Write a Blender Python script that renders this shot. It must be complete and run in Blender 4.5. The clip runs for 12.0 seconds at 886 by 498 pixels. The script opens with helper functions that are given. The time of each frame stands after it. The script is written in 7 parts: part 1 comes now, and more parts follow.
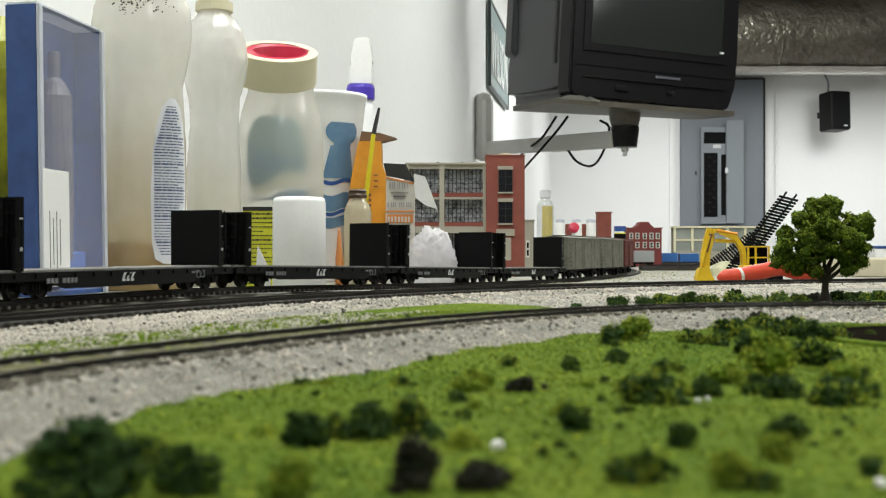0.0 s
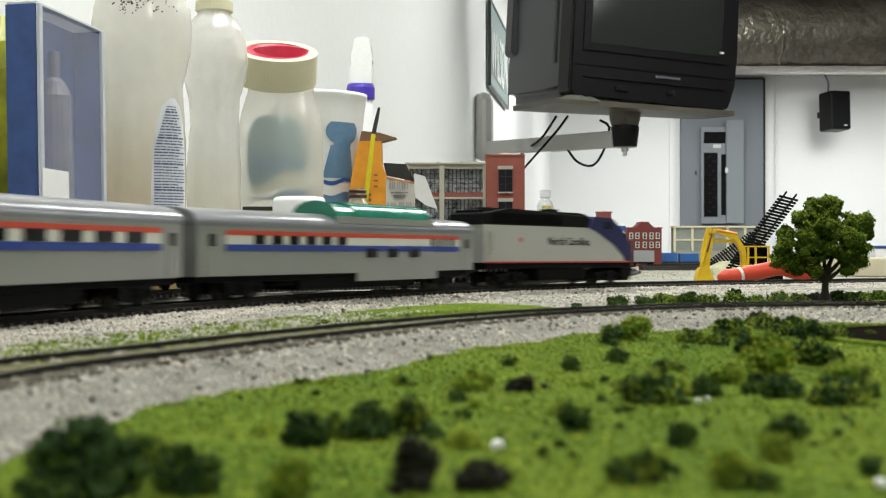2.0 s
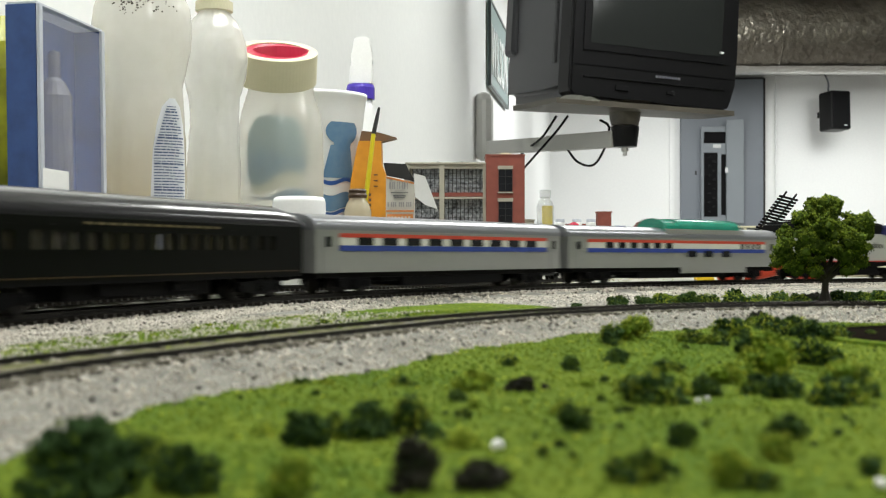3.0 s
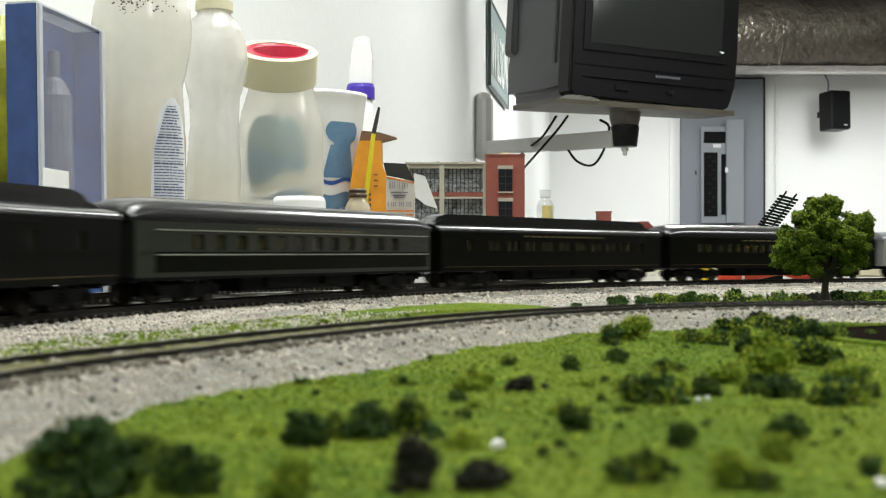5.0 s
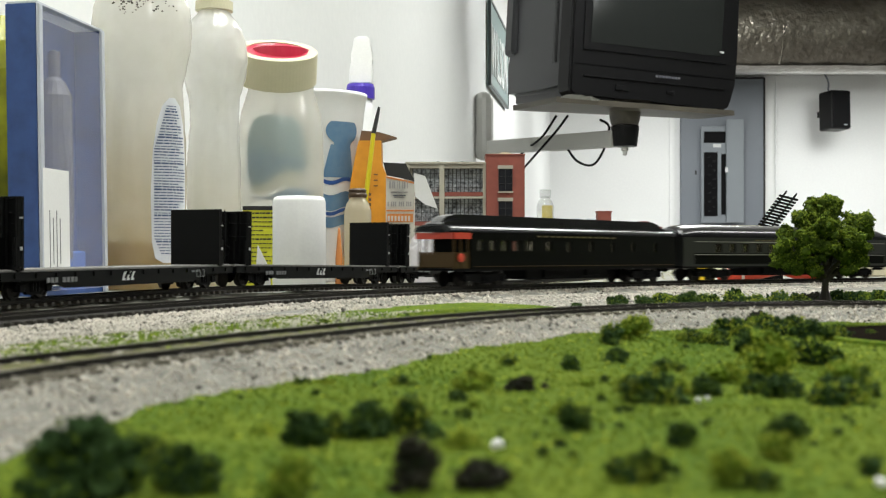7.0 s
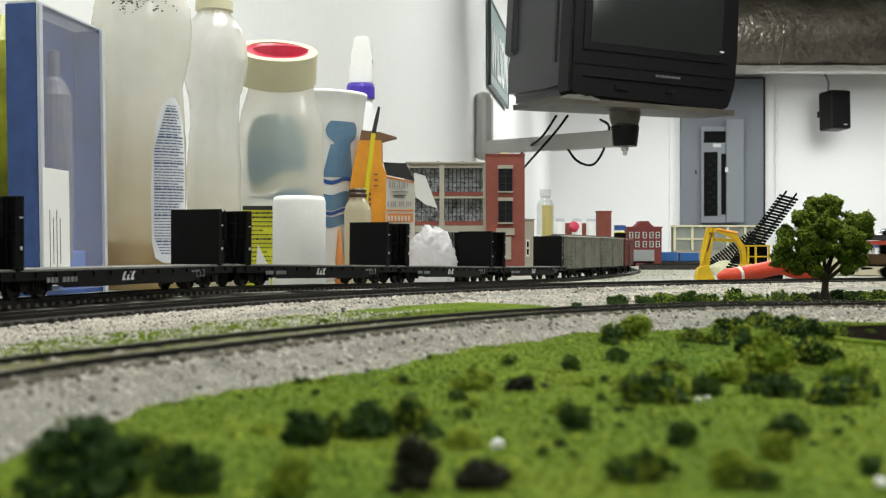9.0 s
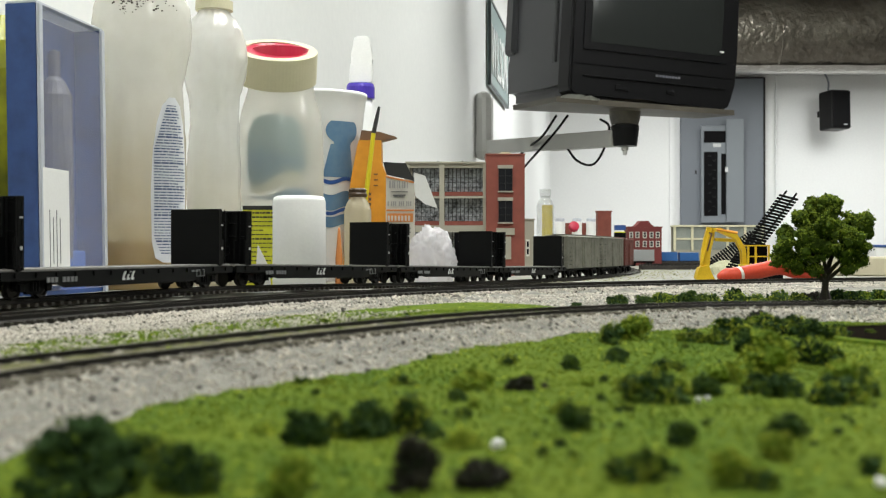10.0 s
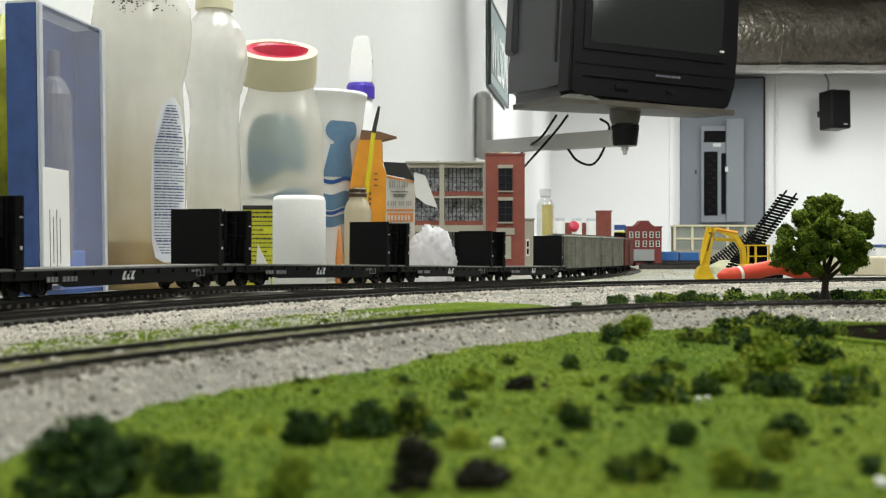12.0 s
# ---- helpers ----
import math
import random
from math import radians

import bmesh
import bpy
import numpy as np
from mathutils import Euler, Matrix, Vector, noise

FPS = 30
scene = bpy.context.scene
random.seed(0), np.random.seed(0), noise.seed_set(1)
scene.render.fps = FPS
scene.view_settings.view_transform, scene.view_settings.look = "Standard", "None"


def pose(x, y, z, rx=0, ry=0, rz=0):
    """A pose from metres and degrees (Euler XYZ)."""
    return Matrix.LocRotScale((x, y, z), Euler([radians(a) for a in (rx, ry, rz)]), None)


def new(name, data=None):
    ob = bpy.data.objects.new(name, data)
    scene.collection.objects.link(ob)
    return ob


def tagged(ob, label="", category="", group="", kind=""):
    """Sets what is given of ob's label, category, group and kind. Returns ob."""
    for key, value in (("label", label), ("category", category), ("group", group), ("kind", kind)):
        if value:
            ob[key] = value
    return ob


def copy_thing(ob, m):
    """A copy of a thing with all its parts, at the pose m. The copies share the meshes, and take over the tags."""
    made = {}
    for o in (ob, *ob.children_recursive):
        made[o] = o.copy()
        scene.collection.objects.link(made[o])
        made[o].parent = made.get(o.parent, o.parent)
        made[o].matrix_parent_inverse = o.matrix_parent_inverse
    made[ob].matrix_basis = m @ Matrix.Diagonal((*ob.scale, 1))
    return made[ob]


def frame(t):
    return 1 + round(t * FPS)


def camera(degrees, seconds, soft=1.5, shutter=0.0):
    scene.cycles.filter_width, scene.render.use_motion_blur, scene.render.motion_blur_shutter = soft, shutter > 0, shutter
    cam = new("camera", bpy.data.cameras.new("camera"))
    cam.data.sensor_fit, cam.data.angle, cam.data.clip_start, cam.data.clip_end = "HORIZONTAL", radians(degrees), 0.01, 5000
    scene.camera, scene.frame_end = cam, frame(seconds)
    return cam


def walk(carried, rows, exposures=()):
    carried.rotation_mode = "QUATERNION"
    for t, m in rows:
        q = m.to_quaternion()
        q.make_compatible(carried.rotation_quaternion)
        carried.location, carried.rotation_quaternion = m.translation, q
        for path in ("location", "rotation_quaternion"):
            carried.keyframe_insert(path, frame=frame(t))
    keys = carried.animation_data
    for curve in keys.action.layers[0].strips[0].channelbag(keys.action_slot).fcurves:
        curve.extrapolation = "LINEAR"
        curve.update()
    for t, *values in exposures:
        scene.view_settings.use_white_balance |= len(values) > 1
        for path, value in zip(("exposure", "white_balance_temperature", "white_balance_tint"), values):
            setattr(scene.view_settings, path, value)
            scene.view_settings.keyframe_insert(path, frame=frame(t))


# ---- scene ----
cam = camera(41.86, 12.0, soft=1.2, shutter=0.5)
cam.data.dof.use_dof, cam.data.dof.focus_distance, cam.data.dof.aperture_fstop = True, 1.2, 40.0
EYE = (0, 0, 0.0243)
walk(cam, [(0, pose(*EYE, 90.19)), (3, pose(*EYE, 90.175)), (6, pose(*EYE, 90.16)), (9, pose(*EYE, 90.145)), (12, pose(*EYE, 90.125))],
     exposures=[(0, 0.04), (0.7, 0.04), (1.5, 0.09), (3, 0.14), (5, 0.22), (6, 0.23), (7, 0.14), (8.8, 0.06), (12, 0.06)])

# ---- world and light: a windowless room under fluorescent ceiling panels ----
world = bpy.data.worlds.new("world")
scene.world = world
world.use_nodes = True
world.node_tree.nodes["Background"].inputs[0].default_value = (0.9, 0.95, 1.0, 1)
world.node_tree.nodes["Background"].inputs[1].default_value = 0.05
CEIL, FLOOR_Z = 1.55, -1.15
# Third light, unseen behind the camera, is added for highlights on front faces.
LAMPS = [(0.15, 1.0, 23), (2.2, 1.0, 24), (0.5, -1.5, 13), (0.85, 3.05, 22), (1.3, 5.6, 41), (3.9, 4.4, 20), (1.9, 8.42, 31), (3.4, 8.42, 33), (4.9, 8.42, 31)]
for lx, ly, power in LAMPS:
    lamp = bpy.data.lights.new("ceiling_tube_light", "AREA")
    lamp.shape, lamp.size, lamp.size_y, lamp.energy, lamp.color = "RECTANGLE", 0.5, 1.15, power, (0.965, 0.99, 0.965)
    ob = new("ceiling_tube_light", lamp)
    ob.location = (lx, ly, CEIL - 0.09)


# ---- materials ----
def mat(name, col, rough=0.5, metal=0.0, col2=None, scale=40.0, bump=0.0, fine=400.0, spec=0.5, trans=0.0, ior=1.45, alpha=1.0, sss=0.0, rand=0.0, coat=0.0):
    """A Principled material: two colours mixed by noise at two scales, with fine relief."""
    m = bpy.data.materials.new(name)
    m.use_nodes = True
    n, l = m.node_tree.nodes, m.node_tree.links
    b = n["Principled BSDF"]
    tc = n.new("ShaderNodeTexCoord")
    big, small = n.new("ShaderNodeTexNoise"), n.new("ShaderNodeTexNoise")
    big.inputs["Scale"].default_value, small.inputs["Scale"].default_value = scale, fine
    big.inputs["Detail"].default_value, small.inputs["Detail"].default_value = 5, 3
    add = n.new("ShaderNodeMath")
    add.operation = "MULTIPLY_ADD"
    add.inputs[1].default_value = 0.5
    mul = n.new("ShaderNodeMath")
    mul.operation = "MULTIPLY"
    mul.inputs[1].default_value = 0.5
    for tex in (big, small):
        l.new(tc.outputs["Object"], tex.inputs["Vector"])
    l.new(big.outputs["Fac"], mul.inputs[0])
    l.new(small.outputs["Fac"], add.inputs[0])
    l.new(mul.outputs[0], add.inputs[2])
    ramp = n.new("ShaderNodeValToRGB")
    ramp.color_ramp.elements[0].position, ramp.color_ramp.elements[1].position = 0.36, 0.64
    c2 = col2 or tuple(c * 0.94 for c in col)
    ramp.color_ramp.elements[0].color, ramp.color_ramp.elements[1].color = (*c2, 1), (*col, 1)
    l.new(add.outputs[0], ramp.inputs[0])
    out = ramp.outputs[0]
    if rand:
        info, geo, hsv = n.new("ShaderNodeObjectInfo"), n.new("ShaderNodeNewGeometry"), n.new("ShaderNodeHueSaturation")
        s1 = n.new("ShaderNodeMath")
        s1.operation = "ADD"
        l.new(info.outputs["Random"], s1.inputs[0])
        l.new(geo.outputs["Random Per Island"], s1.inputs[1])
        s2 = n.new("ShaderNodeMath")
        s2.operation = "MULTIPLY_ADD"
        s2.inputs[1].default_value, s2.inputs[2].default_value = rand, 1 - rand
        l.new(s1.outputs[0], s2.inputs[0])
        l.new(s2.outputs[0], hsv.inputs["Value"])
        l.new(out, hsv.inputs["Color"])
        out = hsv.outputs[0]
    l.new(out, b.inputs["Base Color"])
    b.inputs["Roughness"].default_value, b.inputs["Metallic"].default_value = rough, metal
    b.inputs["Specular IOR Level"].default_value, b.inputs["Transmission Weight"].default_value = spec, trans
    b.inputs["IOR"].default_value, b.inputs["Alpha"].default_value = ior, alpha
    b.inputs["Coat Weight"].default_value = coat
    if sss:
        b.inputs["Subsurface Weight"].default_value = sss
        b.inputs["Subsurface Radius"].default_value = (0.004, 0.004, 0.004)
    if bump:
        bp = n.new("ShaderNodeBump")
        bp.inputs["Strength"].default_value, bp.inputs["Distance"].default_value = bump, 0.5 / fine
        l.new(small.outputs["Fac"], bp.inputs["Height"])
        l.new(bp.outputs[0], b.inputs["Normal"])
    return m


def translucent(name, col, through_col, mix=0.5, rough=0.35, scale=14.0, col2=None, residue=None):
    """Milky thin plastic: part of the light goes through, the rest is glossy plastic; residue = (colour, height) of dried soap."""
    m = mat(name, col, rough, scale=scale, fine=55, col2=col2, coat=0.9, bump=0.16)
    n, l = m.node_tree.nodes, m.node_tree.links
    b = n["Principled BSDF"]
    tr, tp, mx, mx2 = n.new("ShaderNodeBsdfTranslucent"), n.new("ShaderNodeBsdfTransparent"), n.new("ShaderNodeMixShader"), n.new("ShaderNodeMixShader")
    tr.inputs[0].default_value = (*through_col, 1)
    tp.inputs[0].default_value = (*through_col, 1)
    if residue:
        tc, sep, rng, stain = n.new("ShaderNodeTexCoord"), n.new("ShaderNodeSeparateXYZ"), n.new("ShaderNodeMapRange"), n.new("ShaderNodeTexNoise")
        stain.inputs["Scale"].default_value, stain.inputs["Detail"].default_value = 18, 6
        l.new(tc.outputs["Object"], sep.inputs[0])
        l.new(tc.outputs["Object"], stain.inputs["Vector"])
        rng.inputs["From Min"].default_value, rng.inputs["From Max"].default_value = 0.0, residue[1]
        rng.inputs["To Min"].default_value, rng.inputs["To Max"].default_value = 1.25, 0.0
        l.new(sep.outputs[2], rng.inputs["Value"])
        amount = n.new("ShaderNodeMath")
        amount.operation, amount.use_clamp = "MULTIPLY", True
        l.new(rng.outputs[0], amount.inputs[0])
        l.new(stain.outputs["Fac"], amount.inputs[1])
        for base, target in ((b.inputs["Base Color"].links[0].from_socket, b.inputs["Base Color"]), (None, tr.inputs[0]), (None, tp.inputs[0])):
            mc = n.new("ShaderNodeMixRGB")
            mc.inputs[1].default_value, mc.inputs[2].default_value = (*through_col, 1), (*residue[0], 1)
            if base:
                l.new(base, mc.inputs[1])
            l.new(amount.outputs[0], mc.inputs[0])
            l.new(mc.outputs[0], target)
    b.inputs["Coat IOR"].default_value = 1.85
    mx.inputs[0].default_value = 0.5
    l.new(tr.outputs[0], mx.inputs[1])
    l.new(tp.outputs[0], mx.inputs[2])
    mx2.inputs[0].default_value = mix
    l.new(b.outputs[0], mx2.inputs[1])
    l.new(mx.outputs[0], mx2.inputs[2])
    l.new(mx2.outputs[0], n["Material Output"].inputs[0])
    return m


def glow(name, col, strength):
    m = bpy.data.materials.new(name)
    m.use_nodes = True
    b = m.node_tree.nodes["Principled BSDF"]
    b.inputs["Base Color"].default_value = (*col, 1)
    b.inputs["Emission Color"].default_value = (*col, 1)
    b.inputs["Emission Strength"].default_value = strength
    return m


M_WALL = mat("wall_paint", (0.80, 0.81, 0.80), 0.42, col2=(0.76, 0.77, 0.765), scale=1.5, fine=60, bump=0.06)
# Floor and plain walls are unseen, kept dark to cut light bounced onto the layout.
M_FLOOR = mat("floor_vinyl", (0.13, 0.12, 0.11), 0.5, scale=3, fine=50)
M_PLAIN = mat("plain_wall_paint", (0.34, 0.33, 0.31), 0.7, scale=2, fine=60)
M_CEIL = mat("ceiling_board", (0.78, 0.78, 0.76), 0.9, scale=4, fine=90, bump=0.2)
M_TUBE = glow("lamp_diffuser", (1.0, 0.98, 0.93), 3.0)
M_WHITEMETAL = mat("white_enamel", (0.8, 0.8, 0.78), 0.35)
M_SHELF = mat("layout_board_paint", (0.33, 0.325, 0.28), 0.7, col2=(0.20, 0.20, 0.165), scale=14, fine=120, bump=0.1)
M_SOIL = mat("plaster_ground", (0.165, 0.165, 0.075), 0.95, col2=(0.09, 0.085, 0.045), scale=30, fine=500, bump=0.5, spec=0.1)
M_GRASS = mat("turf_scatter_ground", (0.148, 0.192, 0.020), 0.95, col2=(0.056, 0.110, 0.012), scale=24, fine=700, bump=0.9, spec=0.05)
M_TURF = mat("turf_foam", (0.190, 0.236, 0.024), 0.95, col2=(0.066, 0.130, 0.013), scale=22, fine=700, rand=0.14, spec=0.05)
M_BUSH_D = mat("foam_dark_green", (0.056, 0.100, 0.033), 0.95, col2=(0.020, 0.042, 0.015), scale=160, fine=1200, bump=0.8, rand=0.35, spec=0.05)
M_BUSH_M = mat("foam_mid_green", (0.205, 0.285, 0.034), 0.95, col2=(0.078, 0.132, 0.016), scale=160, fine=1200, bump=0.8, rand=0.35, spec=0.05)
M_BUSH_L = mat("foam_light_green", (0.46, 0.51, 0.066), 0.95, col2=(0.23, 0.285, 0.034), scale=160, fine=1200, bump=0.8, rand=0.35, spec=0.05)
M_BUSH_K = mat("foam_burnt_brown", (0.035, 0.032, 0.02), 0.95, col2=(0.012, 0.012, 0.008), scale=160, fine=1200, bump=0.8, rand=0.3)
# One leaf foam in two tones, as lit from above and as shaded.
M_LEAFLIT = mat("tree_foam_lit", (0.27, 0.33, 0.040), 0.9, col2=(0.10, 0.155, 0.018), scale=120, fine=1000, bump=0.8, rand=0.35, spec=0.05)
M_LEAFSHADE = mat("tree_foam_shaded", (0.085, 0.125, 0.020), 0.9, col2=(0.030, 0.050, 0.009), scale=120, fine=1000, bump=0.8, rand=0.4, spec=0.05)
M_BARK = mat("tree_trunk_plastic", (0.022, 0.017, 0.013), 0.8, scale=150, fine=900, bump=0.5)
M_BALLAST = mat("ballast_bed", (0.30, 0.29, 0.25), 0.95, col2=(0.12, 0.115, 0.10), scale=120, fine=900, bump=0.9)
M_STONE = mat("ballast_stone", (0.67, 0.62, 0.545), 0.9, col2=(0.38, 0.36, 0.31), scale=50, fine=1500, rand=0.24, spec=0.1)
M_STONE_D = mat("ballast_dark_stone", (0.15, 0.14, 0.125), 0.9, col2=(0.06, 0.055, 0.05), scale=50, fine=1500, rand=0.3, spec=0.1)
M_TIE = mat("tie_plastic", (0.030, 0.026, 0.020), 0.6, scale=200, fine=1500, bump=0.3, rand=0.2)
M_TIE_W = mat("tie_weathered", (0.16, 0.145, 0.10), 0.8, col2=(0.07, 0.06, 0.045), scale=60, fine=1500, bump=0.3, rand=0.2)
M_RAIL = mat("rail_side_dark", (0.018, 0.016, 0.013), 0.5, metal=0.3, scale=80, fine=900)
M_RAILTOP = mat("rail_worn_top", (0.16, 0.14, 0.11), 0.4, metal=0.9, scale=60, fine=900)
M_BLACK = mat("black_plastic", (0.004, 0.004, 0.0045), 0.55, scale=60, fine=900, bump=0.1, spec=0.08)
M_BLACKSAT = mat("black_car_paint", (0.006, 0.0063, 0.0065), 0.5, scale=50, fine=900, spec=0.1)
M_WHEEL = mat("wheel_metal", (0.022, 0.020, 0.019), 0.5, metal=0.5, scale=90)
M_LETTER = mat("white_lettering", (0.55, 0.56, 0.56), 0.7)


# ---- mesh helpers ----
def part(name, bm, material, parent=None, label="", smooth=False):
    me = bpy.data.meshes.new(name)
    bmesh.ops.recalc_face_normals(bm, faces=bm.faces)
    bm.to_mesh(me)
    bm.free()
    me.materials.append(material)
    if smooth:
        for poly in me.polygons:
            poly.use_smooth = True
        if smooth == "edges":
            me.set_sharp_from_angle(angle=radians(38))
    ob = new(name, me)
    if parent:
        ob.parent = parent
    if label:
        tagged(ob, label)
    return ob


def share(name, ob, parent, m):
    """Another object on ob's mesh under parent."""
    o = new(name, ob.data)
    o.parent, o.matrix_basis = parent, m
    return o


def thing(name, m, label, category, group="", kind=""):
    ob = new(name)
    ob.empty_display_size = 0.01
    ob.matrix_basis = m
    return tagged(ob, label, category, group, kind)


def box(bm, c, s, bevel=0.0, m=None):
    ret = bmesh.ops.create_cube(bm, size=1.0)
    vs = ret["verts"]
    bmesh.ops.scale(bm, vec=s, verts=vs)
    bmesh.ops.translate(bm, vec=c, verts=vs)
    if bevel:
        es = list({e for v in vs for e in v.link_edges})
        got = bmesh.ops.bevel(bm, geom=es, offset=bevel, segments=2, affect="EDGES", profile=0.5)
        vs = list({v for f in got["faces"] for v in f.verts} | {v for v in vs if v.is_valid})
    if m is not None:
        bmesh.ops.transform(bm, matrix=m, verts=vs)
    return vs


def boxes(*items, bevel=0.0):
    bm = bmesh.new()
    for c, s in items:
        box(bm, c, s, bevel)
    return bm


def lathe(profile, seg=40, m=None):
    """A solid of revolution about z from (radius, height) pairs."""
    bm = bmesh.new()
    rings = []
    for r, z in profile:
        if r < 1e-6:
            rings.append([bm.verts.new((0, 0, z))])
        else:
            rings.append([bm.verts.new((r * math.cos(2 * math.pi * i / seg), r * math.sin(2 * math.pi * i / seg), z)) for i in range(seg)])
    for a, b in zip(rings, rings[1:]):
        for i in range(seg):
            j = (i + 1) % seg
            if len(a) == 1 and len(b) > 1:
                bm.faces.new((a[0], b[i], b[j]))
            elif len(b) == 1 and len(a) > 1:
                bm.faces.new((a[i], a[j], b[0]))
            elif len(a) > 1:
                bm.faces.new((a[i], a[j], b[j], b[i]))
    if m is not None:
        bmesh.ops.transform(bm, matrix=m, verts=bm.verts)
    return bm


def prism(outline, y0, y1, plane="xz", bm=None):
    """A closed outline pushed from y0 to y1 along the axis across its plane."""
    bm = bm or bmesh.new()
    put = {"xz": lambda a, b, c: (a, c, b), "yz": lambda a, b, c: (c, a, b), "xy": lambda a, b, c: (a, b, c)}[plane]
    lo = [bm.verts.new(put(a, b, y0)) for a, b in outline]
    hi = [bm.verts.new(put(a, b, y1)) for a, b in outline]
    bm.faces.new(lo)
    bm.faces.new(hi)
    for i in range(len(lo)):
        j = (i + 1) % len(lo)
        bm.faces.new((lo[i], lo[j], hi[j], hi[i]))
    return bm


def tube(points, radius, seg=8, bm=None):
    """A round bar along points; radius is a number or one for each point."""
    bm = bm or bmesh.new()
    pts = [Vector(q) for q in points]
    rs = radius if isinstance(radius, (list, tuple)) else [radius] * len(pts)
    rings = []
    for i, q in enumerate(pts):
        d = (pts[min(i + 1, len(pts) - 1)] - pts[max(i - 1, 0)]).normalized()
        a = d.orthogonal().normalized() if abs(d.z) > 0.95 else d.cross(Vector((0, 0, 1))).normalized()
        b = d.cross(a)
        rings.append([bm.verts.new(q + rs[i] * (a * math.cos(2 * math.pi * k / seg) + b * math.sin(2 * math.pi * k / seg))) for k in range(seg)])
    for a, b in zip(rings, rings[1:]):
        for k in range(seg):
            bm.faces.new((a[k], a[(k + 1) % seg], b[(k + 1) % seg], b[k]))
    bm.faces.new(rings[0])
    bm.faces.new(rings[-1])
    return bm


def smooth_curve(pts, n):
    """n points along a Catmull-Rom curve through pts, evenly spaced."""
    p = [Vector(q) for q in pts]
    p = [2 * p[0] - p[1]] + p + [2 * p[-1] - p[-2]]
    out = []
    for i in range(1, len(p) - 2):
        for k in range(40):
            u = k / 40
            a, b, c, d = p[i - 1:i + 3]
            out.append(0.5 * (2 * b + (c - a) * u + (2 * a - 5 * b + 4 * c - d) * u * u + (3 * b - a - 3 * c + d) * u ** 3))
    out.append(p[-2])
    ln = [0.0]
    for a, b in zip(out, out[1:]):
        ln.append(ln[-1] + (b - a).length)
    res, k = [], 0
    for i in range(n):
        s = ln[-1] * i / (n - 1)
        while k < len(ln) - 2 and ln[k + 1] < s:
            k += 1
        res.append(out[k].lerp(out[k + 1], (s - ln[k]) / max(ln[k + 1] - ln[k], 1e-9)))
    return res


def clump(bm, c, r, rnd, squash=0.8, sub=1, rough=0.35):
    """A ragged foam clump."""
    vs = bmesh.ops.create_icosphere(bm, subdivisions=sub, radius=1.0)["verts"]
    o = Vector((rnd.uniform(0, 50), rnd.uniform(0, 50), rnd.uniform(0, 50)))
    for v in vs:
        k = 1 + rough * 2 * noise.noise(v.co * 1.7 + o) + rough * noise.noise(v.co * 5 + o)
        v.co = Vector(c) + Vector((v.co.x * r, v.co.y * r, v.co.z * r * squash)) * k


def grains(name, places, size, material, parent, rnd, flat=0.8):
    """Many small stones or flecks as one mesh: an irregular octahedron at each place."""
    verts, faces = [], []
    base = [(1, 0, 0), (-1, 0, 0), (0, 1, 0), (0, -1, 0), (0, 0, 1), (0, 0, -1)]
    tri = [(0, 2, 4), (2, 1, 4), (1, 3, 4), (3, 0, 4), (2, 0, 5), (1, 2, 5), (3, 1, 5), (0, 3, 5)]
    for x, y, z in places:
        s = size * rnd.uniform(0.5, 1.35)
        turn = Euler((rnd.uniform(0, 6), rnd.uniform(0, 6), rnd.uniform(0, 6))).to_matrix()
        k = len(verts)
        for q in base:
            v = turn @ Vector((q[0] * rnd.uniform(0.7, 1.2), q[1] * rnd.uniform(0.7, 1.2), q[2] * rnd.uniform(0.6, 1.0)))
            verts.append((x + v.x * s, y + v.y * s, z + v.z * s * flat))
        faces += [tuple(k + i for i in f) for f in tri]
    me = bpy.data.meshes.new(name)
    me.from_pydata(verts, [], faces)
    me.materials.append(material)
    ob = new(name, me)
    if parent:
        ob.parent = parent
    return ob


# ---- the room ----
def wall_piece(name, a, b, material, label, thick=0.12, z0=FLOOR_Z, z1=CEIL):
    """A wall whose inner face runs from a to b; its thickness lies to the left of that run."""
    d = (Vector(b) - Vector(a)).normalized()
    n = Vector((-d.y, d.x)) * thick
    pts = [tuple(a), tuple(b), (b[0] + n.x, b[1] + n.y), (a[0] + n.x, a[1] + n.y)]
    return tagged(part(name, prism(pts, z0, z1, "xy"), material), label, "wall", kind="structure")


LW = lambda y: 0.1855 + 0.148 * (y - 5)  # the long wall beside the layout
BACK = 10.0
wall_piece("wall_west", (LW(-3.2), -3.2), (LW(BACK), BACK), M_WALL, "long white painted wall beside the model railway layout")
wall_piece("wall_north", (LW(BACK), BACK), (7.0, BACK), M_WALL, "white painted end wall with an electrical cabinet")
wall_piece("wall_east", (7.0, BACK), (7.0, -3.2), M_PLAIN, "plain grey painted wall")
wall_piece("wall_south", (7.0, -3.2), (LW(-3.2), -3.2), M_PLAIN, "plain grey painted wall")
tagged(part("floor", boxes(((2.6, 3.4, FLOOR_Z - 0.05), (10, 14.5, 0.1))), M_FLOOR), "worn vinyl floor of the hobby room", "floor", kind="structure")
tagged(part("ceiling", boxes(((2.6, 3.4, CEIL + 0.05), (10, 14.5, 0.1))), M_CEIL), "white ceiling boards", "ceiling", kind="structure")


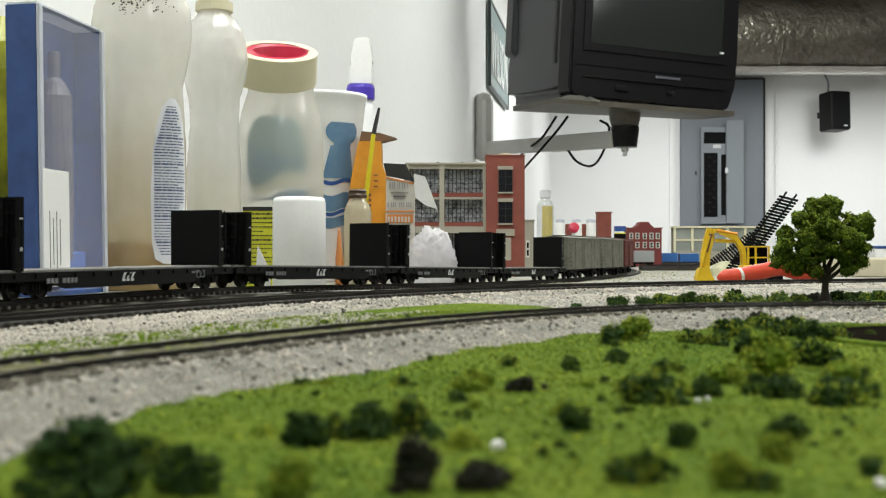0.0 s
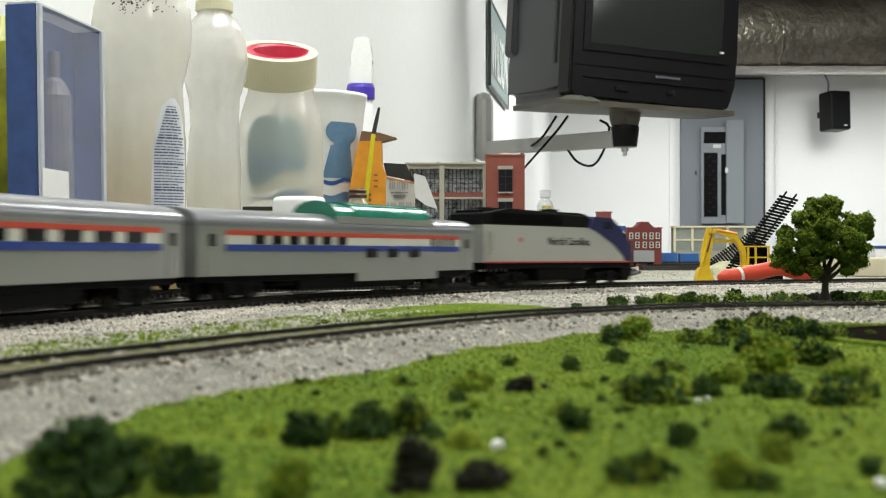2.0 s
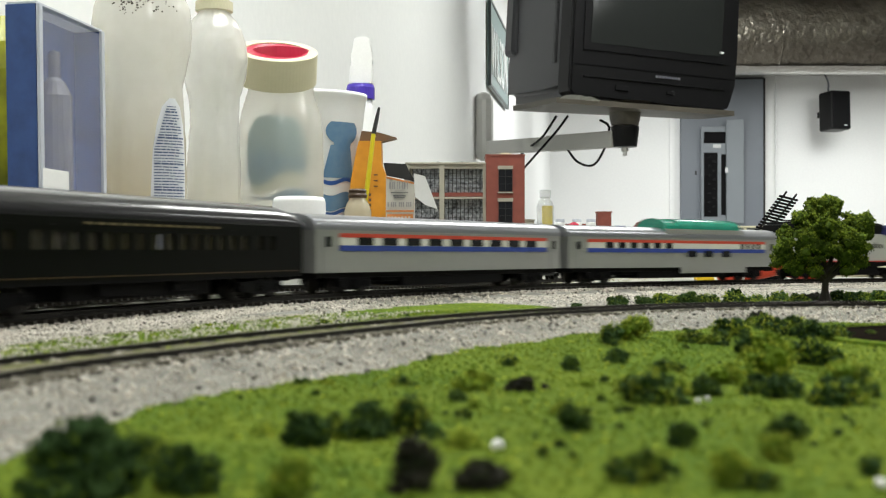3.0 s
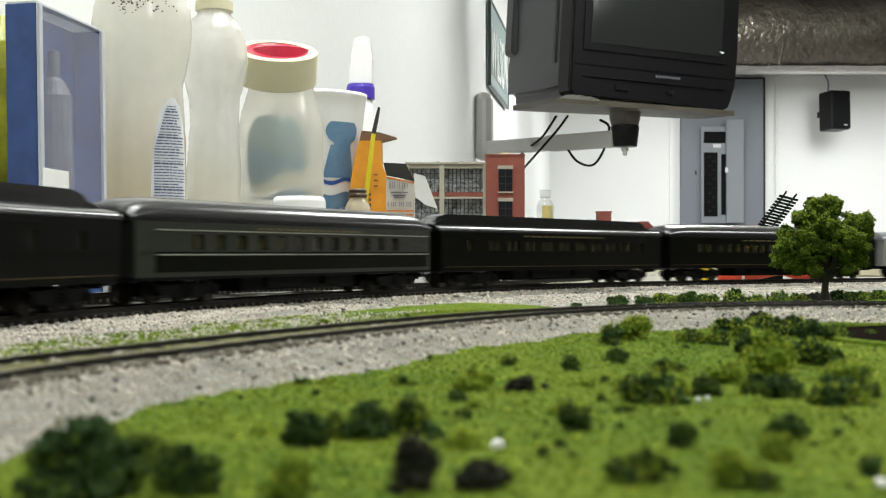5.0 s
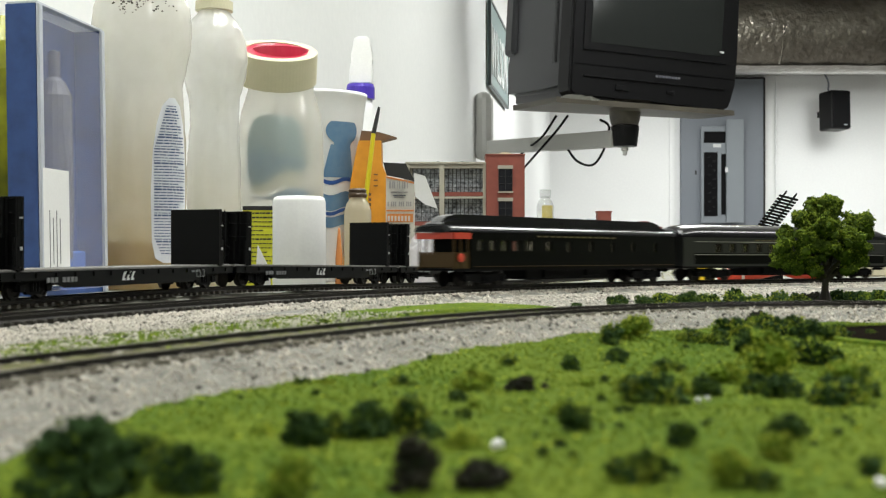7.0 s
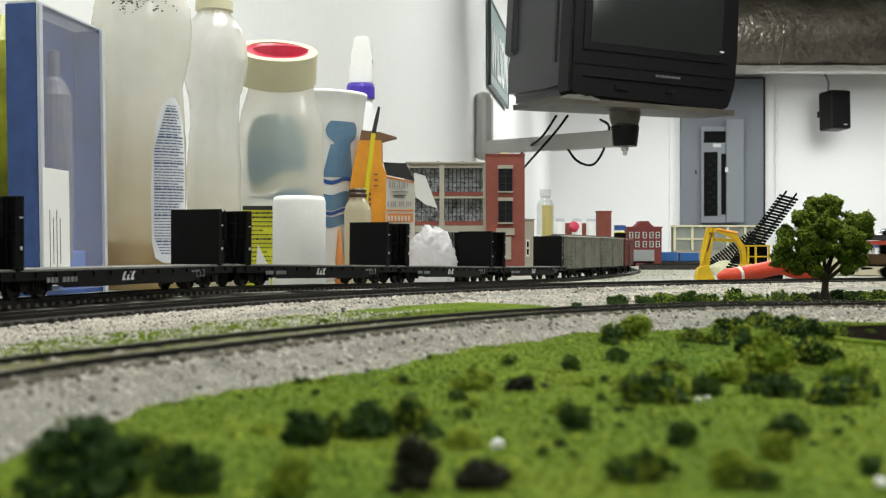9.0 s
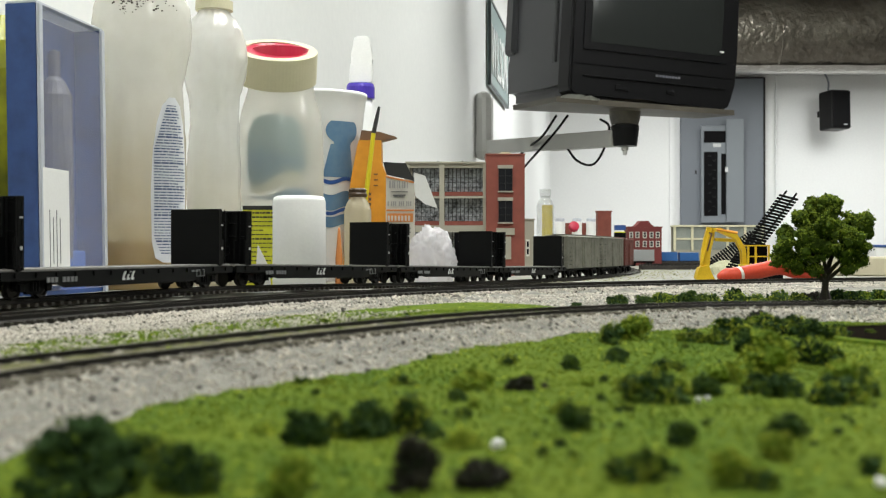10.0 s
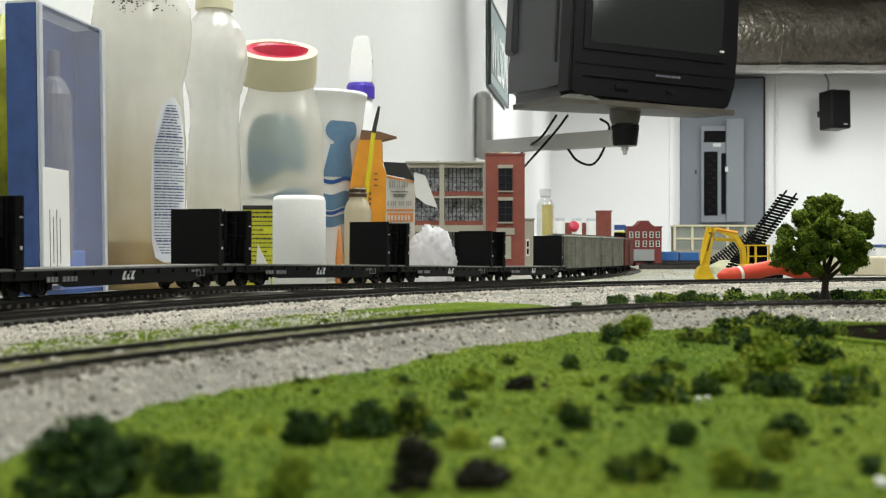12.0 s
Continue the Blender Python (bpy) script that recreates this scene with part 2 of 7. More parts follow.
def ceiling_lamp():
    t = thing("ceiling_light", pose(0, 0, 0), "white metal fluorescent ceiling light with a glowing diffuser", "ceiling light", "ceiling lights of the room")
    part("housing", boxes(((0, 0, -0.035), (0.6, 1.25, 0.07)), bevel=0.01), M_WHITEMETAL, t)
    part("diffuser", boxes(((0, 0, -0.074), (0.5, 1.15, 0.01))), M_TUBE, t, "glowing white diffuser panel")
    return t


lamp0 = ceiling_lamp()
lamp0.location = (*LAMPS[0][:2], CEIL)
for q in LAMPS[1:]:
    copy_thing(lamp0, pose(q[0], q[1], CEIL))

# ---- layout board and ground ----
M_BOARD = mat("plywood", (0.35, 0.24, 0.13), 0.6, scale=6, fine=90)
RC, RR = (0.97, 0.115), 1.19        # the main line's circle


FRONT_Z = 0.0048
DISH = (0.165, 0.338)               # centre of the sunk black dish
LOW = -0.0115                       # the bare board
FRONT = smooth_curve([(-0.095, 0.075, 0), (-0.088, 0.14, 0), (-0.07721,0.2019,0), (-0.05784,0.245,0), (-0.03928,0.2835,0), (0,0.351,0), (0.04236,0.402,0), (0.1007,0.443,0), (0.17592,0.46,0), (0.26, 0.455, 0), (0.34, 0.42, 0)], 160)
SIDING_MARKS = [(-0.22912, 0.55, 0.0005), (-0.15273, 0.775, 0.0009), (-0.05333, 0.985, -0.0023), (0.04215, 1.2, -0.006), (0.13343, 1.41, -0.008), (0.19356, 1.55, -0.008), (0.24402, 1.69, -0.008), (0.28878, 1.85, -0.008), (0.36059, 2.2, -0.009), (0.43161, 2.8, -0.009)]
SIDING = smooth_curve([(-0.31, 0.30, 0.0)] + SIDING_MARKS, 300)


def main_at(s):
    a = math.pi - s / RR
    return Vector((RC[0] + RR * math.cos(a), RC[1] + RR * math.sin(a), main_z(s)))


def main_z(s):
    """The main line falls gently after the bend."""
    u = min(1, max(0, (s - 0.6) / 0.9))
    v = min(1, max(0, (s - 2.6) / 1.6))
    return -0.0022 * u * u * (3 - 2 * u) * (1 - v * v * (3 - 2 * v))


def dist_to(line, x, y):
    return min(((q.x - x) ** 2 + (q.y - y) ** 2, i) for i, q in enumerate(line))


MAIN = [main_at(7.4769 * i / 300) for i in range(300)]
FR_S, SI_S = FRONT[::4], SIDING[::5]


def step(a, b, v):
    u = min(1, max(0, (v - a) / (b - a)))
    return u * u * (3 - 2 * u)


def height(x, y):
    """The ground: low board level, the track beds raised above it, the lawn inside the front line."""
    dm = math.hypot(x - RC[0], y - RC[1]) - RR
    s = RR * (math.pi - math.atan2(y - RC[1], x - RC[0]))
    s = s % 7.4769
    low = LOW
    z = low
    if dm < 0.05:                                    # inside the main line
        z = -0.0085 + 0.0015 * noise.noise(Vector((x * 9, y * 9, 0)))
    bed = main_z(s) - 0.0040
    z = bed + (z - bed) * step(0.016, 0.030, abs(dm))
    if 0.0165 < abs(dm) < 0.07:                      # heaped, uneven ballast shoulder
        z += (0.0013 * noise.noise(Vector((x * 55, y * 55, 2))) + 0.0008 * noise.noise(Vector((x * 160, y * 160, 2)))) * step(0.0165, 0.022, abs(dm)) * (1 - step(0.05, 0.07, abs(dm)))
    d2, k = dist_to(SI_S, x, y)
    if d2 < 0.006:
        bed = SI_S[k].z - 0.0050
        z2 = bed + (z - bed) * step(0.016, 0.03, math.sqrt(d2))
        z = z2 if abs(dm) > 0.02 else z
    if -0.4 < x < 0.6 and -0.3 < y < 0.6:
        d2, k = dist_to(FR_S, x, y)
        d = math.sqrt(d2)
        q, q2 = FR_S[max(0, k - 1)], FR_S[min(len(FR_S) - 1, k + 1)]
        inside = (q2.x - q.x) * (y - q.y) - (q2.y - q.y) * (x - q.x) < 0
        bed = FRONT_Z - 0.0011 - 0.0007 * step(0.0075, 0.011, d)
        if not inside and dm < -0.02:
            # turf strip sloping gently from the branch line's bed down to the main line's
            u = min(1, max(0, d - 0.010) / max(0.001, max(0, d - 0.010) - dm - 0.02))
            lie = 0.0022 - 0.0067 * u + 0.0005 * noise.noise(Vector((x * 45, y * 45, 5)))
            z = bed + (z - bed) * step(0.013, 0.06, d)
            z = lie + (z - lie) * step(0.02, 0.10, x) if d > 0.0095 else z
        elif inside:
            flat = step(0.052, 0.075, math.hypot(x - DISH[0], y - DISH[1]))
            lawn = -0.0008 + 0.0022 * noise.noise(Vector((x * 14, y * 14, 3))) + 0.0008 * noise.noise(Vector((x * 60, y * 60, 3)))
            lawn = -0.0012 + (lawn + 0.0012) * flat
            z = bed + (lawn - bed) * step(0.014, 0.034, d)
        else:
            z = bed + (z - bed) * step(0.013, 0.06, d)
    return z


def kind_at(x, y):
    """grass, stone or soil at a place of the ground."""
    dm = math.hypot(x - RC[0], y - RC[1]) - RR
    wob = 0.006 * noise.noise(Vector((x * 22, y * 22, 7))) + 0.003 * noise.noise(Vector((x * 90, y * 90, 7)))
    if dm >= 0.04:
        return "board"
    d2, k = dist_to(FR_S, x, y)
    d = math.sqrt(d2) + wob
    q, q2 = FR_S[max(0, k - 1)], FR_S[min(len(FR_S) - 1, k + 1)]
    inside = (q2.x - q.x) * (y - q.y) - (q2.y - q.y) * (x - q.x) < 0
    if math.sqrt(d2) < 0.0085:
        return "soil"
    if d < (0.034 if inside else 0.016 if x > 0.06 else 0.009):
        return "stone"
    if inside:
        return "grass"
    if dm > -0.055 + wob and dm < 0.04:
        return "stone"
    if dm >= 0.04:
        return "board"
    edge = 0.084 + 0.026 * step(-0.13, 0.0, x) + 0.05 * step(0.02, 0.10, x)
    return "grass" if dm < -edge + 2.6 * wob or (x > 0.08 and d < 0.018) else "stone"


GROUND = thing("ground", pose(0, 0, 0), "scenery ground of the layout with turf and ballast", "ground", kind="structure")


def ground_sheet():
    """One sheet, fine where the camera is near."""
    xs = sorted(set([round(-0.62 + 0.04 * i, 4) for i in range(6)] + [round(-0.40 + 0.008 * i, 4) for i in range(34)] + [round(-0.132 + 0.004 * i, 4) for i in range(100)] + [round(0.268 + 0.008 * i, 4) for i in range(39)] + [round(0.57 + 0.06 * i, 4) for i in range(36)]))
    ys = sorted(set([round(-1.4 + 0.06 * i, 4) for i in range(23)] + [round(-0.02 + 0.006 * i, 4) for i in range(18)] + [round(0.088 + 0.0035 * i, 4) for i in range(110)] + [round(0.473 + 0.006 * i, 4) for i in range(45)] + [round(0.74 + 0.03 * i, 4) for i in range(40)] + [round(1.95 + 0.08 * i, 4) for i in range(36)]))
    sets = {"grass": [], "stone": [], "board": [], "soil": []}
    vid, verts = {}, []
    for i, x in enumerate(xs):
        for j, y in enumerate(ys):
            vid[i, j] = len(verts)
            verts.append((max(x, LW(y) + 0.004), y, height(x, y)))
    for i in range(len(xs) - 1):
        for j in range(len(ys) - 1):
            mx, my = (xs[i] + xs[i + 1]) / 2, (ys[j] + ys[j + 1]) / 2
            if mx < LW(my) - 0.1:
                continue
            sets[kind_at(mx, my)].append((vid[i, j], vid[i + 1, j], vid[i + 1, j + 1], vid[i, j + 1]))
    me = bpy.data.meshes.new("ground_sheet")
    order = ["grass", "stone", "board", "soil"]
    me.from_pydata(verts, [], [f for k in order for f in sets[k]])
    for m in (M_GRASS, M_BALLAST, M_SHELF, M_SOIL):
        me.materials.append(m)
    n = 0
    for k, name in enumerate(order):
        for _ in sets[name]:
            me.polygons[n].material_index = k
            me.polygons[n].use_smooth = True
            n += 1
    ob = new("ground_sheet", me)
    ob.parent = GROUND


ground_sheet()
tagged(part("layout_table", boxes(((0.9, 1.6, -0.085), (3.3, 6.4, 0.06)), ((-0.2, -1.2, -0.62), (0.09, 0.09, 1.06)), ((2.3, -1.2, -0.62), (0.09, 0.09, 1.06)), ((2.3, 4.6, -0.62), (0.09, 0.09, 1.06)), ((0.4, 4.6, -0.62), (0.09, 0.09, 1.06))), M_BOARD), "plywood table under the model railway", "table", kind="structure")


# ---- track ----
def rail_sweep(line, off, closed=False):
    """A rail profile along the line, off metres to its side; top at the line's height."""
    prof = [(-0.00035, 0), (0.00035, 0), (0.00035, -0.0007), (0.00018, -0.0009), (0.00018, -0.0018), (0.0008, -0.0021), (-0.0008, -0.0021), (-0.00018, -0.0018), (-0.00018, -0.0009), (-0.00035, -0.0007)]
    bm = bmesh.new()
    rings, n = [], len(line)
    for i, q in enumerate(line):
        a, b = (line[i - 1], line[(i + 1) % n]) if closed else (line[max(0, i - 1)], line[min(n - 1, i + 1)])
        d = Vector((b.x - a.x, b.y - a.y, 0)).normalized()
        side = Vector((-d.y, d.x, 0))
        rings.append([bm.verts.new(q + side * (off + u * 1.3) + Vector((0, 0, v))) for u, v in prof])
    pairs = list(zip(rings, rings[1:])) + ([(rings[-1], rings[0])] if closed else [])
    top = []
    for a, b in pairs:
        for k in range(len(prof)):
            f = bm.faces.new((a[k], a[(k + 1) % len(prof)], b[(k + 1) % len(prof)], b[k]))
            if k == 0:
                top.append(f)
    for f in top:
        f.material_index = 1
    return bm


def tie_mesh(name, material, w=0.0026):
    return part(name, boxes(((0, 0, -0.0030), (w, 0.0305, 0.0019)), bevel=0.0002), material)


def track(name, line, label, tie_mat, near, closed=False, pitch=0.0068, lift=0.0):
    t = thing(name, pose(0, 0, 0), label, "railway track", kind="structure")
    for off in (-0.00825, 0.00825):
        r = part("rail", rail_sweep(line, off, closed), M_RAIL, t)
        r.data.materials.append(M_RAILTOP)
    first = None
    rest = []
    acc = 0.0
    pts = list(line) + ([line[0]] if closed else [])
    for a, b in zip(pts, pts[1:]):
        ln = (b - a).length
        while acc < ln:
            q = a.lerp(b, acc / ln)
            m = Matrix.Translation((q.x, q.y, q.z + lift)) @ Matrix.Rotation(math.atan2(b.y - a.y, b.x - a.x) + random.uniform(-0.02, 0.02), 4, "Z")
            if near(q):
                if first is None:
                    first = tie_mesh("tie", tie_mat)
                    first.parent, first.matrix_basis = t, m
                else:
                    share("tie", first, t, m)
            else:
                rest.append(m)
            acc += pitch
        acc -= ln
    if rest:
        bm = bmesh.new()
        for m in rest:
            box(bm, (0, 0, -0.003), (0.0026, 0.0305, 0.0019), m=m)
        tagged(part("far_ties", bm, tie_mat, t), kind="stuff")
    return t


TRACKS = [track("main_track", MAIN, "curved main line track with dark plastic ties", M_TIE, lambda q: q.x < 0.55 and q.y > 0.2, True),
          track("front_track", [Vector((q.x, q.y, FRONT_Z)) for q in FRONT], "curved branch track with weathered brown ties in grey ballast", M_TIE_W, lambda q: True, lift=0.0009),
          track("siding_track", SIDING, "siding track with dark ties where freight cars stand", M_TIE, lambda q: 0.5 < q.y < 1.9)]


# ---- rolling stock: x runs forward, z = 0 at the railhead ----
M_SILVER = mat("silver_car_paint", (0.33, 0.335, 0.325), 0.36, metal=0.3, scale=25, fine=600)
M_SILVROOF = mat("silver_roof", (0.25, 0.255, 0.275), 0.28, metal=0.5, scale=25, fine=600)
M_RED = mat("stripe_red", (0.56, 0.062, 0.035), 0.4)
M_WHITE = mat("stripe_white", (0.62, 0.62, 0.56), 0.4)
M_BLUE = mat("stripe_blue", (0.025, 0.055, 0.29), 0.4)
M_WIN = mat("dark_window", (0.012, 0.013, 0.016), 0.12)
M_DOME = mat("green_dome_glass", (0.02, 0.24, 0.16), 0.12, col2=(0.015, 0.16, 0.11), scale=60)
M_OLIVE = mat("dark_pullman_green", (0.0036, 0.0042, 0.0033), 0.42, scale=20, fine=500, spec=0.06)
M_GREY2 = mat("two_tone_grey", (0.017, 0.0185, 0.017), 0.4, scale=20, fine=500)
M_ROOFBLK = mat("black_car_roof", (0.010, 0.010, 0.012), 0.25, scale=20, fine=500, coat=0.3, spec=0.35)
M_GOLD = mat("gold_lettering", (0.15, 0.115, 0.05), 0.5)
M_LINE = mat("pale_stripe", (0.30, 0.30, 0.27), 0.5)
M_LOCOGREY = mat("loco_silver", (0.46, 0.46, 0.44), 0.36, metal=0.15, scale=25, fine=600)
M_LOCOBLUE = mat("loco_navy", (0.016, 0.017, 0.085), 0.3, scale=25)
M_LOCORED = mat("loco_red_line", (0.45, 0.05, 0.04), 0.4)
M_BRASS = mat("railing_brass", (0.075, 0.045, 0.015), 0.4, metal=0.4)
M_BOXCAR = mat("weathered_grey_boxcar", (0.20, 0.20, 0.165), 0.75, col2=(0.095, 0.092, 0.072), scale=60, fine=700, bump=0.15)
M_CABOOSE = mat("caboose_red", (0.12, 0.026, 0.018), 0.6, scale=60)


def truck(parent, x, axles=2, wheelbase=0.026):
    """A bogie: two side frames on a bolster, with its wheels under it."""
    bm = bmesh.new()
    h = wheelbase / 2 * (axles - 1) if axles == 3 else wheelbase / 2
    for s in (-1, 1):
        y = 0.0128 * s
        out = [(-h - 0.004, 0.0065), (-h - 0.0025, 0.009), (-0.006, 0.0095), (-0.004, 0.0105), (0.004, 0.0105), (0.006, 0.0095), (h + 0.0025, 0.009), (h + 0.004, 0.0065), (h + 0.002, 0.0042), (h - 0.003, 0.0045), (0.005, 0.0025), (-0.005, 0.0025), (-h + 0.003, 0.0045), (-h - 0.002, 0.0042)]
        prism(out, y - 0.0012, y + 0.0012, "xz", bm)
        for k in (-1, 1):
            box(bm, (h * k, y + 0.0016 * s, 0.0058), (0.004, 0.0014, 0.004), 0.0004)
        for k in (-1, 0, 1):
            vs = bmesh.ops.create_cone(bm, cap_ends=True, segments=8, radius1=0.0011, radius2=0.0011, depth=0.0045)["verts"]
            bmesh.ops.translate(bm, vec=(0.0024 * k, y + 0.0012 * s, 0.0062), verts=vs)
    box(bm, (0, 0, 0.0085), (0.006, 0.026, 0.004))
    t = part("truck", bm, M_BLACK, parent)
    t.location.x = x
    wheel = None
    xs = [-h, h] if axles == 2 else [-h, 0, h]
    for ax in xs:
        for s in (-1, 1):
            m = pose(ax, 0.0081 * s, 0.0053, 90 if s < 0 else -90)
            if wheel is None:
                wheel = part("wheel", lathe([(0, -0.001), (0.006, -0.001), (0.006, -0.0002), (0.0053, 0), (0.0052, 0.002), (0.0042, 0.002), (0.0038, 0.0013), (0.0018, 0.0013), (0.0014, 0.0022), (0, 0.0022)], 20), M_WHEEL, t)
                wheel.matrix_basis = m
            else:
                share("wheel", wheel, t, m)
    return t


def coupler(parent, x):
    d = 1 if x > 0 else -1
    part("coupler", boxes(((x + 0.004 * d, 0, 0.0095), (0.010, 0.0024, 0.0022)), ((x + 0.0095 * d, 0.0008, 0.0095), (0.003, 0.004, 0.003)), bevel=0.0003), M_BLACK, parent)


def letters(parent, items, material, y, name="lettering"):
    """Raised marks on a car's side: (x, z, width, height) each."""
    tagged(part(name, boxes(*[((x, y, z), (w, 0.0005, h)) for x, z, w, h in items]), material, parent), kind="stuff")


def side_band(parent, name, x0, x1, z0, z1, y, material, thick=0.0006):
    for s in (-1, 1):
        part(name, boxes((((x0 + x1) / 2, y * s, (z0 + z1) / 2), (x1 - x0, thick, z1 - z0))), material, parent)


def shell(half, z0, z1, zr, n=8):
    """Half outline of a round-roofed car body: sides up to z1, a round roof to zr; returns the closed (y, z) outline."""
    pts = [(-half, z0), (-half, z1)]
    for i in range(1, n):
        a = math.pi - math.pi * i / n
        pts.append((half * math.cos(a) * (1 - 0.04 * math.sin(a)), z1 + (zr - z1) * math.sin(a) ** 0.75))
    return pts + [(half, z1), (half, z0)]


def streamlined_car(label, dome=False):
    t = thing("passenger_car", pose(0, 0, 0), label, "passenger car", "cars of the moving passenger train")
    L, W = 0.292, 0.0172
    part("body", prism(shell(W, 0.0125, 0.037, 0.0398), -L / 2 + 0.003, L / 2 - 0.003, "yz"), M_SILVER, t)
    roof = shell(W * 0.985, 0.0372, 0.0385, 0.0470, 28)
    part("roof", prism(roof, -L / 2 + 0.002, L / 2 - 0.002, "yz"), M_SILVROOF, t, smooth="edges")
    part("roof_ribs", boxes(*[((0, 0.0171 * s, 0.0372), (L - 0.006, 0.0006, 0.0006)) for s in (-1, 1)]), M_SILVER, t)
    for e in (-1, 1):
        part("vestibule", boxes(((e * (L / 2 - 0.001), 0, 0.0265), (0.008, 0.011, 0.028)), bevel=0.001), M_BLACK, t, "black diaphragm between cars")
        side_band(t, "vestibule_door", e * 0.133 - 0.005, e * 0.133 + 0.005, 0.013, 0.035, W + 0.0002, M_SILVER)
        side_band(t, "door_window", e * 0.133 - 0.0022, e * 0.133 + 0.0022, 0.0275, 0.0335, W + 0.0006, M_WIN)
        truck(t, e * 0.105)
        coupler(t, e * L / 2)
    x0, x1 = -L / 2 + 0.024, L / 2 - 0.024
    side_band(t, "red_stripe", x0, x1, 0.0332, 0.0356, W + 0.0003, M_RED)
    side_band(t, "white_stripe", x0, x1, 0.0285, 0.0332, W + 0.0002, M_WHITE)
    side_band(t, "blue_stripe", x0, x1, 0.0252, 0.0285, W + 0.0003, M_BLUE)
    part("underframe", boxes(((0, 0, 0.0112), (L - 0.01, 0.028, 0.004)), ((0.005, 0, 0.0075), (0.12, 0.026, 0.008)), ((-0.066, 0, 0.009), (0.018, 0.022, 0.005)), bevel=0.0006), M_BLACK, t)
    if dome:
        wins = [(-0.096 + 0.0152 * i, 0.0092) for i in range(6)] + [(0.086 + 0.0085 * i, 0.0045) for i in range(4)]
        part("skirt", boxes(*[((0.045, s * (W - 0.0006), 0.0105), (0.095, 0.001, 0.006)) for s in (-1, 1)]), M_SILVER, t)
        for x in (0.012, 0.036, 0.062):
            side_band(t, "lower_window", x - 0.0055, x + 0.0055, 0.0215, 0.0268, W + 0.0007, M_WIN)
        d0, d1 = -0.022, 0.088
        prof = shell(0.0158, 0.040, 0.0455, 0.0545, 10)
        part("dome", prism(prof, d0 + 0.02, d1 - 0.004, "yz"), M_DOME, t, "green tinted glass dome", smooth="edges")
        part("dome_tail", prism(shell(0.0155, 0.040, 0.0448, 0.0535, 10), d0, d0 + 0.02, "yz"), M_DOME, t)
        bm = bmesh.new()
        for x in [d0, d0 + 0.02] + [d0 + 0.02 + 0.0108 * i for i in range(1, 8)] + [d1 - 0.004]:
            prism(shell(0.0161, 0.044, 0.0456, 0.0548, 10), x - 0.0005, x + 0.0005, "yz", bm)
        part("dome_ribs", bm, M_DOME, t)
        part("dome_sill", boxes(*[((0.033, 0.0162 * s, 0.0435), (0.112, 0.0012, 0.004)) for s in (-1, 1)]), M_SILVER, t)
    else:
        wins = [(-0.0985 + 0.0246 * i, 0.0148) for i in range(9)]
    for x, w in wins:
        side_band(t, "window", x - w / 2, x + w / 2, 0.0287, 0.0334, W + 0.0006, M_WIN)
    return t


def wall_with_windows(x0, x1, z0, z1, wz0, wz1, wins, y, thick=0.0009):
    """A side wall with true window openings; wins: (x, width)."""
    items = [(((x0 + x1) / 2, y, (z0 + wz0) / 2), (x1 - x0, thick, wz0 - z0)), (((x0 + x1) / 2, y, (wz1 + z1) / 2), (x1 - x0, thick, z1 - wz1))]
    edge = x0
    for x, w in sorted(wins):
        items.append((((edge + x - w / 2) / 2, y, (wz0 + wz1) / 2), (x - w / 2 - edge, thick, wz1 - wz0)))
        edge = x + w / 2
    items.append((((edge + x1) / 2, y, (wz0 + wz1) / 2), (x1 - edge, thick, wz1 - wz0)))
    return boxes(*items)


M_PANE = mat("smoky_window_pane", (0.30, 0.28, 0.20), 0.12, alpha=0.16)


def arched_roof(L, half):
    """A round roof that curves down at both ends."""
    bm = bmesh.new()
    ends = [(0.001, 0.0438), (0.0022, 0.0455), (0.005, 0.0475), (0.010, 0.0490), (0.018, 0.0500), (0.030, 0.0504)]
    rows = [(-L / 2 + d, z) for d, z in ends] + [(L / 2 - d, z) for d, z in reversed(ends)]
    rings = [[bm.verts.new((x, y, z)) for y, z in shell(half, 0.0384, 0.0392, top, 28)] for x, top in rows]
    for p, q in zip(rings, rings[1:]):
        for i in range(len(p)):
            j = (i + 1) % len(p)
            bm.faces.new((p[i], p[j], q[j], q[i]))
    bm.faces.new(rings[0])
    bm.faces.new(rings[-1])
    return bm


M_PANED = mat("dark_window_pane", (0.060, 0.052, 0.032), 0.15, alpha=0.72)


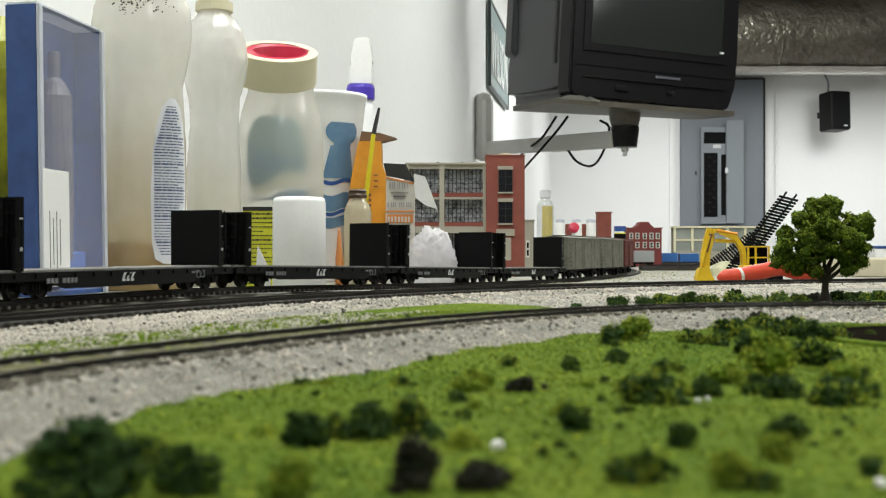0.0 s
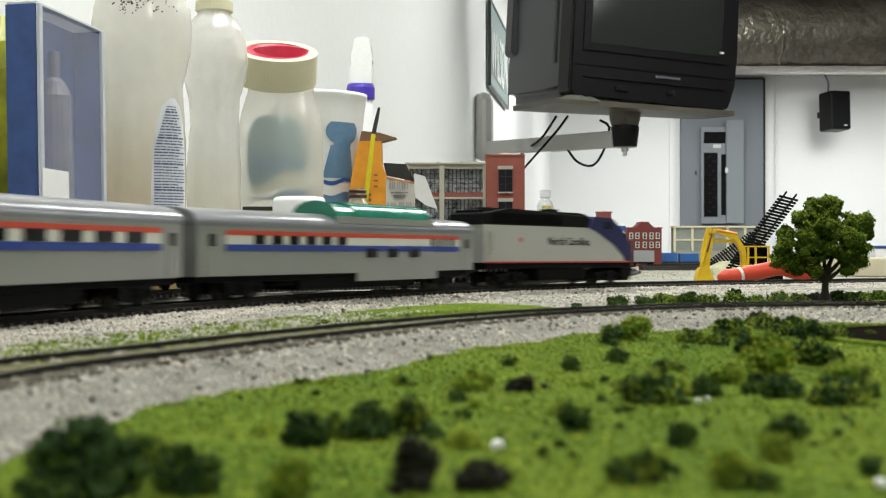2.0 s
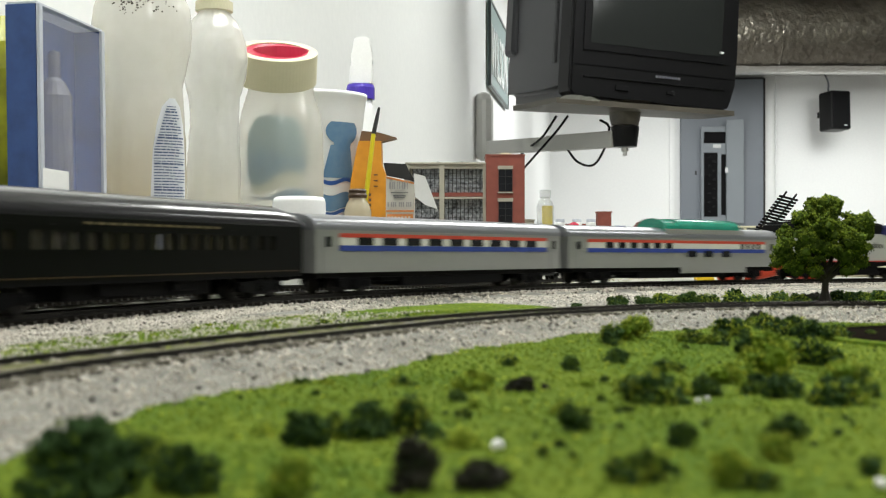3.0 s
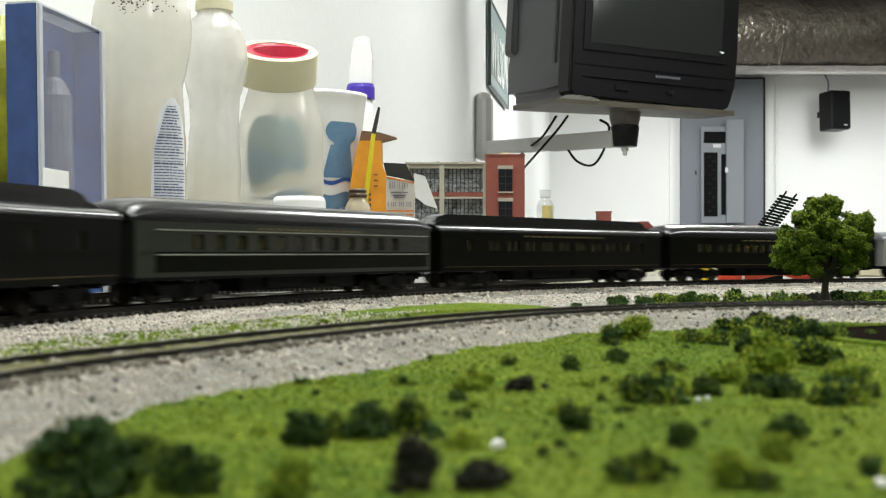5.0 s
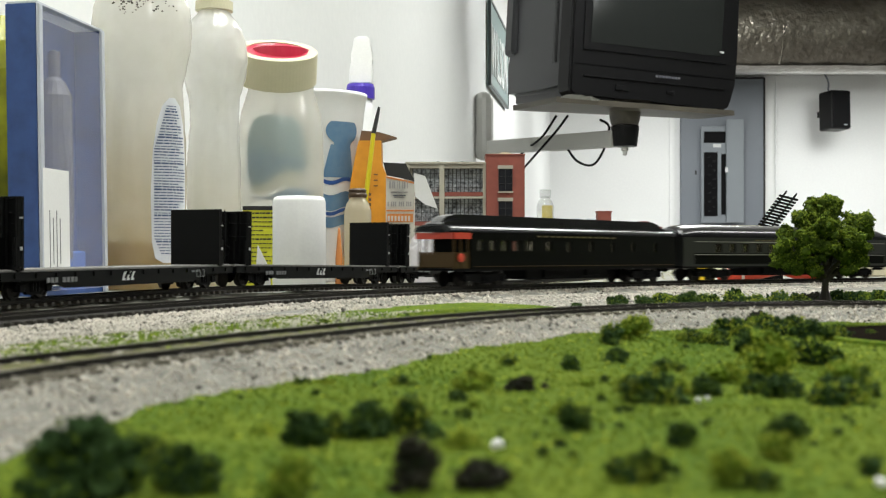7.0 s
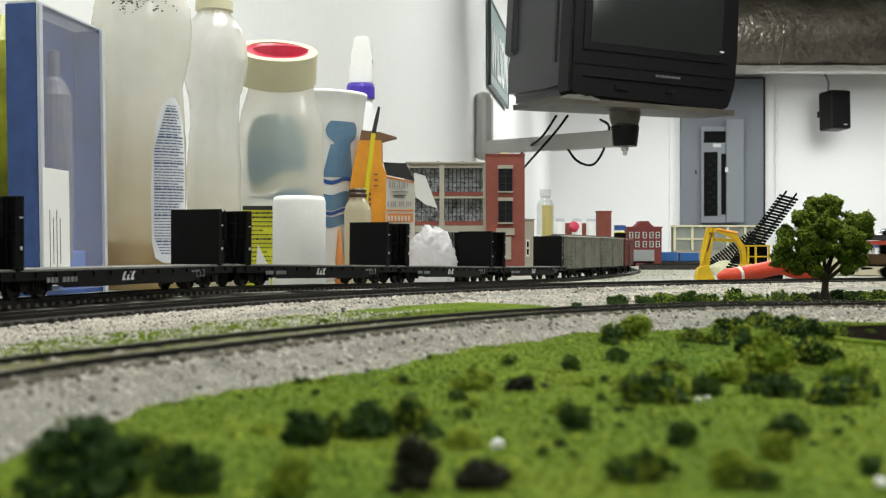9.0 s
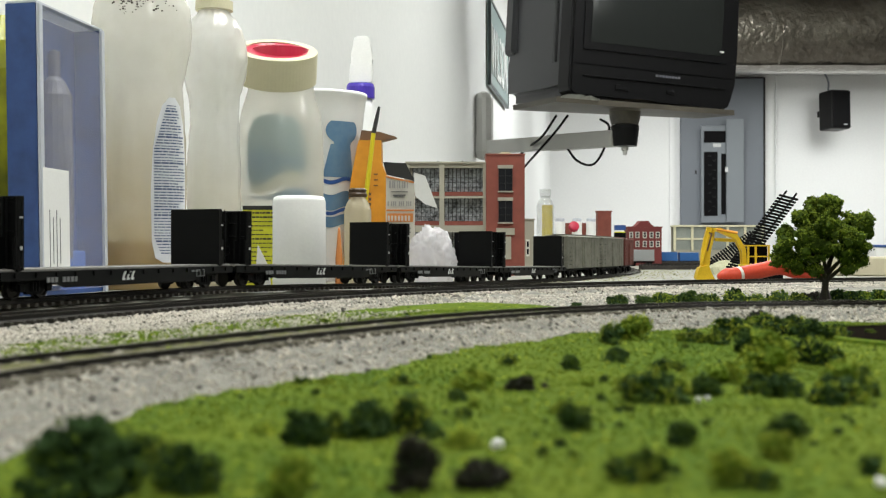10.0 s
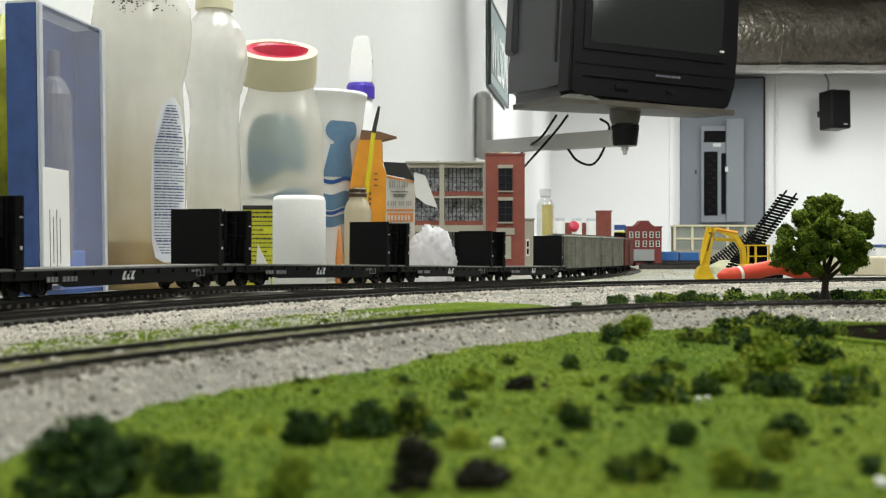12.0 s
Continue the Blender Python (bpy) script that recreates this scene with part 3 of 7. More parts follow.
def heavyweight_car(label, wins, wall=None, panel=None, observation=False, L=0.290, arched=False, pane=None):
    t = thing("passenger_car", pose(0, 0, 0), label, "passenger car", "cars of the moving passenger train")
    wall = wall or M_OLIVE
    W = 0.0172
    a, b = -L / 2 + 0.003, L / 2 - 0.003
    if observation:
        a += 0.0215
    for s in (-1, 1):
        part("side_wall", wall_with_windows(a, b, 0.0128, 0.0385, 0.0255, 0.0330, wins, W * s), wall, t)
        for x, w in wins:
            part("window_pane", boxes(((x, (W - 0.0012) * s, 0.02925), (w, 0.0003, 0.0075))), pane or M_PANE, t)
    for x in (a + 0.0006, b - 0.0006):
        part("end_wall", boxes(((x, 0, 0.0256), (0.0012, 2 * W, 0.0256))), wall, t)
    part("car_floor", boxes(((0.002 if observation else 0, 0, 0.0122), (L - (0.013 if observation else 0.006), 2 * W, 0.0018)), ((0.0, 0, 0.0178), (L - 0.09, 0.024, 0.008))), M_BLACK, t)
    # lower roof with rounded ends, then the raised clerestory
    if arched:
        part("roof", arched_roof(L, W * 1.02), M_ROOFBLK, t, "glossy black arched roof", smooth="edges")
    else:
        part("roof", prism(shell(W * 1.02, 0.0384, 0.0390, 0.0440, 24), -L / 2 + (0.0045 if observation else 0.001), L / 2 - 0.001, "yz"), M_ROOFBLK, t, smooth="edges")
        bm = bmesh.new()
        prism([(-L / 2 + 0.004, 0.043), (-L / 2 + 0.012, 0.0490), (-L / 2 + 0.022, 0.0510), (L / 2 - 0.022, 0.0510), (L / 2 - 0.012, 0.0490), (L / 2 - 0.004, 0.043)], -0.0085, 0.0085, "xz", bm)
        bmesh.ops.bevel(bm, geom=[e for e in bm.edges if abs(e.verts[0].co.y - e.verts[1].co.y) < 1e-6 and e.verts[0].co.z > 0.0435 and e.verts[1].co.z > 0.0435], offset=0.0030, segments=4, affect="EDGES")
        part("clerestory", bm, M_ROOFBLK, t, smooth="edges")
        part("clerestory_window", boxes(*[((x, 0.0086 * s, 0.0466), (0.006, 0.0004, 0.0016)) for s in (-1, 1) for x in [-0.11 + 0.0105 * i for i in range(21)]]), M_WIN, t)
    side_band(t, "name_board", -0.1, 0.1, 0.0352, 0.0374, W + 0.0004, wall)
    side_band(t, "belt_rail", a, b, 0.0243, 0.0249, W + 0.0006, wall)
    if panel:
        side_band(t, "grey_panel", a + 0.014, b - 0.004, 0.0150, 0.0246, W + 0.0006, panel)
        for z in (0.0347, 0.0232):
            side_band(t, "pale_line", a + 0.014, b - 0.004, z - 0.0003, z + 0.0003, W + 0.0010, M_LINE)
    else:
        side_band(t, "gold_line", a + 0.004, b - 0.004, 0.0142, 0.0146, W + 0.0006, M_BRASS)
    for s in (-1, 1):
        letters(t, [(-0.048 + 0.0082 * i, 0.0363, 0.0042, 0.0011) for i in range(13)], M_GOLD, s * (W + 0.0008), "gold_name")
    part("underframe", boxes(((0, 0, 0.0082), (0.11, 0.022, 0.008)), ((-0.02, 0.009, 0.0085), (0.03, 0.008, 0.006)), ((-0.02, -0.009, 0.0085), (0.03, 0.008, 0.006)), ((0.03, 0.009, 0.009), (0.02, 0.008, 0.005)), ((0.03, -0.009, 0.009), (0.02, 0.008, 0.005)), bevel=0.0005), M_BLACK, t)
    for e in (-1, 1):
        truck(t, e * (L / 2 - 0.044), 3, 0.020)
        coupler(t, e * L / 2)
    if not observation:
        for e in (-1, 1):
            part("vestibule", boxes(((e * (L / 2 + 0.001), 0, 0.026), (0.005, 0.012, 0.03)), bevel=0.001), M_BLACK, t)
    else:
        r = -L / 2 + 0.0075
        part("vestibule", boxes(((L / 2 + 0.001, 0, 0.026), (0.005, 0.012, 0.03)), bevel=0.001), M_BLACK, t)
        # open platform at the rear
        part("canopy_valance", boxes(((r + 0.008, W + 0.0006, 0.0357), (0.0175, 0.0008, 0.0044)), ((r + 0.008, -W - 0.0006, 0.0357), (0.0175, 0.0008, 0.0044)), ((r - 0.001, 0, 0.0357), (0.0008, 2 * W, 0.0044))), M_RED, t, "red awning round the rear platform")
        for y in (-W + 0.001, W - 0.001):
            for x in (r + 0.001, r + 0.008, r + 0.0155):
                part("post", tube([(x, y, 0.0125), (x, y, 0.036)], 0.0007, 6), M_BRASS, t)
            part("railing", boxes(((r + 0.0085, y, 0.0238), (0.017, 0.0008, 0.0009)), ((r + 0.0085, y, 0.0185), (0.017, 0.0006, 0.0095)), ((r + 0.0085, y, 0.0136), (0.017, 0.0008, 0.0009))), M_BRASS, t, "brass platform railing")
        part("railing", boxes(((r + 0.001, 0, 0.0238), (0.0008, 2 * W, 0.0009)), ((r + 0.001, 0, 0.0185), (0.0006, 2 * W, 0.0095))), M_BRASS, t)
        part("tail_sign", lathe([(0, -0.0004), (0.0030, -0.0004), (0.0030, 0.0008), (0, 0.0012)], 20, pose(r + 0.0065, -W - 0.0006, 0.0205, 90)), M_RED, t, "red round drumhead on the railing")
    return t


def locomotive():
    t = thing("diesel_locomotive", pose(0, 0, 0), "streamlined silver diesel locomotive with a navy blue nose", "locomotive", "cars of the moving passenger train")
    L, W = 0.198, 0.0172
    r, f = -L / 2, L / 2
    bm = prism([(r + 0.002, 0.0175), (r + 0.002, 0.0445), (f - 0.046, 0.0445), (f - 0.028, 0.0375), (f - 0.020, 0.028), (f - 0.014, 0.0175)], -W, W, "xz")
    part("body", bm, M_LOCOGREY, t)
    side_band(t, "red_line", r + 0.002, f - 0.006, 0.0170, 0.0181, W + 0.0004, M_LOCORED)
    bm = prism([(r + 0.001, 0.0444), (r + 0.001, 0.0550), (r + 0.03, 0.0565), (f - 0.068, 0.0560), (f - 0.058, 0.0530), (f - 0.048, 0.0444)], -W * 0.93, W * 0.93, "xz")
    bmesh.ops.bevel(bm, geom=[e for e in bm.edges if e.verts[0].co.z > 0.052 and e.verts[1].co.z > 0.052], offset=0.003, segments=3, affect="EDGES")
    part("roof", bm, M_BLACKSAT, t, "black roof with grilles and fans")
    # navy cab and sloped nose, a little proud of the sides
    W2 = W + 0.0006
    out = [(f - 0.066, 0.0440), (f - 0.060, 0.0535), (f - 0.036, 0.0530), (f - 0.030, 0.0508), (f - 0.015, 0.0440), (f - 0.005, 0.0320), (f, 0.0185), (f - 0.015, 0.0184), (f - 0.020, 0.0245), (f - 0.029, 0.0330), (f - 0.046, 0.0400)]
    bm = prism(out, -W2, W2, "xz")
    bmesh.ops.bevel(bm, geom=[e for e in bm.edges if abs(e.verts[0].co.y - e.verts[1].co.y) < 1e-6 and min(e.verts[0].co.z, e.verts[1].co.z) > 0.0182 and max(e.verts[0].co.x, e.verts[1].co.x) > f - 0.03], offset=0.0022, segments=3, affect="EDGES")
    part("cab", bm, M_LOCOBLUE, t, "navy blue streamlined cab and nose", smooth="edges")
    bm = bmesh.new()
    for s in (-1, 1):
        box(bm, (0, 0.0078 * s, 0), (0.0125, 0.0125, 0.0008), 0.0003, pose(f - 0.0224, 0, 0.0476, 0, 24.4))
    part("windshield", bm, M_WIN, t)
    side_band(t, "cab_window", f - 0.046, f - 0.036, 0.0440, 0.0495, W2 + 0.0004, M_WIN)
    part("nose_light", lathe([(0, 0.0012), (0.0018, 0.0010), (0.0018, -0.001), (0, -0.001)], 16, pose(f - 0.0043, 0.004, 0.030, 0, 70)), M_WHITE, t)
    part("nose_light", lathe([(0, 0.0012), (0.0018, 0.0010), (0.0018, -0.001), (0, -0.001)], 16, pose(f - 0.0043, -0.004, 0.030, 0, 70)), M_WHITE, t)
    part("underframe", boxes(((0, 0, 0.0150), (L - 0.006, 0.0335, 0.0046)), ((0.0, 0, 0.0092), (0.062, 0.030, 0.0105)), bevel=0.001), M_BLACK, t, "black frame with fuel tank")
    part("pilot", prism([(f - 0.018, 0.017), (f - 0.001, 0.0182), (f - 0.001, 0.008), (f - 0.006, 0.0022), (f - 0.016, 0.0022)], -0.0155, 0.0155, "xz"), M_BLACK, t)
    for k in range(3):
        part("roof_fan", lathe([(0, 0.0012), (0.0065, 0.0012), (0.007, 0), (0, 0)], 24, pose(r + 0.022 + 0.017 * k, 0, 0.0563)), M_BLACK, t)
    part("exhaust", boxes(((0.004, 0, 0.0572), (0.012, 0.009, 0.003)), bevel=0.0006), M_BLACK, t)
    for s in (-1, 1):
        part("grille", boxes(*[((r + 0.014 + 0.0022 * i, s * (W * 0.93 + 0.0002), 0.0495), (0.0010, 0.0006, 0.0075)) for i in range(38)]), M_BLACK, t)
        cu = bpy.data.curves.new("side_name", "FONT")
        cu.body, cu.size, cu.align_x, cu.extrude = "North Carolina", 0.0088, "CENTER", 0.00015
        ob = new("side_name", cu)
        cu.materials.append(M_BLACKSAT)
        ob.parent = t
        ob.matrix_basis = pose(0.006, s * (W + 0.0002), 0.0305, 90, 0, 0 if s < 0 else 180)
        letters(t, [(-0.055, 0.034, 0.0028, 0.0032)], M_RED, s * (W + 0.0003), "emblem")
        side_band(t, "vent", r + 0.005, r + 0.012, 0.024, 0.039, W + 0.0003, M_WHITE)
    for e in (-1, 1):
        truck(t, e * 0.062, 2, 0.031)
    coupler(t, r)
    return t


def bulkhead_flat(label):
    t = thing("bulkhead_flatcar", pose(0, 0, 0), label, "freight car", "standing bulkhead flatcars")
    L, W = 0.226, 0.0178
    h = L / 2
    part("deck", boxes(((0, 0, 0.0143), (L, 2 * W - 0.0026, 0.0018)), bevel=0.0003), mat_deck, t, "grey deck")
    sill = [(-h, 0.0140), (-h, 0.0095), (-h + 0.035, 0.0095), (-h + 0.05, 0.0052), (h - 0.05, 0.0052), (h - 0.035, 0.0095), (h, 0.0095), (h, 0.0140)]
    for s in (-1, 1):
        part("side_sill", prism(sill, s * W - 0.0012 * s, s * W + 0.0004 * s, "xz"), M_BLACKSAT, t)
        bm = bmesh.new()
        for i in range(14):
            box(bm, (-h + 0.01 + i * (L - 0.02) / 13, s * (W + 0.0009), 0.0122), (0.0016, 0.0012, 0.0024))
        part("stake_pocket", bm, M_BLACKSAT, t)
        letters(t, [(-0.078 + 0.0032 * i, 0.0095, 0.0022, 0.0026) for i in range(8) if i != 3] + [(0.062 + 0.0045 * i, 0.0115, 0.003, 0.0012) for i in range(3)], M_DULL, s * (W + 0.0007))
        bm = bmesh.new()
        for x in (-0.0135, -0.0093, -0.0051):
            a = x if s < 0 else -x
            prism([(a, 0.0078), (a + 0.0026, 0.0078), (a + 0.0030, 0.0090), (a + 0.0016, 0.0092), (a + 0.0036, 0.0122), (a + 0.0050, 0.0126), (a + 0.0022, 0.0126), (a + 0.0004, 0.0094)], s * (W + 0.0003), s * (W + 0.0009), "xz", bm)
        tagged(part("emblem", bm, M_LETTER, t, "slanted white emblem"), kind="stuff")
        part("placard_frame", boxes(*[((s * -1 * 0.071 + dx, s * (W + 0.0007), 0.0102 + dz), (w2, 0.0005, h2)) for dx, dz, w2, h2 in ((0, 0.002, 0.009, 0.0004), (0, -0.002, 0.009, 0.0004), (-0.0045, 0, 0.0004, 0.0044), (0, 0, 0.0004, 0.0044), (0.0045, 0, 0.0004, 0.0044))]), M_DULL, t, "pale placard frame")
    for e in (-1, 1):
        x = e * (h - 0.0165)
        part("bulkhead", boxes(((x, 0, 0.0328), (0.0016, 2 * W, 0.0364))), M_BLACKSAT, t, "tall black end bulkhead")
        bm = bmesh.new()
        for y in (-0.0168, -0.0085, 0, 0.0085, 0.0168):
            box(bm, (x + e * 0.0022, y, 0.0325), (0.0030, 0.0014, 0.0365), 0.0003)
            box(bm, (x + e * 0.0046, y, 0.0230), (0.0030, 0.0012, 0.016), 0.0003)
        for z in (0.0165, 0.0255, 0.0345, 0.0435, 0.0505):
            box(bm, (x + e * 0.0018, 0, z), (0.0022, 2 * W, 0.0011))
        part("bulkhead_ribs", bm, M_BLACKSAT, t)
        for s in (-1, 1):
            lad = bmesh.new()
            for k in range(7):
                box(lad, (x + e * 0.0058, s * 0.0155, 0.017 + 0.0052 * k), (0.0005, 0.0058, 0.0005))
            box(lad, (x + e * 0.0058, s * 0.0128, 0.0335), (0.0006, 0.0006, 0.034))
            box(lad, (x + e * 0.0058, s * 0.0182, 0.0335), (0.0006, 0.0006, 0.034))
            part("ladder", lad, M_BLACKSAT, t)
            letters(t, [(x + e * 0.002, 0.0405, 0.0022, 0.0008), (x + e * 0.002, 0.0255, 0.0014, 0.0018)], M_LETTER, s * (W + 0.0006))
        truck(t, e * (h - 0.030), 2, 0.021)
        coupler(t, e * h)
    part("brake_wheel", lathe([(0.0035, -0.0004), (0.0042, 0), (0.0035, 0.0004), (0.003, 0), (0.0035, -0.0004)], 18, pose(-h + 0.0008, -0.009, 0.024, 0, 90)), M_BLACK, t)
    return t


M_DULL = mat("faded_white_lettering", (0.17, 0.175, 0.18), 0.7, scale=300)
mat_deck = mat("grey_deck", (0.22, 0.215, 0.20), 0.8, col2=(0.13, 0.125, 0.115), scale=60, fine=900)


def boxcar(label, material, L=0.15):
    t = thing("boxcar", pose(0, 0, 0), label, "freight car", "standing boxcars")
    h, W = L / 2, 0.0175
    part("body", boxes(((0, 0, 0.0317), (L - 0.004, 2 * W, 0.0394)), bevel=0.0006), material, t)
    part("roof", prism([(-W - 0.0006, 0.0512), (0, 0.0536), (W + 0.0006, 0.0512), (W + 0.0006, 0.0502), (-W - 0.0006, 0.0502)], -h + 0.001, h - 0.001, "yz"), material, t)
    part("roof_walk", boxes(((0, 0, 0.0540), (L, 0.007, 0.0008))), material, t)
    bm = bmesh.new()
    for s in (-1, 1):
        for i in range(11):
            box(bm, (-h + 0.005 + i * (L - 0.01) / 10, s * (W + 0.0001), 0.031), (0.0007, 0.0006, 0.0375))
    tagged(part("side_ribs", bm, material, t), kind="stuff")
    for s in (-1, 1):
        part("door", boxes(((0.002, s * (W + 0.0008), 0.029), (0.030, 0.0014, 0.032)), ((0.002, s * (W + 0.0018), 0.022), (0.029, 0.0008, 0.001)), ((0.002, s * (W + 0.0018), 0.035), (0.029, 0.0008, 0.001)), ((-0.009, s * (W + 0.002), 0.029), (0.001, 0.0008, 0.031))), material, t, "sliding door")
        lad = bmesh.new()
        for e in (-1, 1):
            for k in range(6):
                box(lad, (e * (h - 0.008), s * (W + 0.0018), 0.017 + 0.005 * k), (0.007, 0.0005, 0.0005))
        part("ladder", lad, M_BLACK, t)
    part("underframe", boxes(((0, 0, 0.0105), (L - 0.004, 0.022, 0.003)), bevel=0.0004), M_BLACK, t)
    for e in (-1, 1):
        truck(t, e * (h - 0.024), 2, 0.021)
        coupler(t, e * h)
    return t


def on_line(line, s):
    """The pose at s metres along a line."""
    acc = 0.0
    for a, b in zip(line, line[1:]):
        ln = (b - a).length
        if acc + ln >= s:
            return a.lerp(b, (s - acc) / ln)
        acc += ln
    return line[-1]


def seat(line, s, base):
    """The pose of a car whose centre is s along the line, its bogies base apart."""
    a, b = on_line(line, s - base / 2), on_line(line, s + base / 2)
    return between(a, b)


def between(a, b):
    d = b - a
    return Matrix.Translation((a + b) / 2) @ Matrix.Rotation(math.atan2(d.y, d.x), 4, "Z") @ Matrix.Rotation(-math.atan2(d.z, math.hypot(d.x, d.y)), 4, "Y")


def along(line, q):
    """How far along the line the place q lies."""
    best, acc = (9, 0), 0.0
    for a, b in zip(line, line[1:]):
        best = min(best, ((a - q).length, acc))
        acc += (b - a).length
    return best[1]


GAPS = [along(SIDING, Vector(q)) for q in SIDING_MARKS[:7]]
flat0 = bulkhead_flat("black bulkhead flatcar with an empty grey deck on the siding")
flat0.matrix_basis = seat(SIDING, (GAPS[0] + GAPS[1]) / 2, 0.166)
copy_thing(flat0, seat(SIDING, GAPS[0] - 0.118, 0.166))
for a, b in zip(GAPS[1:4], GAPS[2:5]):
    copy_thing(flat0, seat(SIDING, (a + b) / 2, 0.166))
bc = boxcar("weathered grey boxcar standing on the siding", M_BOXCAR)
bc.matrix_basis = seat(SIDING, GAPS[4] + 0.082, 0.1)
copy_thing(bc, seat(SIDING, GAPS[4] + 0.240, 0.1))
cab = boxcar("small red caboose at the end of the standing cars", M_CABOOSE, 0.11)
cab.matrix_basis = seat(SIDING, GAPS[4] + 0.38, 0.07)

LOCO = locomotive()
TRAIN = [(LOCO, 0.0995, 0.124)]
c1 = streamlined_car("silver dome passenger car with red, white and blue stripes", dome=True)
TRAIN.append((c1, 0.203 + 0.1515, 0.21))
c2 = streamlined_car("silver coach with red, white and blue stripes")
TRAIN.append((c2, 0.506 + 0.1515, 0.21))
row = [(-0.105, 0.005), (-0.094, 0.005)] + [(-0.078 + 0.0112 * i, 0.0068) for i in range(15)] + [(0.096, 0.005), (0.108, 0.005)]
c3 = heavyweight_car("dark green heavyweight coach with a glossy black arched roof", row, arched=True, pane=M_PANED)
TRAIN.append((c3, 0.810 + 0.151, 0.204))
pairs = [(-0.112, 0.005)] + [(-0.088 + 0.0215 * i + k * 0.0078, 0.0062) for i in range(9) for k in (0, 1)] + [(0.112, 0.005)]
c4 = heavyweight_car("dark green heavyweight coach with a clerestory roof and paired windows", pairs, pane=M_PANED)
TRAIN.append((c4, 1.112 + 0.151, 0.204))
c5 = heavyweight_car("dark car with a grey window band edged by pale lines", [(-0.098 + 0.0175 * i, 0.0085) for i in range(12)], wall=M_GREY2, panel=M_OLIVE, arched=True, pane=M_PANED)
TRAIN.append((c5, 1.414 + 0.151, 0.204))
c6 = heavyweight_car("dark observation car with a red awning over its open rear platform", [(-0.115, 0.006), (-0.1015, 0.0085), (-0.088, 0.0085), (-0.074, 0.0085), (-0.060, 0.0085), (-0.036, 0.0085), (-0.010, 0.006), (0.02, 0.006), (0.05, 0.005), (0.08, 0.005), (0.115, 0.005)], observation=True, L=0.300)
TRAIN.append((c6, 1.716 + 0.153, 0.212))


# ---- things on the board behind the siding ----
M_BLUEPANEL = mat("blue_card", (0.040, 0.098, 0.31), 0.32, col2=(0.022, 0.058, 0.19), scale=14, fine=60)
M_CLEAR = mat("clear_acrylic", (0.72, 0.74, 0.92), 0.05, alpha=0.13, col2=(0.60, 0.62, 0.78), scale=9)
M_EDGE = mat("frosted_acrylic_edge", (0.62, 0.65, 0.72), 0.3, alpha=0.8)
M_CARD = mat("white_card", (0.74, 0.74, 0.73), 0.6, scale=30)
M_LABEL = mat("pale_blue_label", (0.74, 0.75, 0.80), 0.45, scale=30)
M_INK = mat("blue_print", (0.08, 0.11, 0.22), 0.6)
M_INKK = mat("black_print", (0.02, 0.02, 0.02), 0.6)
M_MILK = translucent("milky_bottle_plastic", (0.80, 0.79, 0.75), (0.93, 0.92, 0.88), 0.62, 0.12, 22.0, (0.68, 0.66, 0.61), ((0.62, 0.47, 0.18), 0.19))
M_MILK2 = translucent("clearer_bottle_plastic", (0.76, 0.76, 0.74), (0.93, 0.93, 0.91), 0.66, 0.10, 20.0, (0.66, 0.65, 0.61), ((0.74, 0.68, 0.52), 0.16))
M_JAR = translucent("clear_jar_plastic", (0.70, 0.70, 0.65), (0.94, 0.935, 0.90), 0.80, 0.08)
M_AMBER = translucent("amber_soap", (0.74, 0.56, 0.14), (0.90, 0.74, 0.26), 0.35)
M_SPOT = mat("mould_spots", (0.06, 0.05, 0.04), 0.8)
M_CREAM = mat("masking_tape", (0.66, 0.62, 0.44), 0.65, scale=40, fine=600)
M_LIDRED = mat("red_lid", (0.52, 0.03, 0.07), 0.3)
M_FOAM = mat("foam_cup_white", (0.78, 0.79, 0.79), 0.6, scale=60, fine=900, bump=0.1)
M_CUPBLUE = mat("cup_print_blue", (0.15, 0.25, 0.36), 0.5, col2=(0.08, 0.18, 0.32), scale=16, fine=70)
M_CUPNAVY = mat("cup_print_navy", (0.03, 0.09, 0.30), 0.5)
M_HAZEBLUE = mat("haze_blue_label", (0.30, 0.40, 0.43), 0.5, col2=(0.20, 0.30, 0.34), scale=26, fine=90)
M_WHITEPL = mat("white_plastic", (0.86, 0.86, 0.85), 0.32, scale=20)
M_PURPLE = mat("violet_blue_collar", (0.07, 0.04, 0.42), 0.35)
M_ORANGE = mat("orange_carton", (0.76, 0.33, 0.03), 0.42, col2=(0.64, 0.26, 0.022), scale=25, fine=80)
M_BROWN = mat("brown_card", (0.16, 0.09, 0.05), 0.6)
M_GREYCARD = mat("grey_carton", (0.55, 0.53, 0.48), 0.6, scale=40)
M_ORPRINT = mat("orange_print", (0.60, 0.22, 0.06), 0.6)
M_YELLOW = mat("brush_yellow", (0.70, 0.58, 0.02), 0.35)
M_LEMON = mat("yellow_sticker", (0.72, 0.72, 0.04), 0.5)
M_VIAL = translucent("glass_vial", (0.55, 0.50, 0.38), (0.85, 0.80, 0.66), 0.5, 0.12)
M_CAPBROWN = mat("dark_brown_cap", (0.07, 0.04, 0.02), 0.45)
M_BAG = translucent("thin_bag_plastic", (0.62, 0.61, 0.66), (0.95, 0.94, 0.95), 0.74, 0.10)
M_LIME = mat("yellow_green_bag", (0.40, 0.41, 0.03), 0.3, col2=(0.20, 0.21, 0.02), scale=14, fine=60)
M_FRAME = mat("beige_model_wall", (0.33, 0.31, 0.25), 0.7, scale=60, fine=900)
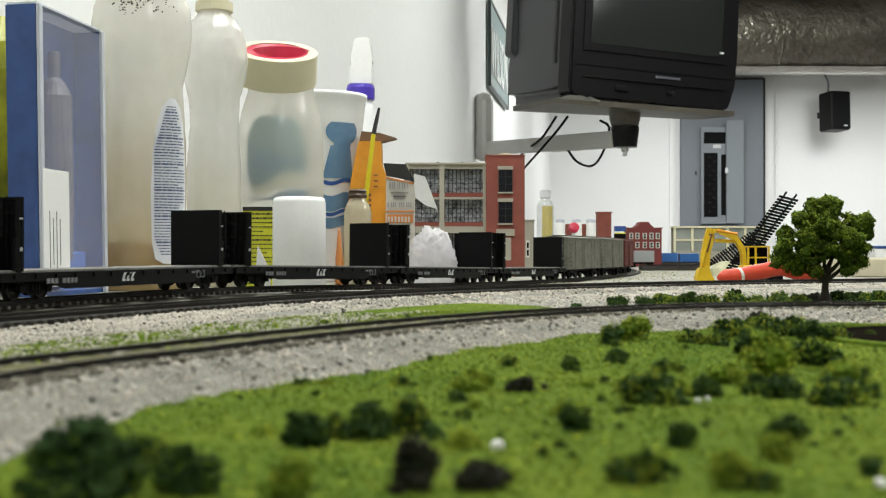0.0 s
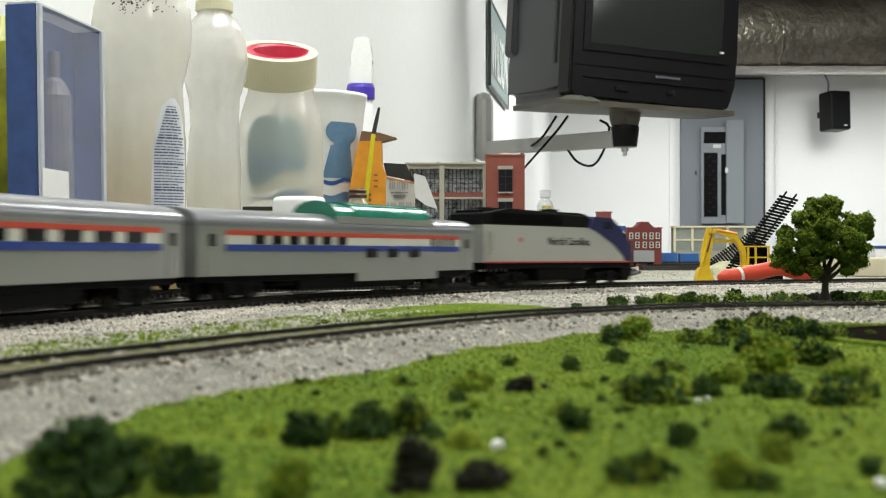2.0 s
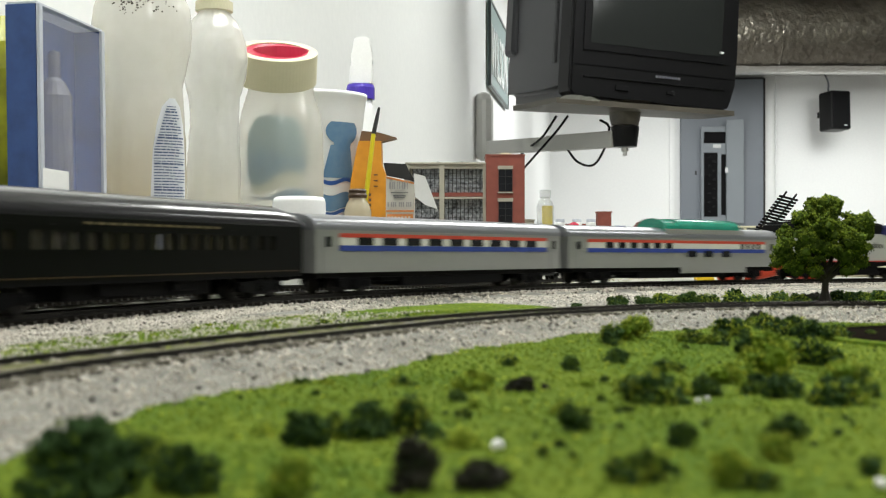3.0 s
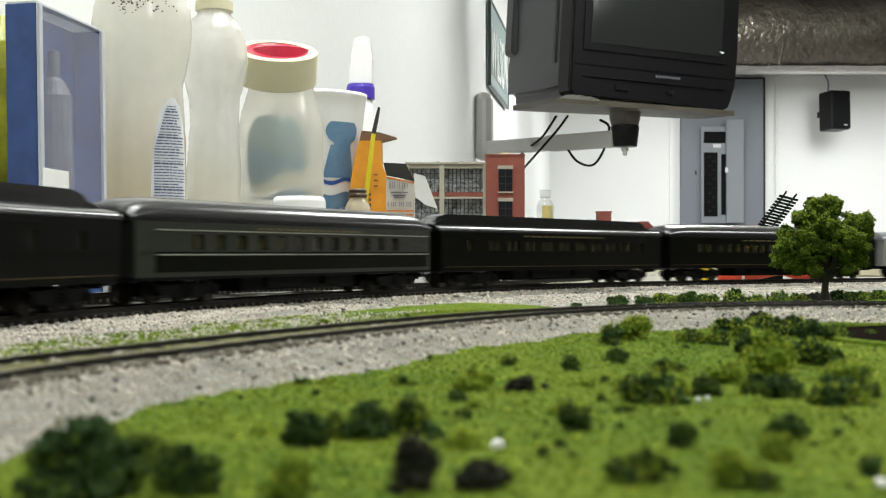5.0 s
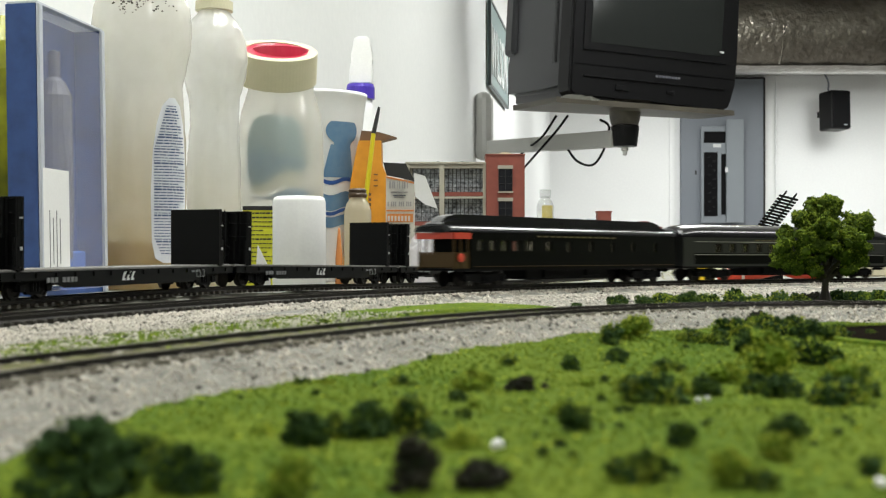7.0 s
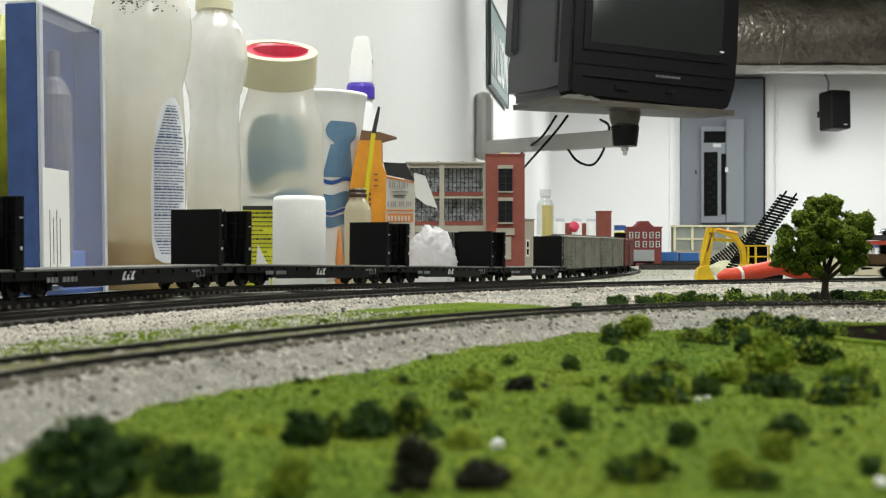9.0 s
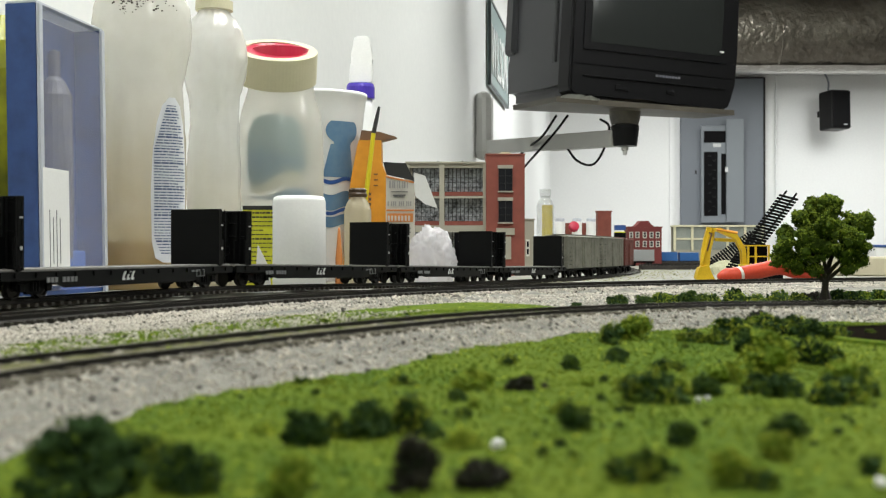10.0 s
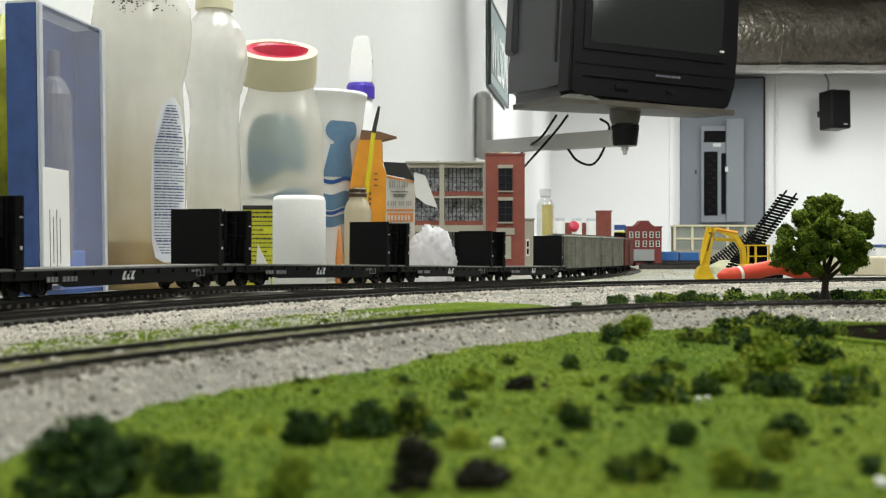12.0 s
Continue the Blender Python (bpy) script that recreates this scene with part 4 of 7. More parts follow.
M_BRICK = mat("model_brick_red", (0.23, 0.062, 0.042), 0.75, col2=(0.17, 0.045, 0.032), scale=80, fine=2500, bump=0.3)
# Pale mottle paints brightness reflected in and passing the panes into the colour.
M_GLASSGLINT = mat("model_glass_painted_glints", (0.46, 0.49, 0.51), 0.14, col2=(0.05, 0.055, 0.06), scale=75, fine=260)
M_OIL = mat("yellow_oil", (0.62, 0.47, 0.004), 0.15)
M_GLASSC = mat("clear_bottle_glass", (0.42, 0.45, 0.44), 0.04, alpha=0.3)
M_DISH = mat("dull_black_dish", (0.010, 0.008, 0.006), 1.0, spec=0.0)
M_RUBBLE = mat("pale_plaster", (0.46, 0.45, 0.30), 0.85, col2=(0.32, 0.32, 0.2), scale=80, fine=900, bump=0.4)
M_PINK = mat("red_cap_plastic", (0.48, 0.015, 0.05), 0.4)


def arc_patch(r, a0, a1, zs, width=None, n=10, thick=0.0006):
    """A bent label on a round body: angles in degrees about z (270 faces -y); zs: (height, share of the arc) pairs."""
    bm = bmesh.new()
    rows = []
    mid, half = radians((a0 + a1) / 2), radians((a1 - a0) / 2)
    for z, k in zs:
        rows.append([[bm.verts.new(((r + o) * math.cos(mid + half * k * (2 * i / n - 1)), (r + o) * math.sin(mid + half * k * (2 * i / n - 1)), z)) for i in range(n + 1)] for o in (0, thick)])
    for a, b in zip(rows, rows[1:]):
        for i in range(n):
            bm.faces.new((a[1][i], a[1][i + 1], b[1][i + 1], b[1][i]))
            bm.faces.new((a[0][i], b[0][i], b[0][i + 1], a[0][i + 1]))
    return bm


def display_case():
    w, l, h = 0.0255, 0.124, 0.2365
    t = thing("display_case", pose(-0.323, 0.93, LOW, 0, -1.0, -7.8), "clear acrylic case with blue inner panels and a white card", "display case")
    part("front_panel", boxes(((-w / 2 - 0.001, 0.001, h / 2), (w, 0.002, h))), M_BLUEPANEL, t)
    part("back_panel", boxes(((-w / 2 - 0.001, l - 0.001, h / 2), (w, 0.002, h))), M_BLUEPANEL, t)
    part("left_panel", boxes(((-w - 0.001, l / 2, h / 2), (0.002, l - 0.006, h))), M_BLUEPANEL, t)
    part("base", boxes(((-w / 2, l / 2, 0.002), (w - 0.004, l - 0.006, 0.004))), M_BLUEPANEL, t)
    pane = part("clear_side", boxes(((0.0008, l / 2, h / 2), (0.0016, l - 0.012, h - 0.008))), M_CLEAR, t, "clear acrylic pane")
    pane.visible_shadow = False
    for y in (0.003, l - 0.003):
        part("corner_strip", boxes(((0.001, y, h / 2), (0.003, 0.006, h)), bevel=0.0006), M_EDGE, t)
    part("top_rim", boxes(((-w / 2, l / 2, h + 0.001), (w, l, 0.002)), bevel=0.0004), M_EDGE, t)
    part("card", boxes(((0.0022, 0.025, 0.056), (0.0008, 0.046, 0.096)), bevel=0.0003), M_CARD, t, "white printed card")
    tagged(part("card_print", boxes(*[((0.0029, 0.012 + 0.006 * i, 0.045), (0.0004, 0.0006, 0.05 - 0.012 * (i % 2))) for i in range(4)]), M_DULL, t), kind="stuff")
    part("inner_block", boxes(((-0.012, 0.070, 0.012), (0.014, 0.05, 0.05)), bevel=0.002), mat_cobalt, t, "bright blue block")
    part("figure_body", lathe([(0, 0.0), (0.013, 0.0), (0.0145, 0.04), (0.0145, 0.14), (0.009, 0.152), (0.005, 0.156), (0.005, 0.178), (0, 0.18)], 20, pose(-0.016, 0.062, 0.03)), mat_dim, t, "grey bottle inside the case")


mat_cobalt = mat("cobalt_plastic", (0.03, 0.12, 0.45), 0.4)
mat_dim = mat("dim_grey_plastic", (0.065, 0.070, 0.105), 0.5, col2=(0.15, 0.145, 0.14), scale=9, fine=60)
display_case()

t = thing("plastic_bag", pose(-0.4018, 1.06, LOW), "crumpled yellow-green plastic bag standing upright", "bag")
bm = lathe([(0.0, 0.0), (0.020, 0.0), (0.018, 0.06), (0.021, 0.12), (0.0195, 0.17), (0.023, 0.2), (0.021, 0.225), (0.012, 0.25), (0, 0.252)], 24)
for v in bm.verts:
    v.co.x *= 1 + 0.25 * noise.noise(v.co * 30)
    v.co.y *= 1.3 + 0.4 * noise.noise(v.co * 25 + Vector((4, 4, 4)))
part("bag_film", bm, M_LIME, t)
tagged(part("print_mark", boxes(((0.0155, -0.024, 0.195), (0.006, 0.001, 0.02)), ((0.0165, -0.023, 0.120), (0.004, 0.001, 0.012))), M_INKK, t), kind="stuff")

# soap bottles
k = 0.00054
b1 = thing("soap_bottle", pose(-0.28654, 1.1, LOW), "large milky plastic soap bottle with amber soap and mould spots", "bottle", "soap bottles")
prof = [(0.0, 0.0), (70 * k, 0.0), (77 * k, 0.006)] + [(hw * k, 0.0243 - LOW + (446.8 - y) * k) for y, hw in ((480, 77), (350, 78), (260, 78), (200, 75), (160, 72), (130, 77), (90, 85), (50, 87), (20, 84), (-10, 74), (-40, 52), (-55, 30), (-60, 22), (-80, 22))] + [(0, 0.0243 - LOW + 526.8 * k)]
bm = lathe(prof, 72)
bmesh.ops.subdivide_edges(bm, edges=[e for e in bm.edges if abs(e.verts[0].co.z - e.verts[1].co.z) > 0.008], cuts=4)
for q in bm.verts:
    a = math.atan2(q.co.y, q.co.x)
    f = 1 + 0.026 * noise.noise(Vector((math.cos(a) * 2.2, math.sin(a) * 2.2, q.co.z * 26))) * step(0.0, 0.05, q.co.z) + 0.022 * noise.noise(Vector((math.cos(a) * 5, math.sin(a) * 5, q.co.z * 70)))
    q.co.x, q.co.y = q.co.x * f, q.co.y * f
o = part("body", bm, M_MILK, b1, smooth=True)
o.scale = (1, 0.62, 1)
o = part("soap", lathe([(0, 0.003), (66 * k, 0.003), (74 * k, 0.01), (75 * k, 0.040), (73 * k, 0.045), (0, 0.047)], 40), M_AMBER, b1, "amber liquid soap", smooth=False)
o.scale = (1, 0.60, 1)
o = part("label", arc_patch(78.6 * k, 291, 351, [(0.0143 + 0.0115, 0.45), (0.030, 0.8), (0.045, 0.95), (0.09, 1.0), (0.130, 0.92), (0.155, 0.75), (0.172, 0.5), (0.180, 0.15)]), M_LABEL, b1, "white back label with small blue print")
o.scale = (1, 0.63, 1)
bm = bmesh.new()
rl = random.Random(4)
for i in range(52):
    z = 0.034 + i * 0.0027
    kk = 0.95 * min(1, 0.55 + (z - 0.03) * 25, 0.25 + (0.178 - z) * 16)
    at, end = 321 - 27 * kk, 321 + 27 * kk * rl.choice((1, 1, 0.9, 0.5))
    tall = 0.0016 if i % 9 == 4 else rl.choice((0.0008, 0.001, 0.0012))
    while at < end - 2:
        a1 = min(end, at + rl.uniform(3, 11))
        sub = arc_patch(79.2 * k, at, a1, [(z, 1), (z + tall, 1)], n=2)
        at = a1 + 1.1
        me = bpy.data.meshes.new("word")
        sub.to_mesh(me)
        sub.free()
        bm.from_mesh(me)
o = tagged(part("label_print", bm, M_INK, b1), kind="stuff")
o.scale = (1, 0.634, 1)
spots = []
for i in range(90):
    u = rl.choice((-20, 0, 35, 45)) + rl.gauss(0, 12)
    y = rl.choice((8, 18, 24)) + rl.gauss(0, 9)
    R = 86.3 * k if y > 10 else 80 * k
    x = max(-0.9, min(0.9, u / 87)) * R
    spots.append((x, -0.62 * math.sqrt(R * R - x * x), 0.0243 - LOW + (446.8 - y) * k))
tagged(grains("mould_specks", spots, 0.0012, M_SPOT, b1, rl), kind="stuff")

k = 0.0006
b2 = thing("soap_bottle", pose(-0.24498, 1.24, LOW), "empty clear plastic soap bottle with a narrow waist", "bottle", "soap bottles")
prof = [(0.0, 0.0), (44 * k, 0.0), (48 * k, 0.006)] + [(hw * k, 0.0243 - LOW + (446.8 - y) * k) for y, hw in ((470, 48), (300, 47), (240, 44), (200, 42), (170, 45), (140, 53), (105, 58), (75, 57), (50, 50), (35, 41), (24, 30), (18, 27))]
bm = lathe(prof, 56)
bmesh.ops.subdivide_edges(bm, edges=[e for e in bm.edges if abs(e.verts[0].co.z - e.verts[1].co.z) > 0.008], cuts=3)
for q in bm.verts:
    a = math.atan2(q.co.y, q.co.x)
    f = 1 + 0.05 * noise.noise(Vector((math.cos(a) * 2.6, math.sin(a) * 2.6, q.co.z * 34))) * step(0.0, 0.05, q.co.z) + 0.034 * noise.noise(Vector((math.cos(a) * 7, math.sin(a) * 7, q.co.z * 90))) - 0.30 * max(0.0, 0.16 - abs(noise.noise(Vector((math.cos(a) * 1.9 + 3, math.sin(a) * 1.9, q.co.z * 40))))) * step(0.12, 0.18, q.co.z)
    q.co.x, q.co.y = q.co.x * f, q.co.y * f
part("body", bm, M_MILK2, b2, smooth=True)
part("cap", lathe([(0, 0.0243 - LOW + 430 * k), (33 * k, 0.0243 - LOW + 430 * k), (33 * k, 0.0243 - LOW + 446 * k), (26 * k, 0.0243 - LOW + 449 * k), (24 * k, 0.0243 - LOW + 490 * k), (0, 0.0243 - LOW + 492 * k)], 32), M_CREAM, b2, "cream cap")

# jar with a roll of tape round its red lid
k = 0.00064
j = thing("plastic_jar", pose(-0.1848, 1.32, LOW), "tall clear plastic jar with a blue picture label", "jar")
zz = lambda y: 0.0243 - LOW + (446.8 - y) * k
part("body", lathe([(0, 0), (66 * k, 0), (73 * k, 0.006), (75 * k, zz(440)), (76 * k, zz(300)), (75 * k, zz(235)), (70 * k, zz(200)), (61 * k, zz(170)), (58 * k, zz(160)), (58 * k, zz(120))], 48), M_JAR, j, smooth=True)


def jar_patch(name, y_top, y_low, a0, a1, material, label="", r=69.0, wave=0.0, swell=0.0, round_top=0.0):
    """A printed field behind the jar's wall, with a waved lower edge and rounded shoulders."""
    bm = bmesh.new()
    n, rows, grid = 24, 6, []
    for i in range(n + 1):
        u = i / n
        a = radians(a0 + (a1 - a0) * u)
        e = abs(2 * u - 1)
        top = y_top + round_top * e ** 4 + swell * math.sin(u * 5.2 + 0.6)
        low = y_low + wave * math.sin(u * 5.2 + 0.6) - round_top * 0.5 * e ** 4
        grid.append([bm.verts.new((r * k * math.cos(a), r * k * math.sin(a), zz(top + (low - top) * v / rows))) for v in range(rows + 1)])
    for i in range(n):
        for v in range(rows):
            bm.faces.new((grid[i][v], grid[i + 1][v], grid[i + 1][v + 1], grid[i][v + 1]))
    part(name, bm, material, j, label)


M_WAVEBLUE = mat("wave_print_blue", (0.12, 0.24, 0.36), 0.5, col2=(0.09, 0.19, 0.31), scale=30)
M_WAVEPALE = mat("wave_print_pale", (0.58, 0.58, 0.50), 0.5, scale=30)
jar_patch("label", 210, 330, 221, 316, M_HAZEBLUE, "hazy blue picture label", 69.0, 12, 0, 46)
jar_patch("label_sea", 276, 312, 226, 312, M_WAVEBLUE, "", 69.6, 14, -9, 10)
jar_patch("label_crest", 320, 338, 229, 310, M_WAVEPALE, "pale printed wave", 69.9, 9, 12)
jar_patch("label_wave", 344, 360, 234, 318, M_WAVEBLUE, "", 69.6, -5, 8)
part("lid", lathe([(0, zz(108)), (52 * k, zz(108)), (52 * k, zz(88)), (48 * k, zz(86)), (46 * k, zz(90)), (0, zz(90))], 40, pose(0, 0, 0)), M_LIDRED, j, "red screw lid")
tape = thing("masking_tape_roll", pose(-0.1888, 1.31, zz(117) + LOW, 24, 5.5), "roll of cream masking tape resting round the jar lid", "tape roll")
part("tape", lathe([(55 * k, -28 * k), (71 * k, -28 * k), (72 * k, -27 * k), (72 * k, 27 * k), (71 * k, 28 * k), (55 * k, 28 * k), (55 * k, -28 * k)], 72), M_CREAM, tape, smooth=False)
part("inner_disc", lathe([(0, 18 * k), (44 * k, 18 * k), (45 * k, 21 * k), (47 * k, 21 * k), (48 * k, 18 * k), (54.8 * k, 18 * k), (54.8 * k, 26 * k), (50 * k, 27 * k), (46 * k, 25 * k), (0, 24 * k)], 56), M_LIDRED, tape, "red lid inside the roll")

k = 0.00051
cn = thing("white_canister", pose(-0.12415, 1.0, LOW), "plain white plastic canister", "canister")
part("body", lathe([(0, 0), (0.0215, 0), (0.0228, 0.002), (0.0228, 0.079), (0.0216, 0.0826), (0.019, 0.0838), (0, 0.084)], 48), M_WHITEPL, cn, smooth=True)
card = thing("hazard_card", pose(-0.17811, 1.12, LOW, -2), "yellow card with a black head and small print", "card")
part("sheet", boxes(((0, 0, 0.0400), (0.032, 0.0012, 0.080))), M_LEMON, card)
part("head", boxes(((0, -0.0005, 0.0785), (0.032, 0.0014, 0.004))), M_INKK, card, "black strip")
rp = random.Random(8)
words = []
for i in range(17):
    x, z = -0.0145, 0.0735 - 0.0042 * i
    while x < 0.0125 - (0.008 if i % 5 == 4 else 0):
        w = rp.uniform(0.0015, 0.0045)
        words.append(((x + w / 2, -0.0012, z), (w, 0.0006, 0.0016 if i in (0, 1, 6) else 0.001)))
        x += w + 0.0008
tagged(part("print", boxes(*words), M_INKK, card), kind="stuff")
scrap = thing("paper_scrap", pose(-0.15922, 1.02, LOW), "folded white paper scrap", "paper")
part("sheet", prism([(-0.007, 0.0), (0.008, 0.0), (0.006, 0.022), (-0.004, 0.042)], 0, 0.0015, "xz"), M_CARD, scrap)

# foam cup
k = 0.0007
zz = lambda y: 0.0243 - LOW + (446.8 - y) * k
cup = thing("foam_cup", pose(-0.15594, 1.44, LOW), "tall white foam cup with a blue printed figure", "cup")
part("cup_wall", lathe([(0, 0), (56 * k, 0), (57 * k, 0.003), (82 * k, zz(205)), (83 * k, zz(200)), (86 * k, zz(178)), (88 * k, zz(174)), (88 * k, zz(168)), (84 * k, zz(168)), (80 * k, zz(200)), (54 * k, 0.004), (0, 0.004)], 56), M_FOAM, cup, smooth=True)


def cup_patch(name, a0, a1, y0, y1, material, wave=0.0, shape=None):
    bm = bmesh.new()
    n, rows = 14, 10
    grid = []
    for i in range(n + 1):
        u = i / n
        col = []
        for jj in range(rows + 1):
            v = jj / rows
            y = y0 + (y1 - y0) * v + wave * math.sin(u * 6.0)
            a = radians(a0 + (a1 - a0) * u)
            if shape:
                a = radians((a0 + a1) / 2 + (a1 - a0) * (u - 0.5) * shape(v))
            rr = (57 + 25 * (zz(y) - 0.003) / (zz(205) - 0.003)) * k + 0.0006
            col.append(bm.verts.new((rr * math.cos(a), rr * math.sin(a), zz(y))))
        grid.append(col)
    for i in range(n):
        for jj in range(rows):
            bm.faces.new((grid[i][jj], grid[i + 1][jj], grid[i + 1][jj + 1], grid[i][jj + 1]))
    part(name, bm, material, cup)


cup_patch("figure_head", 286, 334, 222, 262, M_CUPBLUE, shape=lambda v: math.sqrt(max(0.30, 1 - (2 * v - 0.8) ** 2 * 0.75)))
cup_patch("figure_body", 283, 332, 262, 318, M_CUPBLUE, shape=lambda v: 0.60 + 0.42 * v)
cup_patch("wave_band", 282, 330, 320, 327, M_CUPNAVY, 4)
cup_patch("wave_band", 282, 330, 345, 372, M_CUPBLUE, 4)
cup_patch("wave_band", 282, 330, 374, 380, M_CUPNAVY, 4)
cup_patch("wave_band", 282, 330, 384, 402, M_CUPBLUE, 3)

# white spray bottle with a violet collar
k = 0.00079
zz = lambda y: 0.0243 - LOW + (446.8 - y) * k
sp = thing("glue_bottle", pose(-0.11538, 1.62, LOW), "white glue bottle with a violet-blue collar and white spout", "bottle")
part("body", lathe([(0, 0), (34 * k, 0), (36 * k, 0.004), (36 * k, zz(300)), (30 * k, zz(230)), (23 * k, zz(195)), (21 * k, zz(176)), (0, zz(176))], 36), M_FOAM, sp, smooth=True)
part("collar", lathe([(0, zz(176)), (25 * k, zz(176)), (25 * k, zz(156)), (23 * k, zz(150)), (0, zz(150))], 30), M_PURPLE, sp, "violet-blue screw collar")
bm = prism([(-20 * k, zz(151)), (21 * k, zz(151)), (23 * k, zz(120)), (19 * k, zz(104)), (18 * k, zz(70)), (14 * k, zz(66)), (-8 * k, zz(67)), (-12 * k, zz(72)), (-13 * k, zz(100)), (-18 * k, zz(118))], -14 * k, 14 * k, "xz")
bmesh.ops.bevel(bm, geom=list(bm.edges), offset=3 * k, segments=3, affect="EDGES")
part("spout", bm, M_WHITEPL, sp, "white moulded spout", smooth="edges")

# orange carton with its flap open
k = 0.00068
zz = lambda y: 0.0243 - LOW + (446.8 - y) * k
oc = thing("orange_carton", pose(-0.09015, 1.4, LOW), "orange carton with an open brown flap and dark print", "carton")
part("carton_body", prism([(-46 * k, 0), (34 * k, 0), (32 * k, zz(310)), (24 * k, zz(290)), (23 * k, zz(250)), (-16 * k, zz(250)), (-19 * k, zz(262)), (-30 * k, zz(320)), (-36 * k, zz(380))], -0.012, 0.026, "xz"), M_ORANGE, oc)
part("flap", prism([(-16 * k, zz(250)), (22 * k, zz(250)), (50 * k, zz(243)), (20 * k, zz(234)), (-12 * k, zz(231))], -0.004, 0.022, "xz"), M_BROWN, oc, "brown open flap")
tagged(part("print", boxes(*[((4 * k, -0.0124, zz(345 + 9 * i)), (4 * k, 0.0006, 5 * k)) for i in range(7)] + [((14 * k, -0.0124, zz(310 + 10 * i)), (7 * k, 0.0006, 2 * k)) for i in range(3)]), M_BROWN, oc), kind="stuff")
k = 0.00065
M_FADED = mat("faded_grey_print", (0.33, 0.32, 0.31), 0.6)
zz = lambda y: 0.0243 - LOW + (446.8 - y) * k
gc = thing("grey_carton", pose(-0.04968, 1.34, LOW), "grey printed carton with black and white flaps open", "carton")
part("carton_body", prism([(-26 * k, 0), (25 * k, 0), (25 * k, zz(322)), (-25 * k, zz(311))], 0, 0.03, "xz"), M_GREYCARD, gc)
part("top_band", prism([(-24 * k, zz(312) + 0.0004), (24.6 * k, zz(322.5) + 0.0004), (24.6 * k, zz(325)), (-24 * k, zz(315))], -0.0006, 0.001, "xz"), M_ORPRINT, gc)
part("orange_band", boxes(((0.0, -0.0003, zz(373)), (49 * k, 0.0012, 3 * k)), ((0, -0.0003, zz(386)), (46 * k, 0.0012, 15 * k))), M_ORPRINT, gc, "orange printed band")
tagged(part("print", boxes(*[((-1 * k, -0.0004, zz(y)), (w * k, 0.0014, h * k)) for y, w, h in ((340, 30, 1.2), (346, 22, 2), (349, 18, 1), (405, 40, 2), (412, 40, 2))]), mat_dim, gc), kind="stuff")
tagged(part("bar_print", boxes(*[((x * k, -0.0004, zz(327)), (w2 * k, 0.0014, 13 * k)) for x, w2 in ((-18, 3), (-13.5, 2), (-10, 3.4), (-5, 1.6), (-1, 3), (4, 2), (8, 3.4), (13, 1.6))] + [((x * k, -0.0004, zz(361)), (2.4 * k, 0.0014, 8 * k)) for x in (-21, -15, -11.5, -8, -1, 2.5, 6, 12, 15.5, 19)]), M_FADED, gc), kind="stuff")
tagged(part("band_print", boxes(*[((x * k, -0.0008, zz(387)), (3.4 * k, 0.0014, 9 * k)) for x in range(-20, 22, 6)]), M_GREYCARD, gc), kind="stuff")
part("black_flap", prism([(-30 * k, zz(287)), (10 * k, zz(289)), (26 * k, zz(320)), (-24 * k, zz(310))], 0.0, 0.0012, "xz"), M_INKK, gc, "black inside of the raised flap")
part("white_flap", prism([(25 * k, zz(306)), (45 * k, zz(312)), (67 * k, zz(370)), (44 * k, zz(362)), (27 * k, zz(348))], -0.006, -0.0048, "xz"), M_CARD, gc, "white folded-out flap")

v = thing("paint_vial", pose(-0.08544, 1.16, LOW), "small glass paint bottle with a brown cap", "bottle")
k = 0.00057
zz = lambda y: 0.0243 - LOW + (446.8 - y) * k
part("glass", lathe([(0, 0), (23 * k, 0), (24 * k, 0.002), (24 * k, zz(375)), (20 * k, zz(362)), (14 * k, zz(353)), (14 * k, zz(349))], 32), M_VIAL, v, smooth=True)
part("cap", lathe([(0, zz(351)), (16 * k, zz(351)), (17 * k, zz(346)), (15 * k, zz(343)), (16 * k, zz(338)), (12 * k, zz(335)), (0, zz(335))], 28), M_CAPBROWN, v)
br = thing("paint_brush", pose(0, 0, 0), "thin yellow paint brush with a black end leaning on cartons", "brush")
P0, P1, P2 = Vector((-0.09407, 1.33, 0.04169)), Vector((-0.0801, 1.335, 0.16093)), Vector((-0.07375, 1.338, 0.19191))
part("handle", tube([P0, P0.lerp(P1, 0.5), P1], [0.0017, 0.0028, 0.0026], 10), M_YELLOW, br)
part("tip", tube([P1, P1.lerp(P2, 0.6), P2], [0.0026, 0.0023, 0.0014], 10), M_INKK, br, "black handle end")
mk = thing("marker_cone", pose(-0.10053, 1.12, LOW), "small orange-red pointed marker", "marker")
part("body", lathe([(0, 0), (0.0036, 0), (0.0034, 0.03), (0.001, 0.058), (0, 0.06)], 16), M_ORPRINT, mk, smooth=True)

bx = thing("small_black_box", pose(0.01966, 1.3, LOW), "small black box with a striped white label", "box")
k = 0.00063
part("box_body", boxes(((0, 0, (0.0243 - LOW + (446.8 - 412) * k) / 2), (22 * k, 0.012, 0.0243 - LOW + (446.8 - 412) * k)), bevel=0.0006), M_BLACK, bx)
tagged(part("label_print", boxes(*[((0, -0.0063, 0.0243 - LOW + (446.8 - 420 - 4 * i) * k), (6 * k, 0.0006, 2 * k)) for i in range(8)]), M_LETTER, bx), kind="stuff")
nb = thing("navy_yellow_box", pose(0.35117, 2.3, LOW), "small navy box with a yellow lower band", "box")
k = 0.00112
zz = lambda y: 0.0243 - LOW + (446.8 - y) * k
